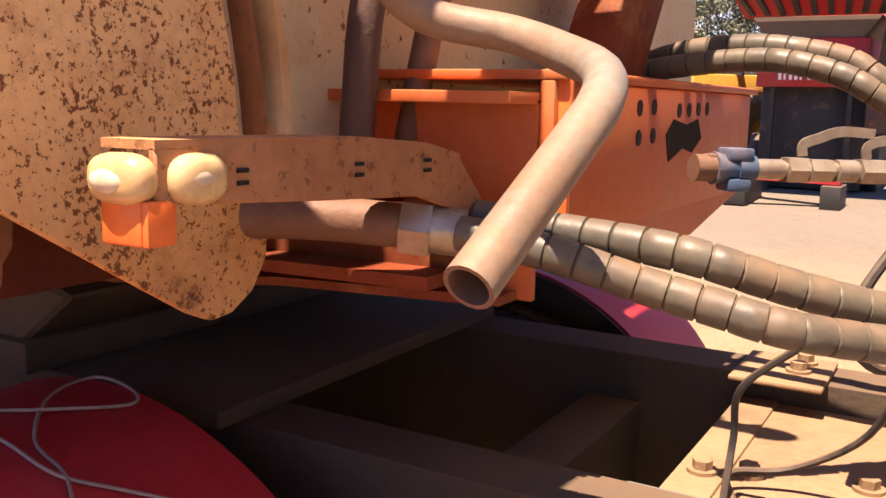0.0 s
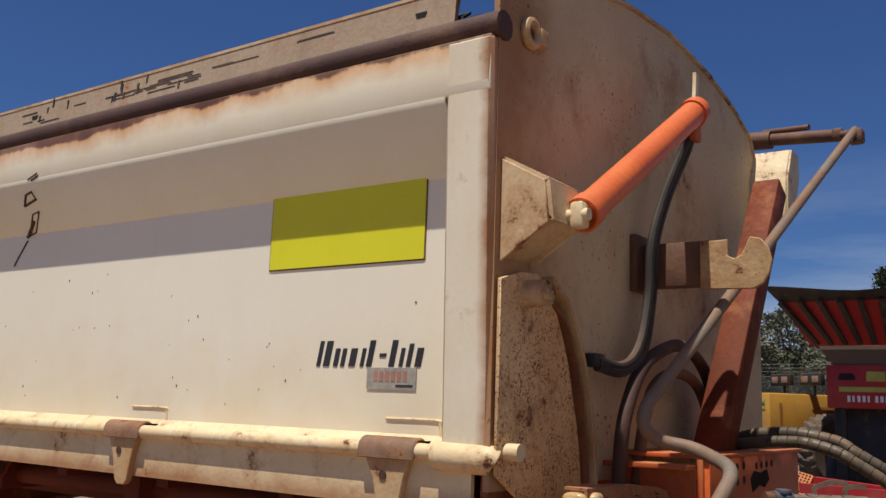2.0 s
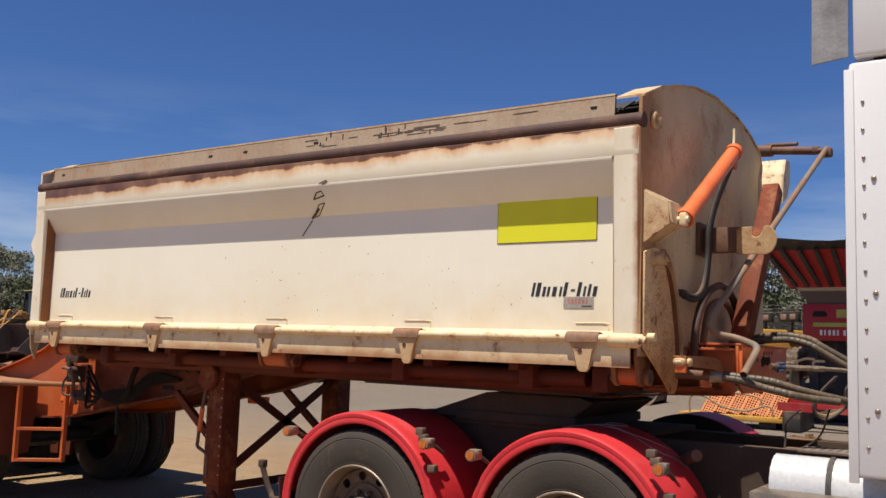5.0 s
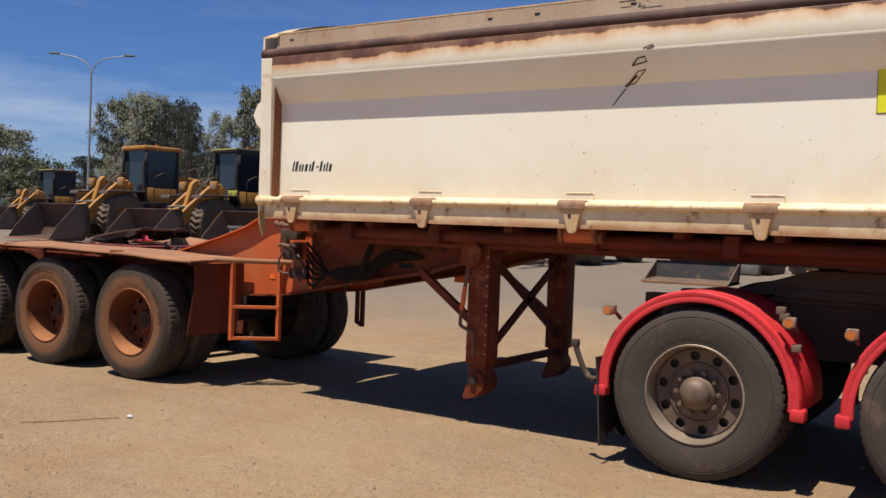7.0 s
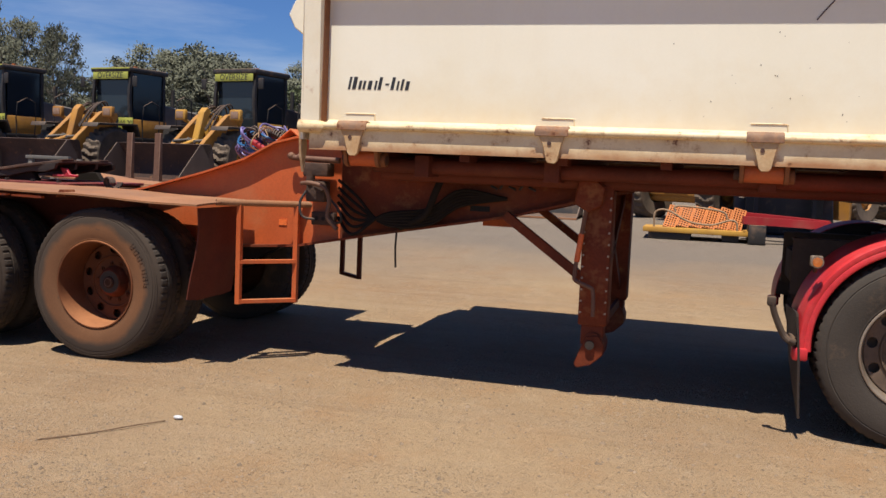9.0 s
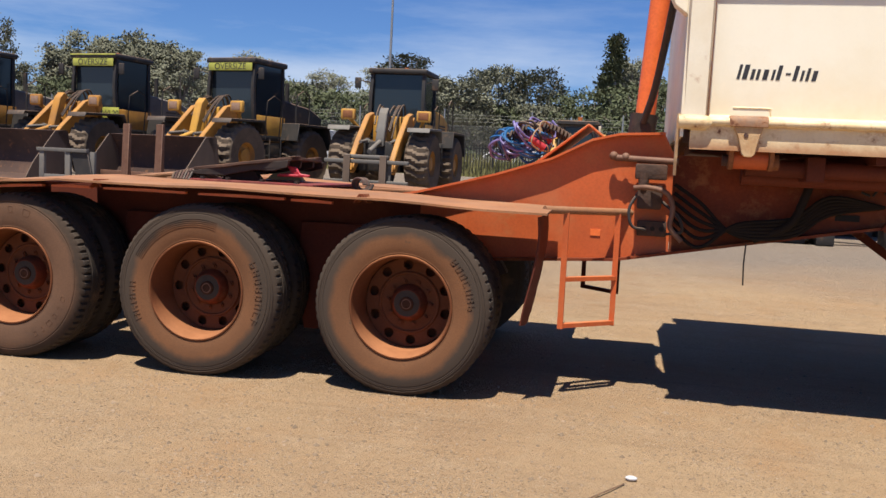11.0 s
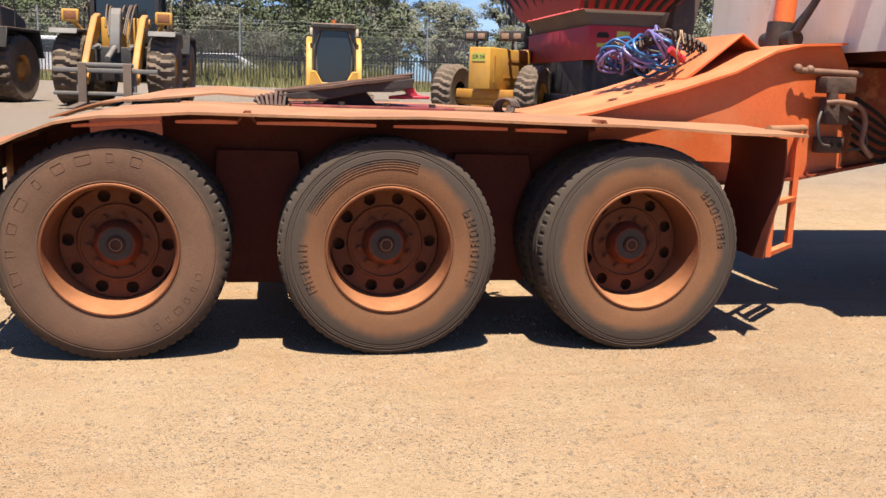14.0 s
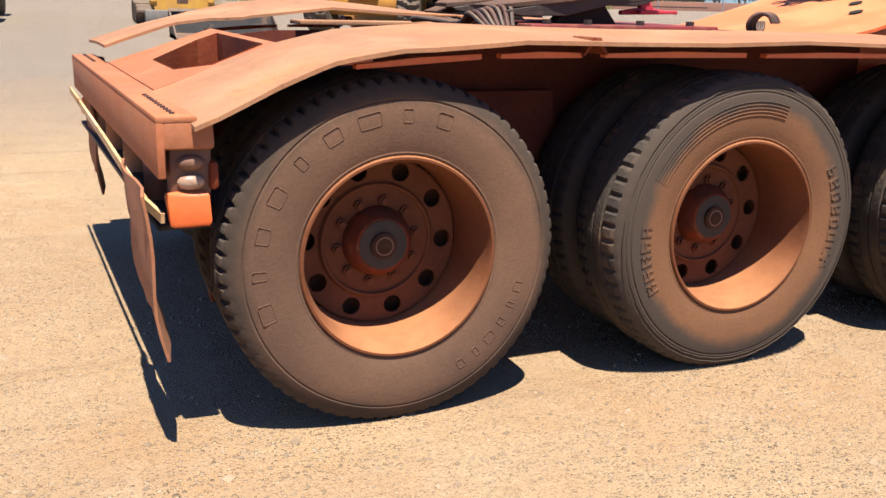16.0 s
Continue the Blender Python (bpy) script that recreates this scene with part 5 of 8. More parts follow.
for s_, strip in ((0, dn), (1, df)):
    for xa, xb, za, zb in ((-9.78, -9.42, 1.025, 1.050), (-9.36, -9.10, 1.052, 1.054), (-9.02, -8.5, 1.054, 1.054), (-8.42, -7.9, 1.053, 1.052), (-7.86, -7.62, 1.050, 1.046)):
        y0, y1 = (0.50, 0.53) if not s_ else (far(0.53), far(0.50))
        bm = B()
        prism(bm, [(xa, za), (xb, zb), (xb, zb + 0.014), (0.5 * (xa + xb), 0.5 * (za + zb) + 0.018), (xa, za + 0.012)], "y", y0, y1)
        part("deck_edge_strip", bm, ORANGE, strip)
    for x in (-9.06, -7.45):
        y0, y1 = (0.485, 0.60) if not s_ else (far(0.60), far(0.485))
        bm = B()
        prism(bm, [(x - 0.044, 1.06), (x - 0.038, 1.06), (x - 0.004, 1.104), (x + 0.033, 1.063), (x + 0.04, 1.063), (x + 0.012, 1.112), (x - 0.012, 1.112)], "y", y0, y1)
        part("guard_support", bm, ORANGE_D, strip)
# sloping plate with its six-sided opening at the tail
HEX = [(-10.14, 1.40), (-10.14, 1.86), (-9.95, 2.01), (-9.875, 2.01), (-9.875, 1.20), (-10.05, 1.18)]
OUT = [(-10.25, 1.40), (-10.25, 2.322), (-9.95, 2.322), (-9.845, 2.322), (-9.845, 1.118), (-10.25, 1.118)]
bm = B()
lo, hi = [], []
for lst, dz in ((hi, 0.0), (lo, -0.012)):
    for ring_pts in (OUT, HEX):
        lst.append([bm.verts.new((x, y, 0.919 + (x + 10.25) * 0.352 + dz)) for x, y in ring_pts])
for k in range(6):
    q = (k + 1) % 6
    bm.faces.new((hi[0][k], hi[0][q], hi[1][q], hi[1][k]))
    bm.faces.new((lo[0][k], lo[0][q], lo[1][q], lo[1][k]))
    bm.faces.new((hi[0][k], hi[0][q], lo[0][q], lo[0][k]))
skew(bm)
tail = part("rear_deck_plate", bm, TAILM, trl, "dusty sloping tail plate with a six-sided opening")
bm = B()
top_ring, low_ring = [], []
for x, y in HEX:
    z = 0.919 + (x + 10.25) * 0.352
    top_ring.append(bm.verts.new((x, y, z + 0.004)))
    low_ring.append(bm.verts.new((x, y, 0.74)))
for k in range(6):
    q = (k + 1) % 6
    bm.faces.new((top_ring[k], top_ring[q], low_ring[q], low_ring[k]))
bm.faces.new(low_ring)
skew(bm)
part("well_liner", bm, ORANGE_D, tail)
bm = B()
box(bm, -10.345, -10.325, 0.50, far(0.50), 0.76, 0.90, 0.004)
skew(bm)
rear = part("rear_cross_member", bm, TAILM, trl)
bm = B()
box(bm, -10.345, -10.245, 0.50, far(0.50), 0.897, 0.914, 0.004)
skew(bm)
part("cross_member_top", bm, TAILM, rear)
for k in range(11):
    for y in (0.56 + k * 0.045, far(0.56 + k * 0.045)):
        bm = B()
        rod(bm, (-10.295, y, 0.912), (-10.295, y, 0.919), 0.007, seg=6)
        skew(bm)
        part("rivet", bm, BROWN, rear)
bm = B()
box(bm, -10.335, -10.10, 0.62, far(0.62), 0.60, 0.615, 0.003)
skew(bm)
part("step_plate", bm, DKSTEEL, rear)
for y in (0.98, 1.45, 1.95, 2.40):
    bm = B()
    rod(bm, (-10.27, y, 0.615), (-10.27, y, 0.895), 0.045, seg=14)
    skew(bm)
    part("tail_post", bm, DECKM, rear)
bm = B()
sweep(bm, [(-10.36, far(0.46), 0.745), (-10.36, 1.6, 0.71), (-10.355, 0.66, 0.668), (-10.335, 0.53, 0.655)], 0, n=0, flat=(0.005, 0.013))
skew(bm)
part("reflective_bar", bm, STRAPM, rear, "pale reflective bar")


def tail_lamp(y, s):
    bm = B()
    box(bm, -10.335, -10.205, *sorted((y - s * 0.03, y + s * 0.04)), 0.83, 0.905, 0.012)
    for v in bm.verts:
        v.co += 0.009 * Vector((noise.noise(v.co * 19), noise.noise(v.co * 23), noise.noise(v.co * 17)))
    skew(bm)
    lamp = part("tail_lamp", bm, TAILM, trl, "battered orange tail lamp box")
    for nm, (xa, xb, ya, yb, za, zb), mt in (("lower_block", (-10.32, -10.215, -0.02, 0.04, 0.63, 0.72), ORANGE_B), ("lamp_backing", (-10.31, -10.205, 0.0, 0.05, 0.70, 0.85), PIPE_R), ("lamp_guard", (-10.215, -10.195, -0.02, 0.03, 0.72, 0.80), ORANGE_D)):
        bm = B()
        box(bm, xa, xb, *sorted((y + s * ya, y + s * yb)), za, zb, 0.012)
        for v in bm.verts:
            v.co += 0.010 * Vector((noise.noise(v.co * 19), noise.noise(v.co * 23), noise.noise(v.co * 17)))
        skew(bm)
        part(nm, bm, mt, lamp)
    for z in (0.745, 0.795):
        bm = B()
        bmesh.ops.create_uvsphere(bm, u_segments=16, v_segments=8, radius=1)
        bmesh.ops.transform(bm, matrix=Matrix.Translation((-10.262, y - s * 0.004, z)) @ Matrix.Diagonal((0.035, 0.018, 0.02, 1)), verts=bm.verts)
        skew(bm)
        part("lamp_lens", bm, LENSD if z < 0.77 else PIPE_R, lamp)


tail_lamp(0.53, 1)
tail_lamp(far(0.53), -1)


def flap(x, y0, y1, z0, z1, lean, material, name="mud_flap", label=""):
    bm = B()
    rows = []
    for k in range(9):
        f = k / 8
        z = z1 + (z0 - z1) * f
        rows.append([bm.verts.new((x - lean * f * f + 0.012 * math.sin(j * 1.3 + k * 0.7), y0 + (y1 - y0) * j / 5, z + (0.03 * noise.noise((j * 0.9, x, 1)) if k == 8 else 0))) for j in range(6)])
    fs = [bm.faces.new((a[j], a[j + 1], b[j + 1], b[j])) for a, b in zip(rows, rows[1:]) for j in range(5)]
    r = bmesh.ops.extrude_face_region(bm, geom=fs)
    bmesh.ops.translate(bm, vec=(0.008, 0, 0), verts=[v for v in r["geom"] if isinstance(v, bmesh.types.BMVert)])
    return part(name, bm, material, trl, label)


flap(-10.335, 0.50, 1.08, 0.29, 0.72, -0.05, FLAPM, label="dusty brown mud flap")
flap(-10.36, far(1.08), far(0.50), 0.36, 0.74, -0.03, FLAPM)
# orange guard plate; the dark red puts its shade into the colour
flap(-6.48, 0.56, 1.12, 0.43, 1.04, 0.06, DARKRED, "mud_guard_plate", "grimy orange guard plate, its shade painted in as dark red")

# ---- axles and wheels ----
WHEEL_Y, WHEEL_R = 0.50, 0.50


def tyre_mesh(name, r, w, lugs, depth, mats, seg_per=4, square=True):
    """A tyre whose outer face lies at y = 0 and whose inner face lies at y = w."""
    bm = B()
    seg = lugs * seg_per
    half = [(0.276, 0.034), (0.286, 0.019), (0.298, 0.012), (0.301, 0.010), (0.304, 0.011), (0.318, 0.0065), (0.336, 0.0035), (0.355, 0.0015), (0.38, 0.0), (0.41, 0.0), (0.438, 0.005), (0.4415, 0.009), (0.447, 0.0065), (0.462, 0.012), (0.480, 0.021), (0.491, 0.031), (0.4965, 0.044)]
    k = r / 0.5
    half = [(a * (k if a > 0.31 else 1), b) for a, b in half]
    groove = [(r - 0.002, 0.058), (r, 0.085), (r - 0.012, 0.088), (r - 0.012, 0.096), (r, 0.099), (r, w / 2 - 0.005), (r - 0.012, w / 2 - 0.004)]
    prof = half + groove + [(a, w - b) for a, b in reversed(groove)] + [(a, w - b) for a, b in reversed(half)]
    nh = len(half)

    def mod(kk, i, rr, yy):
        kk2 = min(kk, len(prof) - 1 - kk)
        if i % seg_per == 0 and nh - 2 <= kk2 <= nh + 1:
            rr -= depth * (0.5 if kk2 == nh - 2 else 1.0)
        return rr, yy
    lathe(bm, prof, seg, mod)
    me = mesh_of(name, bm, mats, 30)
    flags = [0] * len(me.polygons)
    for p in me.polygons:
        c = p.center
        if math.hypot(c.x, c.z) > r * 0.975:
            flags[p.index] = 1
    me.polygons.foreach_set("material_index", flags)
    return me


def disc_with_holes(bm, y, r0, r1, hr, hole, count=10, thick=0.012):
    """A flat ring with round holes, sector by sector, each sector's edge matched to its hole's edge."""
    da = math.pi / count
    edge = [(r1, -1 + 0.4 * k) for k in range(5)] + [(r1 + (r0 - r1) * k / 5, 1) for k in range(5)] + [(r0, 1 - 0.4 * k) for k in range(5)] + [(r0 + (r1 - r0) * k / 5, -1) for k in range(5)]
    for h in range(count):
        a0 = 2 * math.pi * (h + 0.5) / count
        cx, cz = hr * math.sin(a0), hr * math.cos(a0)
        outer, inner, back = [], [], []
        for rr, u in edge:
            a = a0 + u * da
            px, pz = rr * math.sin(a), rr * math.cos(a)
            outer.append(bm.verts.new((px, y, pz)))
            d = Vector((px - cx, pz - cz)).normalized() * hole
            inner.append(bm.verts.new((cx + d.x, y + 0.002, cz + d.y)))
            back.append(bm.verts.new((cx + d.x, y + thick, cz + d.y)))
        for k in range(20):
            q = (k + 1) % 20
            bm.faces.new((outer[k], outer[q], inner[q], inner[k]))
            bm.faces.new((inner[k], inner[q], back[q], back[k]))


def rim_meshes(prefix, rim_m, disc_m, depth):
    bm = B()
    lathe(bm, [(0.285, depth), (0.287, depth - 0.04), (0.290, 0.065), (0.296, 0.045), (0.301, 0.024), (0.304, 0.012), (0.308, 0.006), (0.315, 0.006), (0.319, 0.010), (0.319, 0.016), (0.300, 0.06)], 72)
    bmesh.ops.scale(bm, vec=(0.92, 1, 0.92), verts=bm.verts)
    rim = mesh_of(prefix + "_rim", bm, rim_m)
    bm = B()
    disc_with_holes(bm, depth - 0.012, 0.190, 0.280, 0.237, 0.031)
    lathe(bm, [(0.2755, depth - 0.0135), (0.2825, depth - 0.004), (0.284, depth + 0.012)], 60)
    lathe(bm, [(0.197, depth - 0.0135), (0.190, depth - 0.023), (0.182, depth - 0.023), (0.177, depth - 0.013), (0.085, depth - 0.013)], 60)
    lathe(bm, [(0.284, depth + 0.012), (0.285, depth + 0.06), (0.05, depth + 0.06)], 60)
    bmesh.ops.remove_doubles(bm, verts=bm.verts, dist=0.0015)
    bmesh.ops.scale(bm, vec=(0.92, 1, 0.92), verts=bm.verts)
    disc = mesh_of(prefix + "_disc", bm, disc_m)
    return rim, disc


def hub_meshes(prefix, hub_m, cap_m, y0, long=0.05):
    bm = B()
    lathe(bm, [(0.108, y0), (0.102, y0 - long * 0.5), (0.082, y0 - long), (0.070, y0 - long - 0.004), (0.045, y0 - long - 0.002), (0.0, y0 - long)], 32)
    hub = mesh_of(prefix + "_hub", bm, hub_m)
    bm = B()
    lathe(bm, [(0.041, y0 - long), (0.040, y0 - long - 0.012), (0.035, y0 - long - 0.015), (0.0, y0 - long - 0.015)], 24)
    cap = mesh_of(prefix + "_cap", bm, cap_m)
    bm = B()
    rod(bm, (0, y0 + 0.01, 0), (0, y0 - 0.012, 0), 0.017, seg=6), rod(bm, (0, y0 - 0.012, 0), (0, y0 - 0.022, 0), 0.010, seg=8)
    nut = mesh_of(prefix + "_nut", bm, disc_nut)
    return hub, cap, nut


disc_nut = DISCM
T_TYRE_A = tyre_mesh("lug_tyre", 0.505, 0.28, 70, 0.016, [TYRE, TREAD])
T_TYRE_B = tyre_mesh("rib_tyre", 0.506, 0.28, 64, 0.009, [TYRE_O, TREAD])
# inner duals: darker tyre colour holds the shade behind the outer wheels
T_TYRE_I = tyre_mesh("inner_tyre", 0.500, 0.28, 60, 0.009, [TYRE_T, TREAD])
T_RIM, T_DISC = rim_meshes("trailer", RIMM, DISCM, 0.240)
T_HUB, T_CAP, T_NUT = hub_meshes("trailer", HUBM, CAPM, 0.228, 0.064)

bm = B()
lathe(bm, [(0.029, 0.1482), (0.029, 0.1476), (0.024, 0.1476), (0.024, 0.1482)], 24)
CAP_MARK = mesh_of("cap_mark", bm, PIPE_R)


def letter_arc(r, size, a0, a1, count, y=-0.002, seed=1, style=0):
    """Raised plain bars round a sidewall, where lettering was moulded."""
    rnd = random.Random(seed)
    bm = B()
    for k in range(count):
        a = radians(a0 + (a1 - a0) * (k + 0.5) / count)
        half = radians((a1 - a0) / count * 0.33)
        n = 3

        def bar(aa, ab, ra, rb):
            lo, hi = [], []
            for yy, lst in ((y + 0.006, lo), (y - 0.0006, hi)):
                for q, rr in ((aa, ra), (ab, ra), (ab, rb), (aa, rb)):
                    lst.append(bm.verts.new((rr * math.sin(q), yy, rr * math.cos(q))))
            bm.faces.new(hi)
            for i in range(4):
                j = (i + 1) % 4
                bm.faces.new((lo[i], lo[j], hi[j], hi[i]))
        w = half * 0.45
        bar(a - half, a - half + w, r - size / 2, r + size / 2)
        if rnd.random() < 0.8:
            bar(a + half - w, a + half, r - size / 2, r + size / 2 * rnd.choice((1, 1, 0.2)))
        for z in rnd.sample((-0.42, 0.0, 0.40), 2):
            bar(a - half + w, a + half - w * rnd.choice((0, 1)), r + size * z - size * 0.07, r + size * z + size * 0.07)
    return bm


def outline_arc(r, size, a0, a1, count, y=-0.0003, seed=1):
    """Thin raised outlines of plain leaning blocks round a sidewall, one mesh each."""
    rnd = random.Random(seed)
    out = []
    for k in range(count):
        a = a0 + (a1 - a0) * (k + 0.5) / count
        h = (a1 - a0) / count * 0.34 * rnd.uniform(0.75, 1.0)
        hs = size / 2 * rnd.uniform(0.85, 1.0)
        lean = 0.0
        wd = (0.9, 0.4, 0.65)[k % 3]
        loop = [(-wd, -0.85), (-wd * 0.8, -1), (wd * 0.8, -1), (wd, -0.85), (wd, 0.85), (wd * 0.8, 1), (-wd * 0.8, 1), (-wd, 0.85), (-wd, -0.85)]
        pts = []
        for u, v in loop:
            q, rr = radians(a + u * h + v * lean), r + v * hs
            pts.append((rr * math.sin(q), y, rr * math.cos(q)))
        bm = B()
        sweep(bm, pts, 0.0014, 5, 0)
        out.append(mesh_of("moulded_outline", bm, TYRE))
    return out


def arcs(rs, a0, a1, y=-0.001, w=0.0016):
    bm = B()
    for r in rs:
        pts = [(r * math.sin(radians(a0 + (a1 - a0) * k / 40)), y, r * math.cos(radians(a0 + (a1 - a0) * k / 40))) for k in range(41)]
        sweep(bm, pts, w, 4, 0)
    return bm


LET_A = outline_arc(0.404, 0.042, -118, 22, 9, seed=3) + outline_arc(0.388, 0.030, 100, 152, 6, seed=4)
LET_B = mesh_of("moulded_bars_b", letter_arc(0.395, 0.042, 62, 118, 8, seed=5), TYRE_O)
LET_B2 = mesh_of("moulded_bars_b2", letter_arc(0.395, 0.040, -118, -82, 5, seed=6), TYRE_O)
LET_C = mesh_of("moulded_bars_c", letter_arc(0.40, 0.04, 30, 75, 7, seed=7), TYRE_O)
LINES_B = mesh_of("moulded_lines", arcs((0.375, 0.386, 0.397, 0.408, 0.419), -62, 20), TYRE_O)
RINGS = mesh_of("moulded_rings", arcs((0.448, 0.462, 0.475), 0, 360, 0.009, 0.0016), TYRE_O)


def put_wheel(parent, x, y, s, tyre, rim, disc, hub, cap, nut, extras=(), spin=0.0, z=0.5):
    """s = 1 faces the near side, -1 the far side."""
    w = child("wheel", rim, parent)
    w.matrix_basis = world_of(parent).inverted() @ Matrix.Translation((x, y, z)) @ pose(0, 0, 0, 0, 0, 0 if s > 0 else 180) @ pose(0, 0, 0, 0, spin, 0)
    child("tyre", tyre, w)
    child("disc", disc, w)
    for e in extras:
        child("sidewall_moulding", e, w)
    if hub:
        child("hub", hub, w)
        hc = child("hub_cap", cap, w)
        if hub == T_HUB:
            child("cap_mark", CAP_MARK, hc, label="pale plain mark")
        for k in range(10):
            a = 2 * math.pi * (k + 0.2) / 10
            child("wheel_nut", nut, w, Matrix.Translation((0.125 * math.sin(a), 0, 0.125 * math.cos(a))))
    return w


TRI = ((-9.644, T_TYRE_A, LET_A, 3, 0.498), (-8.426, T_TYRE_B, (LET_B, LET_B2, LINES_B, RINGS), -2, 0.498), (-7.204, T_TYRE_B, (LET_C, RINGS), 14, 0.498))
for x, ty, ex, spin, zz in TRI:
    put_wheel(trl, x, WHEEL_Y, 1, ty, T_RIM, T_DISC, T_HUB, T_CAP, T_NUT, ex, spin, zz)
    put_wheel(trl, x, far(WHEEL_Y), -1, ty, T_RIM, T_DISC, T_HUB, T_CAP, T_NUT, (), spin, zz)
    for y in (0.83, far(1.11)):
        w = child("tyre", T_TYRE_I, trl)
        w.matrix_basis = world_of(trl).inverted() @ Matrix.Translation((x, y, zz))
    bm = B()
    rod(bm, (x, 0.66, 0.5), (x, far(0.66), 0.5), 0.075, seg=18)
    part("axle", bm, DKSTEEL, trl)
    bm = B()
    for y in (1.2, far(1.2)):
        bm = B()
        prism(bm, [(x + 0.5, 0.66), (x + 0.45, 0.74), (x + 0.08, 0.62), (x - 0.1, 0.62), (x - 0.1, 0.5), (x + 0.1, 0.48)], "y", y - 0.05, y + 0.05, 0.005)
        rod(bm, (x - 0.22, y, 0.56), (x - 0.22, y, 0.76), 0.11, seg=18)
        box(bm, x - 0.3, x + 0.1, y - 0.05, y + 0.05, 0.5, 0.57, 0.005)
        part("suspension_arm", bm, DKSTEEL, trl)
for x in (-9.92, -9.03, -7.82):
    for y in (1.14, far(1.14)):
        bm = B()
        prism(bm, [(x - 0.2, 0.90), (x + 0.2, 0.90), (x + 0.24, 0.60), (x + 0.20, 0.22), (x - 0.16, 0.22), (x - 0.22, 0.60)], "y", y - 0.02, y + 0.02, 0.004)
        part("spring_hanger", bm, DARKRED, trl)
    bm = B()
    rod(bm, (x + 0.05, 1.25, 0.42), (x + 0.05, far(1.25), 0.42), 0.09, seg=16)
    part("brake_cross_tube", bm, DKSTEEL, trl)
for x in (-9.75, -9.05, -7.85, -6.7):
    bm = B()
    box(bm, x, x + 0.1, 1.208, far(1.208), 0.8, 1.0, 0.004)
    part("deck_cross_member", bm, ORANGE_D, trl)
for y in (1.12, far(1.30)):
    bm = B()
    box(bm, -9.5, -7.3, y, y + 0.18, 1.088, 1.106, 0.003)
    part("deck_rail", bm, DECKM, trl)

# ---- fifth wheel on the rear deck ----
fw = thing("fifth_wheel", (-8.45, YC, 1.085), "rusty brown fifth wheel coupling tilted on the trailer deck", "coupling")
tilt = Matrix.Translation((-8.56, YC, 1.235)) @ pose(0, 0, 0, 0, -8.0, 0) @ Matrix.Diagonal((0.84, 0.84, 0.7, 1))


def worn(bm, amount, scale=7.0):
    for v in bm.verts:
        v.co += amount * Vector((noise.noise(v.co * scale), noise.noise(v.co * scale + Vector((5, 1, 2))), noise.noise(v.co * scale + Vector((1, 7, 3)))))


bm = B()
half_plate = [(-0.40, 0.42), (-0.46, 0.32), (-0.46, 0.16), (-0.30, 0.12), (-0.08, 0.06), (-0.08, -0.06), (-0.30, -0.12), (-0.46, -0.16), (-0.46, -0.32), (-0.40, -0.42), (-0.1, -0.47), (0.2, -0.47), (0.40, -0.40), (0.44, -0.25), (0.44, 0.25), (0.40, 0.40), (0.2, 0.47), (-0.1, 0.47)]
prism(bm, half_plate, "z", -0.012, 0.018, 0.005)
bmesh.ops.triangulate(bm, faces=bm.faces)
bmesh.ops.subdivide_edges(bm, edges=bm.edges, cuts=1)
worn(bm, 0.010, 8.0)
bmesh.ops.transform(bm, matrix=tilt, verts=bm.verts)
part("top_plate", bm, FWM, fw, "rust brown worn coupling plate")
for y in (-0.44, -0.17, 0.13, 0.40):
    bm = B()
    prism(bm, [(-0.44, -0.012), (0.42, -0.012), (0.41, -0.075), (0.28, -0.095), (0.12, -0.07), (-0.12, -0.085), (-0.34, -0.06), (-0.43, -0.03)], "y", y, y + 0.035, 0.004)
    worn(bm, 0.012, 11.0)
    bmesh.ops.transform(bm, matrix=tilt, verts=bm.verts)
    part("plate_rib", bm, DKSTEEL, fw)
for y in (-0.30, 0.22):
    bm = B()
    prism(bm, [(-0.52, -0.035), (-0.34, 0.012), (0.30, 0.012), (0.44, 0.02), (0.44, 0.034), (0.28, 0.028), (-0.34, 0.026), (-0.52, -0.02)], "y", y - 0.05, y + 0.09, 0.004)
    worn(bm, 0.008, 9.0)
    bmesh.ops.transform(bm, matrix=tilt, verts=bm.verts)
    part("wear_ramp", bm, FWM, fw)
for y in (1.3, far(1.3) - 0.06):
    bm = B()
    prism(bm, [(-8.70, 1.125), (-8.40, 1.125), (-8.46, 1.20), (-8.62, 1.20)], "y", y + 0.08, y + 0.14, 0.005)
    part("pedestal", bm, PITCH, fw)
bm = B()
box(bm, -8.86, -8.0, 1.25, far(1.25), 1.107, 1.128, 0.004)
part("base_plate", bm, CRIMSON, fw, "worn crimson base plate")
for x in (-8.78, -8.6, -8.36, -8.12):
    bm = B()
    rod(bm, (x, 1.28, 1.128), (x, 1.28, 1.146), 0.018, seg=6)
    part("base_bolt", bm, DKSTEEL, fw)
bm = B()
prism(bm, [(-8.33, 1.165), (-8.11, 1.170), (-8.10, 1.185), (-8.17, 1.192), (-8.20, 1.235), (-8.26, 1.240), (-8.235, 1.195), (-8.33, 1.182)], "y", 1.46, 1.485, 0.004)
prism(bm, [(-8.28, 1.40), (-8.14, 1.34), (-8.12, 1.37), (-8.25, 1.47)], "z", 1.172, 1.186, 0.003)
part("release_handle", bm, REDH, fw, "red release handle")
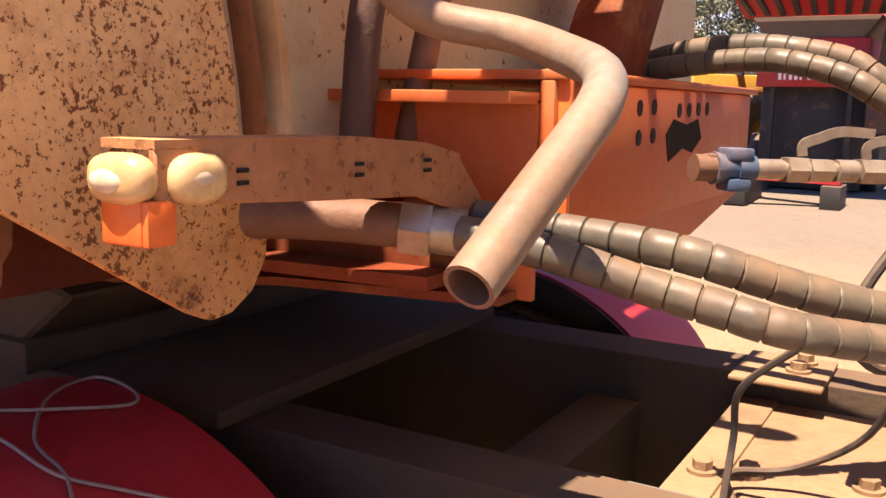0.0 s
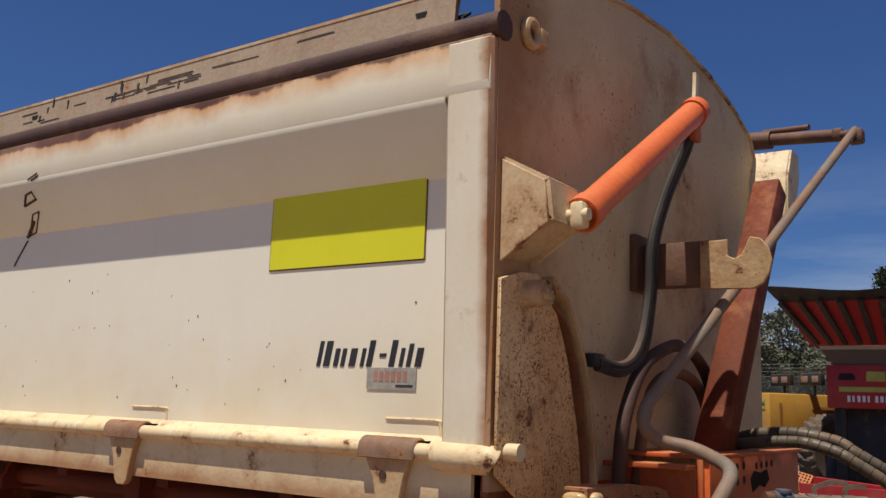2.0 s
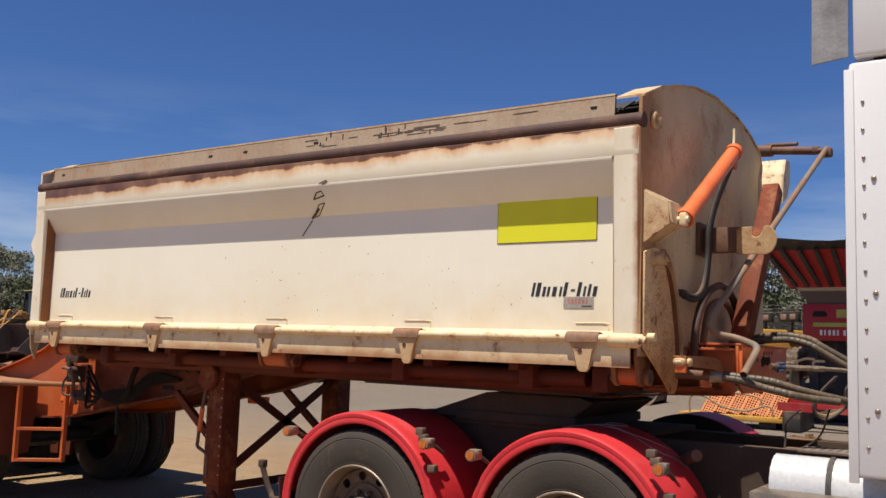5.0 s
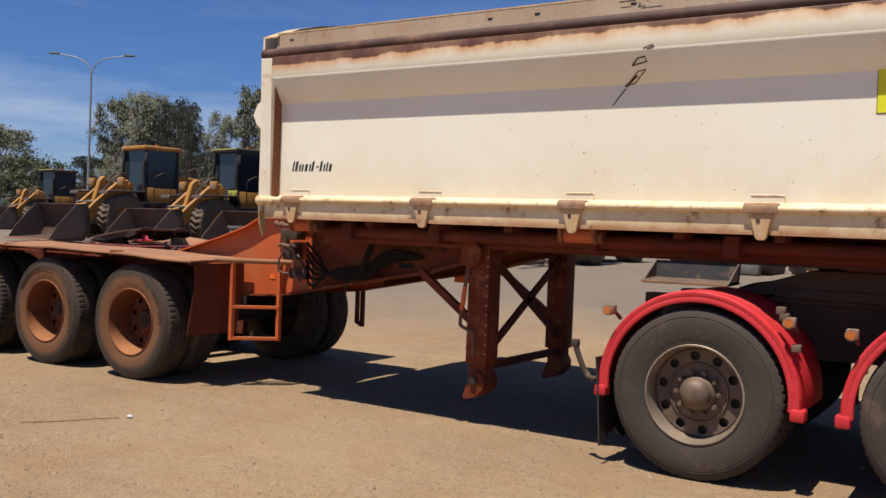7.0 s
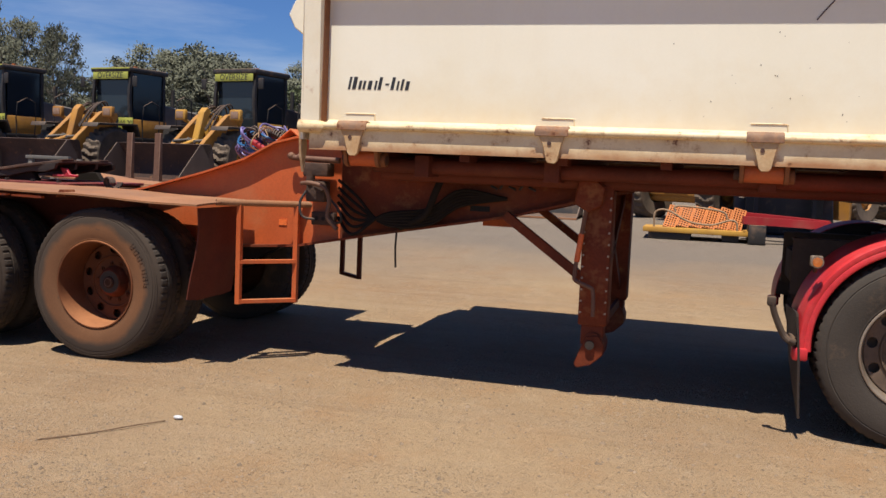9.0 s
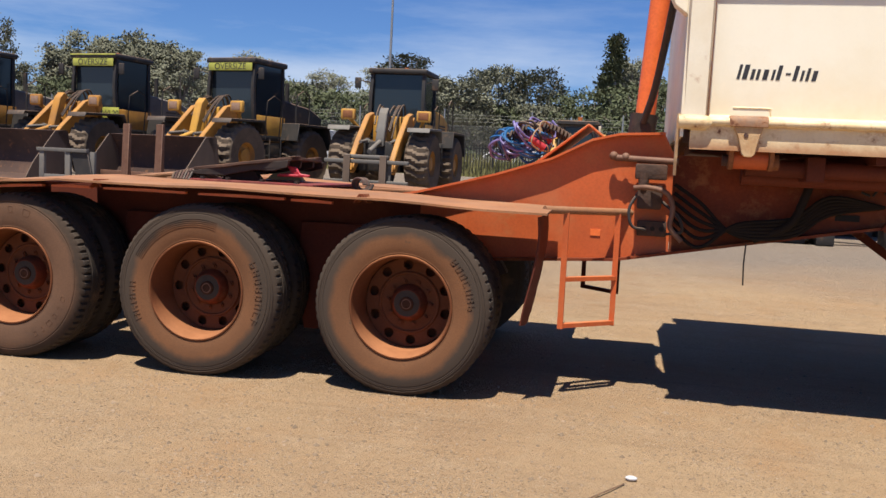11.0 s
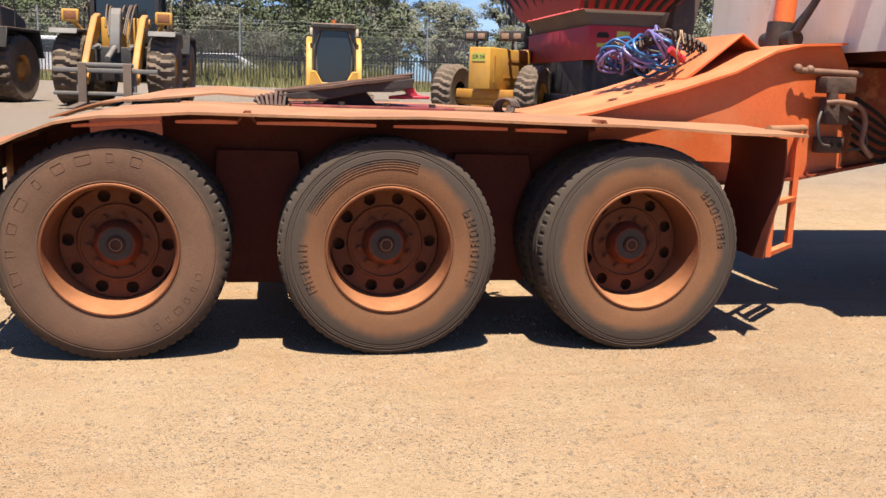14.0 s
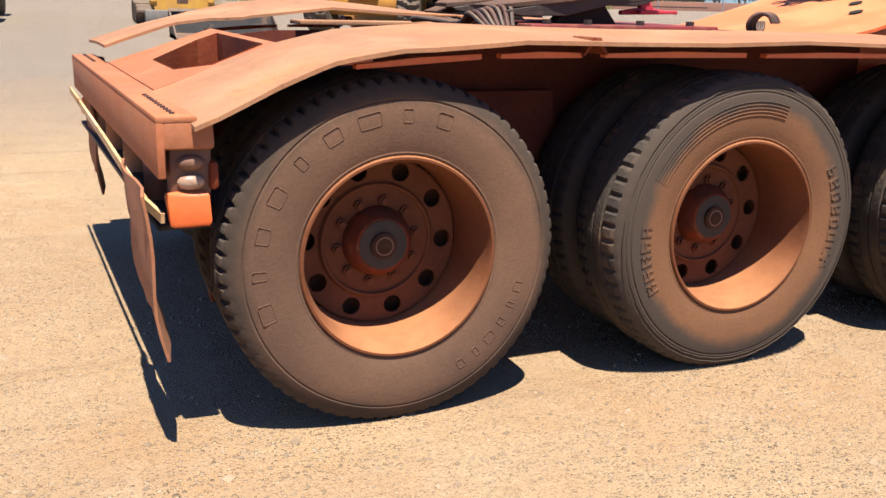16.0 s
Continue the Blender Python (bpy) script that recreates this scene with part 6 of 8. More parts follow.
for k in range(7):
    hose("air_hose", [(-9.02 + 0.02 * k, 1.32, 1.115), (-9.04 + 0.026 * k, 1.42, 1.16 + 0.006 * k), (-9.0 + 0.02 * k, 1.6 + 0.03 * k, 1.12), (-9.06 + 0.03 * k, 1.9, 1.13), (-9.0, 2.1, 1.115)], 0.009, (RUBBER, BROWN)[k % 2], fw, 8, 5)
for k in range(4):
    pts = [(-7.72 + 0.012 * k + 0.045 * math.cos(a * 0.8), 1.30 + 0.012 * a, 1.145 + 0.040 * math.sin(a * 0.8)) for a in range(9)]
    hose("air_hose", pts, 0.008, (BROWN, RUBBER)[k % 2], fw, 7, 4)

# ---- access ladder ----
a, b = Vector((-6.345, 0.87, 0)), Vector((-6.06, 1.14, 0))
d = (b - a).normalized()
bm = B()
sweep(bm, [a - d * 0.16 + Vector((0, 0, 1.075)), b + d * 0.10 + Vector((0, 0, 1.07))], 0.022, 12, 0)
lad = part("access_ladder", bm, DECKM, trl, "orange welded access ladder")
for p in (a, b):
    bm = B()
    sweep(bm, [(p.x, p.y, 0.395), (p.x, p.y, 1.06)], 0, n=0, flat=(0.018, 0.016))
    part("stile", bm, ORANGE, lad)
for z in (0.412, 0.68):
    bm = B()
    sweep(bm, [(a.x, a.y, z), (b.x, b.y, z)], 0, n=0, flat=(0.022, 0.012))
    part("rung", bm, ORANGE, lad)
bm = B()
m = Matrix.Identity(4)
for p in (Vector((-6.05, far(1.14), 0)), Vector((-6.30, far(0.9), 0))):
    sweep(bm, [(p.x, p.y, 0.44), (p.x, p.y, 0.9)], 0, n=0, flat=(0.018, 0.016))
sweep(bm, [(-6.05, far(1.14), 0.45), (-6.30, far(0.9), 0.45)], 0, n=0, flat=(0.02, 0.012))
part("access_ladder", bm, DARKRED, trl)
bm = B()
sweep(bm, [(-5.33, 1.13, 0.93), (-5.335, 1.13, 0.82), (-5.33, 1.135, 0.69)], 0, n=3, flat=(0.012, 0.003))
part("hanging_strap", bm, RUBBER, trl)

# brake valves and lines by the gooseneck
vb = B()
box(vb, -5.98, -5.80, 1.04, 1.16, 1.27, 1.36, 0.01), box(vb, -5.96, -5.82, 1.05, 1.15, 1.10, 1.24, 0.012), rod(vb, (-5.93, 1.06, 1.24), (-5.93, 1.06, 1.31), 0.03), rod(vb, (-5.85, 1.10, 1.2), (-5.85, 1.02, 1.2), 0.035)
val = part("brake_valve", vb, FWM, trl, "dusty brake valve block")
hose("bent_pipe", [(-5.98, 1.03, 1.22), (-5.9, 1.0, 1.225), (-5.80, 0.99, 1.20), (-5.76, 0.99, 1.12), (-5.77, 0.99, 1.02), (-5.75, 0.99, 0.98), (-5.70, 0.99, 0.93)], 0.0145, PIPE_R, val, 12, 6)
hose("capped_pipe", [(-6.10, 1.13, 1.39), (-5.95, 1.12, 1.385), (-5.74, 1.1, 1.38)], 0.019, PIPE_R, trl, 12, 3)
bm = B()
for q in ((-6.11, 1.13, 1.40), (-6.04, 1.125, 1.395)):
    bmesh.ops.create_uvsphere(bm, u_segments=12, v_segments=8, radius=0.026, matrix=Matrix.Translation(q))
part("pipe_cap", bm, PIPE_R, trl)
bm = B()
box(bm, -5.95, -5.78, 1.13, 1.18, 0.94, 1.03, 0.008)
vbr = part("valve_bracket", bm, FWM, trl)
for x in (-5.91, -5.86, -5.81):
    bm = B()
    rod(bm, (x, 1.128, 0.985), (x, 1.131, 0.985), 0.014, seg=12)
    part("port", bm, BLACK, vbr)
hose("air_line", [(-5.95, 1.1, 1.2), (-6.0, 1.06, 1.1), (-5.98, 1.05, 1.0), (-5.9, 1.08, 0.98)], 0.009, RUBBER, trl, 8, 6)
hose("air_line", [(-5.82, 1.08, 1.15), (-5.72, 1.05, 1.06), (-5.70, 1.06, 0.98), (-5.78, 1.1, 0.96)], 0.009, RUBBER, trl, 8, 6)
for k in range(6):
    z = 1.25 - 0.05 * k
    hose("air_line", [(-5.75, 1.12, z), (-5.6, 1.08 - 0.01 * k, z - 0.1), (-5.4, 1.06, 0.98 + 0.012 * k), (-5.1, 1.08, 0.99 + 0.02 * k), (-4.9, 1.12, 1.12 + 0.02 * k), (-4.6, 1.16, 1.18)], 0.011, PITCH, trl, 8, 6)
hose("air_line", [(-5.0, 1.1, 1.36), (-5.05, 1.05, 1.2), (-5.12, 1.06, 1.05), (-5.3, 1.1, 0.96)], 0.024, PITCH, trl, 10, 5)
bm = B()
box(bm, -4.85, -4.72, 1.185, 1.194, 1.09, 1.125)
part("slot_hole", bm, BLACK, trl)
bm = B()
for k, (xa, za) in enumerate(((-4.72, 1.26), (-4.66, 1.24), (-4.60, 1.26), (-4.53, 1.24), (-4.47, 1.26))):
    sweep(bm, [(xa, 1.1925, za), (xa + 0.045, 1.1925, za + (0.07 if k % 2 else -0.02))], 0.008, 6, 0)
part("scrawl_mark", bm, INK, trl)
bm = B()
box(bm, -6.22, -6.16, 1.188, 1.194, 0.92, 0.96)
part("amber_reflector", bm, ORANGE_B, trl)
bm = B()
box(bm, -5.05, -4.8, 2.35, 2.38, 0.93, 1.0)
part("amber_reflector", bm, ORANGE_B, trl)

# rear tipping hoist and bracket behind the body
bm = B()
rod(bm, (-5.95, 1.62, 1.5), (-5.86, 1.62, 2.95), 0.062, seg=24)
hst = part("rear_hoist", bm, ORANGE_B, trl, "bright orange telescopic tipping hoist")
bm = B()
rod(bm, (-5.96, 1.62, 1.5), (-5.945, 1.62, 1.68), 0.085, seg=24), rod(bm, (-5.95, 1.45, 1.58), (-5.95, 1.79, 1.58), 0.05, seg=16)
part("hoist_foot", bm, DKSTEEL, hst)
for k in range(2):
    hose("hoist_hose", [(-5.95, 1.45 + 0.06 * k, 1.62), (-5.9, 1.35, 1.8), (-5.86, 1.2 + 0.05 * k, 2.05), (-5.84, 1.05, 2.2), (-5.82, 0.95, 2.35)], 0.022, RUBBER, hst, 10, 6)
bm = B()
box(bm, -5.90, -5.772, 0.80, 0.92, 2.42, 2.54, 0.01), rod(bm, (-5.98, 0.86, 2.48), (-5.88, 0.86, 2.48), 0.05, seg=16)
part("rear_bracket", bm, PIPE_R, body)
bm = B()
prism(bm, [(0.56, 1.62), (0.62, 1.62), (0.66, 1.45), (0.62, 1.30), (0.58, 1.40)], "x", -5.79, -5.775)
part("rear_lug", bm, WHITE_D, body)
bm = B()
prism(bm, [(-5.772, 2.38), (-5.84, 2.33), (-5.88, 2.25), (-5.84, 2.17), (-5.772, 2.12)], "y", 0.57, 0.66, 0.006)
part("rear_stop", bm, WHITE_C, body)
# folded plate under the hoses
bm = B()
prism(bm, [(-6.62, 1.33), (-6.28, 1.60), (-6.14, 1.50), (-6.15, 1.49), (-6.28, 1.585), (-6.61, 1.315)], "y", 1.45, 2.1, 0.003)
part("hose_rack", bm, ORANGE, trl)

hb = thing("hose_bundle", (-6.75, 1.8, 1.27), "tangled blue, purple and black air hoses on the gooseneck", "hoses")
rnd = random.Random(21)
for k in range(17):
    c = Vector((rnd.uniform(-6.92, -6.58), rnd.uniform(1.55, 2.05), 0))
    c.z = 1.30 + (c.x + 6.9) * 0.30 + rnd.uniform(0.08, 0.17)
    m = (BLUEH, PURPH, PURPH, RUBBER, TANH, PURPH, BLUEH)[k % 7]
    rr = rnd.uniform(0.07, 0.14)
    t1, t2 = rnd.uniform(35, 100), rnd.uniform(0, 180)
    mm = Matrix.Translation(c) @ pose(0, 0, 0, t1, 0, t2)
    pts = []
    turns = rnd.choice((1.6, 2.3, 2.8))
    for i in range(int(turns * 9)):
        a = 2 * math.pi * i / 9
        q = rr * (1 + 0.18 * math.sin(i * 1.9 + k))
        pts.append(mm @ Vector((q * math.cos(a), q * math.sin(a) * 0.85, 0.012 * i / 9 * turns + rnd.uniform(-0.012, 0.012))))
    bm = B()
    sweep(bm, pts, 0.0085 if m != TANH else 0.005, 7, 4)
    part("hose_coil", bm, m, hb)
for k in range(2):
    pts = []
    for i in range(70):
        f = i / 69
        pts.append((-6.82 + 0.42 * f, 1.72 + 0.16 * k + 0.05 * math.sin(f * 5) + 0.03 * math.sin(i * 1.57), 1.50 + 0.08 * math.sin(f * 3.1) + 0.03 * math.cos(i * 1.57)))
    bm = B()
    sweep(bm, pts, 0.008, 6, 2)
    part("coiled_cable", bm, RUBBER, hb)
bm = B()
rod(bm, (-6.66, 1.60, 1.50), (-6.56, 1.62, 1.44), 0.022)
part("hose_coupling", bm, REDH, hb)
bm = B()
rod(bm, (-6.62, 1.75, 1.56), (-6.54, 1.77, 1.48), 0.02)
part("hose_coupling", bm, REDH, hb)


# ---- prime mover ----
pm = thing("prime_mover", (-1.0, YC, 0.0), "prime mover with red rear mudguards and white riveted sleeper cab", "truck")
D_TYRE = tyre_mesh("drive_tyre", 0.505, 0.28, 60, 0.010, [TYRE_T, TREAD])
disc_nut = ALLOY_D
D_RIM, D_DISC = rim_meshes("drive", ALLOY, ALLOY_D, 0.125)
D_HUB, D_CAP, D_NUT = hub_meshes("drive", ALLOY_D, ALLOY, 0.09, 0.03)
bm = B()
lathe(bm, [(0.090, 0.062), (0.090, 0.042), (0.080, 0.018), (0.058, 0.0), (0.03, -0.008), (0.0, -0.010)], 32)
D_DOME = mesh_of("drive_dome", bm, ALLOY_D)
AXLES = (-2.272, -0.893)
for x in AXLES:
    for y, s in ((0.53, 1), (far(0.53), -1)):
        w = put_wheel(pm, x, y, s, D_TYRE, D_RIM, D_DISC, D_HUB, D_DOME, D_NUT, (), 10, 0.502)
    for y in (0.86, far(1.14)):
        w = child("tyre", D_TYRE, pm)
        w.matrix_basis = world_of(pm).inverted() @ Matrix.Translation((x, y, 0.502))
    bm = B()
    rod(bm, (x, 0.7, 0.5), (x, far(0.7), 0.5), 0.08, seg=16)
    bmesh.ops.create_uvsphere(bm, u_segments=18, v_segments=10, radius=0.24, matrix=Matrix.Translation((x, YC, 0.5)))
    part("drive_axle", bm, DKSTEEL, pm)


def guard(x, y0, y1, s):
    """A half-round mudguard with a rolled outer lip."""
    prof = [(0.522, 0.014), (0.528, 0.003), (0.54, 0.0), (0.556, 0.006), (0.566, 0.002), (0.582, 0.004), (0.590, 0.014), (0.593, 0.035), (0.593, abs(y1 - y0)), (0.586, abs(y1 - y0)), (0.586, 0.04), (0.53, 0.02)]
    bm = B()
    rings = []
    n = 48
    for k in range(n + 1):
        a = radians(-94 + 188 * k / n)
        rings.append([bm.verts.new((x + r * math.sin(a), y0 + s * y, 0.515 + r * math.cos(a))) for r, y in prof])
    for a, b in zip(rings, rings[1:]):
        for i in range(len(prof)):
            j = (i + 1) % len(prof)
            bm.faces.new((a[i], a[j], b[j], b[i]))
    bm.faces.new(rings[0]), bm.faces.new(rings[-1][::-1])
    g = part("mudguard", bm, RED, pm, "glossy red mudguard, dusty")
    for q in (-1, 1):
        bm = B()
        box(bm, x + q * 0.575 - 0.040, x + q * 0.575 + 0.040, *sorted((y0 - s * 0.008, y0 + s * 0.09)), 0.425, 0.495, 0.014)
        part("mudguard_end", bm, RED, g)
    return g


guards = []
for x in AXLES:
    guards.append(guard(x, 0.53, 1.16, 1))
    g = guard(x, far(0.53), far(0.96), -1)
    # added dark sheet closes the bright gap between far guard and tyre
    bm = B()
    arc = [radians(-86 + 172 * k / 32) for k in range(33)]
    prism(bm, [(x + 0.588 * math.sin(a), 0.515 + 0.588 * math.cos(a)) for a in arc] + [(x + 0.45 * math.sin(a), 0.515 + 0.45 * math.cos(a)) for a in reversed(arc)], "y", far(0.975), far(0.965))
    part("guard_liner", bm, DKSTEEL, g, "dark sheet added to fill the gap under the guard")


def marker(x, z, y=0.52):
    bm = B()
    rod(bm, (x, y - 0.03, z), (x, y + 0.02, z), 0.032, seg=18), box(bm, x - 0.03, x + 0.03, y, y + 0.05, z - 0.025, z + 0.03, 0.006)
    mk = part("marker_lamp", bm, ALLOY, pm)
    bm = B()
    rod(bm, (x, y - 0.038, z), (x, y - 0.028, z), 0.024, seg=18)
    part("amber_lens", bm, AMBER, mk)
    bm = B()
    sweep(bm, [(x, y + 0.05, z), (x + 0.01, y + 0.10, z - 0.03), (x + 0.01, y + 0.16, z - 0.06)], 0.012, 8, 3)
    part("lamp_bracket", bm, CHASSIS, mk)


marker(-2.80, 0.955), marker(-1.755, 0.965), marker(-1.44, 0.93), marker(-0.375, 0.96)
for x, z in ((-1.81, 1.02), (-1.79, 0.985), (-0.43, 1.02), (-0.41, 0.985), (-1.72, 0.82), (-0.34, 0.82)):
    bm = B()
    box(bm, x - 0.02, x + 0.03, 0.515, 0.56, z - 0.012, z + 0.03, 0.006)
    part("guard_clip", bm, ALLOY_D, pm)
# rear flap and light bar
bm = B()
rows = []
for k in range(9):
    f = k / 8
    rows.append([bm.verts.new((-2.88 + 0.03 * math.sin(f * 4 + j) * 0.4 + 0.05 * f * f, 0.52 + 0.11 * j, 0.66 - 0.50 * f + (0.04 * (j % 3 - 1) if k == 8 else 0))) for j in range(6)])
fs = [bm.faces.new((a[j], a[j + 1], b[j + 1], b[j])) for a, b in zip(rows, rows[1:]) for j in range(5)]
r = bmesh.ops.extrude_face_region(bm, geom=fs)
bmesh.ops.translate(bm, vec=(0.012, 0, 0), verts=[v for v in r["geom"] if isinstance(v, bmesh.types.BMVert)])
part("mud_flap", bm, DKSTEEL, pm, "torn black rubber mud flap")
bm = B()
sweep(bm, [(-3.007, 0.50, 0.735), (-2.985, 0.51, 0.66), (-2.935, 0.52, 0.557), (-2.88, 0.55, 0.52), (-2.86, 1.1, 0.52)], 0.018, 10, 4), box(bm, -3.03, -2.985, 0.485, 0.53, 0.71, 0.76, 0.008)
part("flap_bracket", bm, CHASSIS, pm)

# frame
for y, w in ((1.30, 0.12), (2.06, 0.14)):
    bm = B()
    prism(bm, [(y, 0.69), (y + w, 0.69), (y + w, 0.702), (y + 0.012, 0.702), (y + 0.012, 1.018), (y + w, 1.018), (y + w, 1.03), (y, 1.03)], "x", -2.86, 3.2, 0.002)
    part("chassis_rail", bm, CHASSIS, pm)
for x in (-2.84, -1.6, -0.45, 0.4, 1.5):
    bm = B()
    box(bm, x, x + 0.12, 1.38, far(1.38), 0.74, 0.93, 0.004)
    part("frame_cross_member", bm, CHASSIS, pm)
bm = B()
box(bm, -2.3, -0.75, 1.25, far(1.25), 1.03, 1.06, 0.004)
box(bm, -2.0, -1.15, 1.2, far(1.2), 1.06, 1.12, 0.01)
prism(bm, [(-1.78, 1.24), (-1.15, 1.24), (-1.05, 1.21), (-1.2, 1.10), (-1.95, 1.07), (-2.25, 1.07), (-2.2, 1.10)], "y", 1.22, far(1.22), 0.008)
part("turntable", bm, CHASSIS, pm)
bm = B()
box(bm, -0.06, 0.5, 1.425, 2.055, 0.965, 0.98, 0.003)
deck = part("frame_deck_plate", bm, TANPLATE, pm, "dusty tan deck plate")
bm = B()
box(bm, -0.14, 0.03, 1.98, 2.20, 1.032, 1.042, 0.004), box(bm, -0.13, -0.055, 1.45, 2.05, 0.94, 0.986, 0.004)
part("bolted_bracket", bm, TANPLATE, deck)
for (x, y, z) in ((-0.026, 2.15, 1.04), (-0.028, 2.08, 1.04), (-0.027, 1.66, 0.978), (-0.09, 1.62, 0.984), (0.14, 1.7, 0.978)):
    bm = B()
    rod(bm, (x, y, z), (x, y, z + 0.008), 0.024, seg=16), rod(bm, (x, y, z + 0.006), (x, y, z + 0.022), 0.016, seg=6)
    part("hex_bolt", bm, TANPLATE, deck)
bm = B()
box(bm, -0.185, 0.07, 1.43, 1.52, 0.965, 0.992, 0.012)
part("step_edge", bm, MGREY, pm)
bm = B()
box(bm, 0.10, 0.5, 1.23, 1.43, 1.031, 1.05, 0.004)
stp = part("perforated_step", bm, ALLOY, pm, "perforated metal step")
bm = B()
rod(bm, (0, 0, 0), (0, 0, 0.0006), 0.009, seg=8)
HOLE = mesh_of("step_hole", bm, BLACK)
for i in range(9):
    for j in range(5):
        child("step_hole", HOLE, stp, world_of(stp).inverted() @ Matrix.Translation((0.125 + 0.042 * i, 1.25 + 0.04 * j, 1.0502)))
for pts in ([(0.06, 1.5, 1.24), (-0.02, 1.52, 1.16), (-0.03, 1.54, 1.08), (-0.03, 1.5, 1.0)], [(0.2, 1.55, 1.25), (0.14, 1.6, 1.1), (0.04, 1.62, 1.02), (-0.04, 1.58, 1.01), (-0.02, 1.52, 0.992)], [(0.02, 1.53, 1.0), (0.1, 1.56, 0.988), (0.3, 1.7, 0.988)]):
    hose("loose_cable", pts, 0.0055, RUBBER, pm, 7, 6)
# battery box and tank behind the cab step
bm = B()
box(bm, 0.05, 1.3, 0.50, 1.05, 0.45, 0.91, 0.008)
bat = part("battery_box", bm, CHROME, pm, "bright metal battery box")
bm = B()
for k in range(26):
    box(bm, 0.08 + 0.045 * k, 0.095 + 0.045 * k, 0.4985, 0.5, 0.865, 0.88)
part("box_perforation", bm, BLACK, bat)
bm = B()
sweep(bm, [(0.10, 0.80, 0.91), (0.55, 0.80, 0.91), (1.3, 0.80, 0.91)], 0.15, 20, 0)
tank = part("air_tank", bm, CARW, pm)
bm = B()
for x in (0.32, 0.42):
    lathe(bm, [(0.152, -0.012), (0.156, -0.012), (0.156, 0.012), (0.152, 0.012)], 24, cy=(0, 0, 0))
bmesh.ops.transform(bm, matrix=Matrix.Translation((0.36, 0.80, 0.91)) @ pose(0, 0, 0, 0, 0, 90), verts=bm.verts)
part("tank_band", bm, MGREY, tank)

# sleeper cab corner
bm = B()
box(bm, 0.50, 2.6, 0.45, far(0.45), 1.02, 2.835, 0.02)
cab = part("sleeper_cab", bm, WHITECAB, pm, "white riveted sleeper cab")
bm = B()
box(bm, 0.485, 0.525, 0.44, 0.452, 1.0, 2.80, 0.003)
part("edge_strip", bm, WHITECAB, cab)
bm = B()
box(bm, 0.52, 2.6, 0.45, far(0.45), 2.858, 3.7, 0.02)
part("roof_fairing", bm, WHITECAB, cab)
bm = B()
box(bm, 0.60, 2.5, 0.5, far(0.5), 2.83, 2.865)
part("fairing_seam", bm, BLACK, cab)
bm = B()
prism(bm, [(0.35, 2.845), (0.505, 2.86), (0.515, 3.7), (0.36, 3.7)], "y", 0.445, 0.457)
part("gap_flap", bm, GREYFLAP, cab, "weathered grey gap flap")
bm = B()
bmesh.ops.create_uvsphere(bm, u_segments=10, v_segments=6, radius=0.008)
RIVET = mesh_of("rivet", bm, STEEL)
rnd = random.Random(2)
for k in range(13):
    z = 1.15 + 0.125 * k
    child("rivet", RIVET, cab, world_of(cab).inverted() @ Matrix.Translation((0.56 + rnd.uniform(-0.002, 0.002), 0.449, z)))
    if k % 4 == 1:
        child("rivet", RIVET, cab, world_of(cab).inverted() @ Matrix.Translation((0.60, 0.449, z + 0.03)) @ Matrix.Diagonal((1.5, 1.2, 1.5, 1)))

# string lying over the front mudguard
st = thing("string", (-0.8, 1.0, 1.1), "loose grubby string lying in loops over the red mudguard", "string")


def on_guard(deg, y, lift=0.006):
    a = radians(deg)
    return (-0.893 + (0.593 + lift) * math.sin(a), y, 0.515 + (0.593 + lift) * math.cos(a))


for pts in ([(-14, 0.80), (-3, 0.95), (4, 1.02), (10, 1.115), (6, 1.152), (-2, 1.155), (0, 1.06), (10.6, 0.955), (18.7, 0.937), (25.6, 0.904), (31.6, 0.911), (37.3, 0.954), (42.7, 1.06), (50, 1.12)],
            [(-2, 0.95), (0.5, 0.926), (9, 0.925), (18.2, 0.928), (24.4, 0.977), (30.2, 1.036), (35.5, 1.094)]):
    bm = B()
    sweep(bm, [on_guard(*q) for q in pts], 0.0027, 6, 6)
    part("string_strand", bm, STRING, st)
bm = B()
sweep(bm, [(-0.50, 1.20, 0.93), (-0.43, 1.12, 0.965), (-0.37, 1.05, 0.985)], 0.032, 12, 4)
part("pipe_stub", bm, PIPE_R, pm)


# ---- machines in the yard ----


def loader_tyre(name, r, w, lugs):
    bm = B()
    seg = lugs * 4
    prof = [(0.30 * r / 0.72, 0.05), (0.5 * r / 0.72, 0.02), (0.62 * r / 0.72, 0.0), (0.665 * r / 0.72, 0.02), (r, 0.07), (r, 0.2), (r - 0.01, w / 2)]
    prof = prof + [(a, w - b) for a, b in reversed(prof)]
    n = len(prof)

    def mod(k, i, rr, yy):
        shift = (i + (2 if k > n / 2 else 0) + (1 if k in (5, n - 6) else 0)) % 4
        if 3 <= k <= n - 4 and shift in (0, 1):
            rr -= 0.045 if 4 <= k <= n - 5 else 0.02
        return rr, yy
    lathe(bm, prof, seg, mod)
    return mesh_of(name, bm, MTYRE, 25)


L_TYRE = loader_tyre("loader_tyre", 0.74, 0.56, 26)
bm = B()
lathe(bm, [(0.33, 0.05), (0.31, 0.09), (0.28, 0.16), (0.18, 0.14), (0.16, 0.08), (0.0, 0.07)], 32)
L_RIM = mesh_of("loader_rim", bm, YEL)


def machine_wheel(root, x, y, r, s):
    w = child("wheel", L_RIM, root)
    k = r / 0.74
    w.matrix_basis = Matrix.Translation((x, y, r)) @ pose(0, 0, 0, 0, 0, 90 if s > 0 else -90) @ Matrix.Diagonal((k, k, k, 1))
    child("tyre", L_TYRE, w)


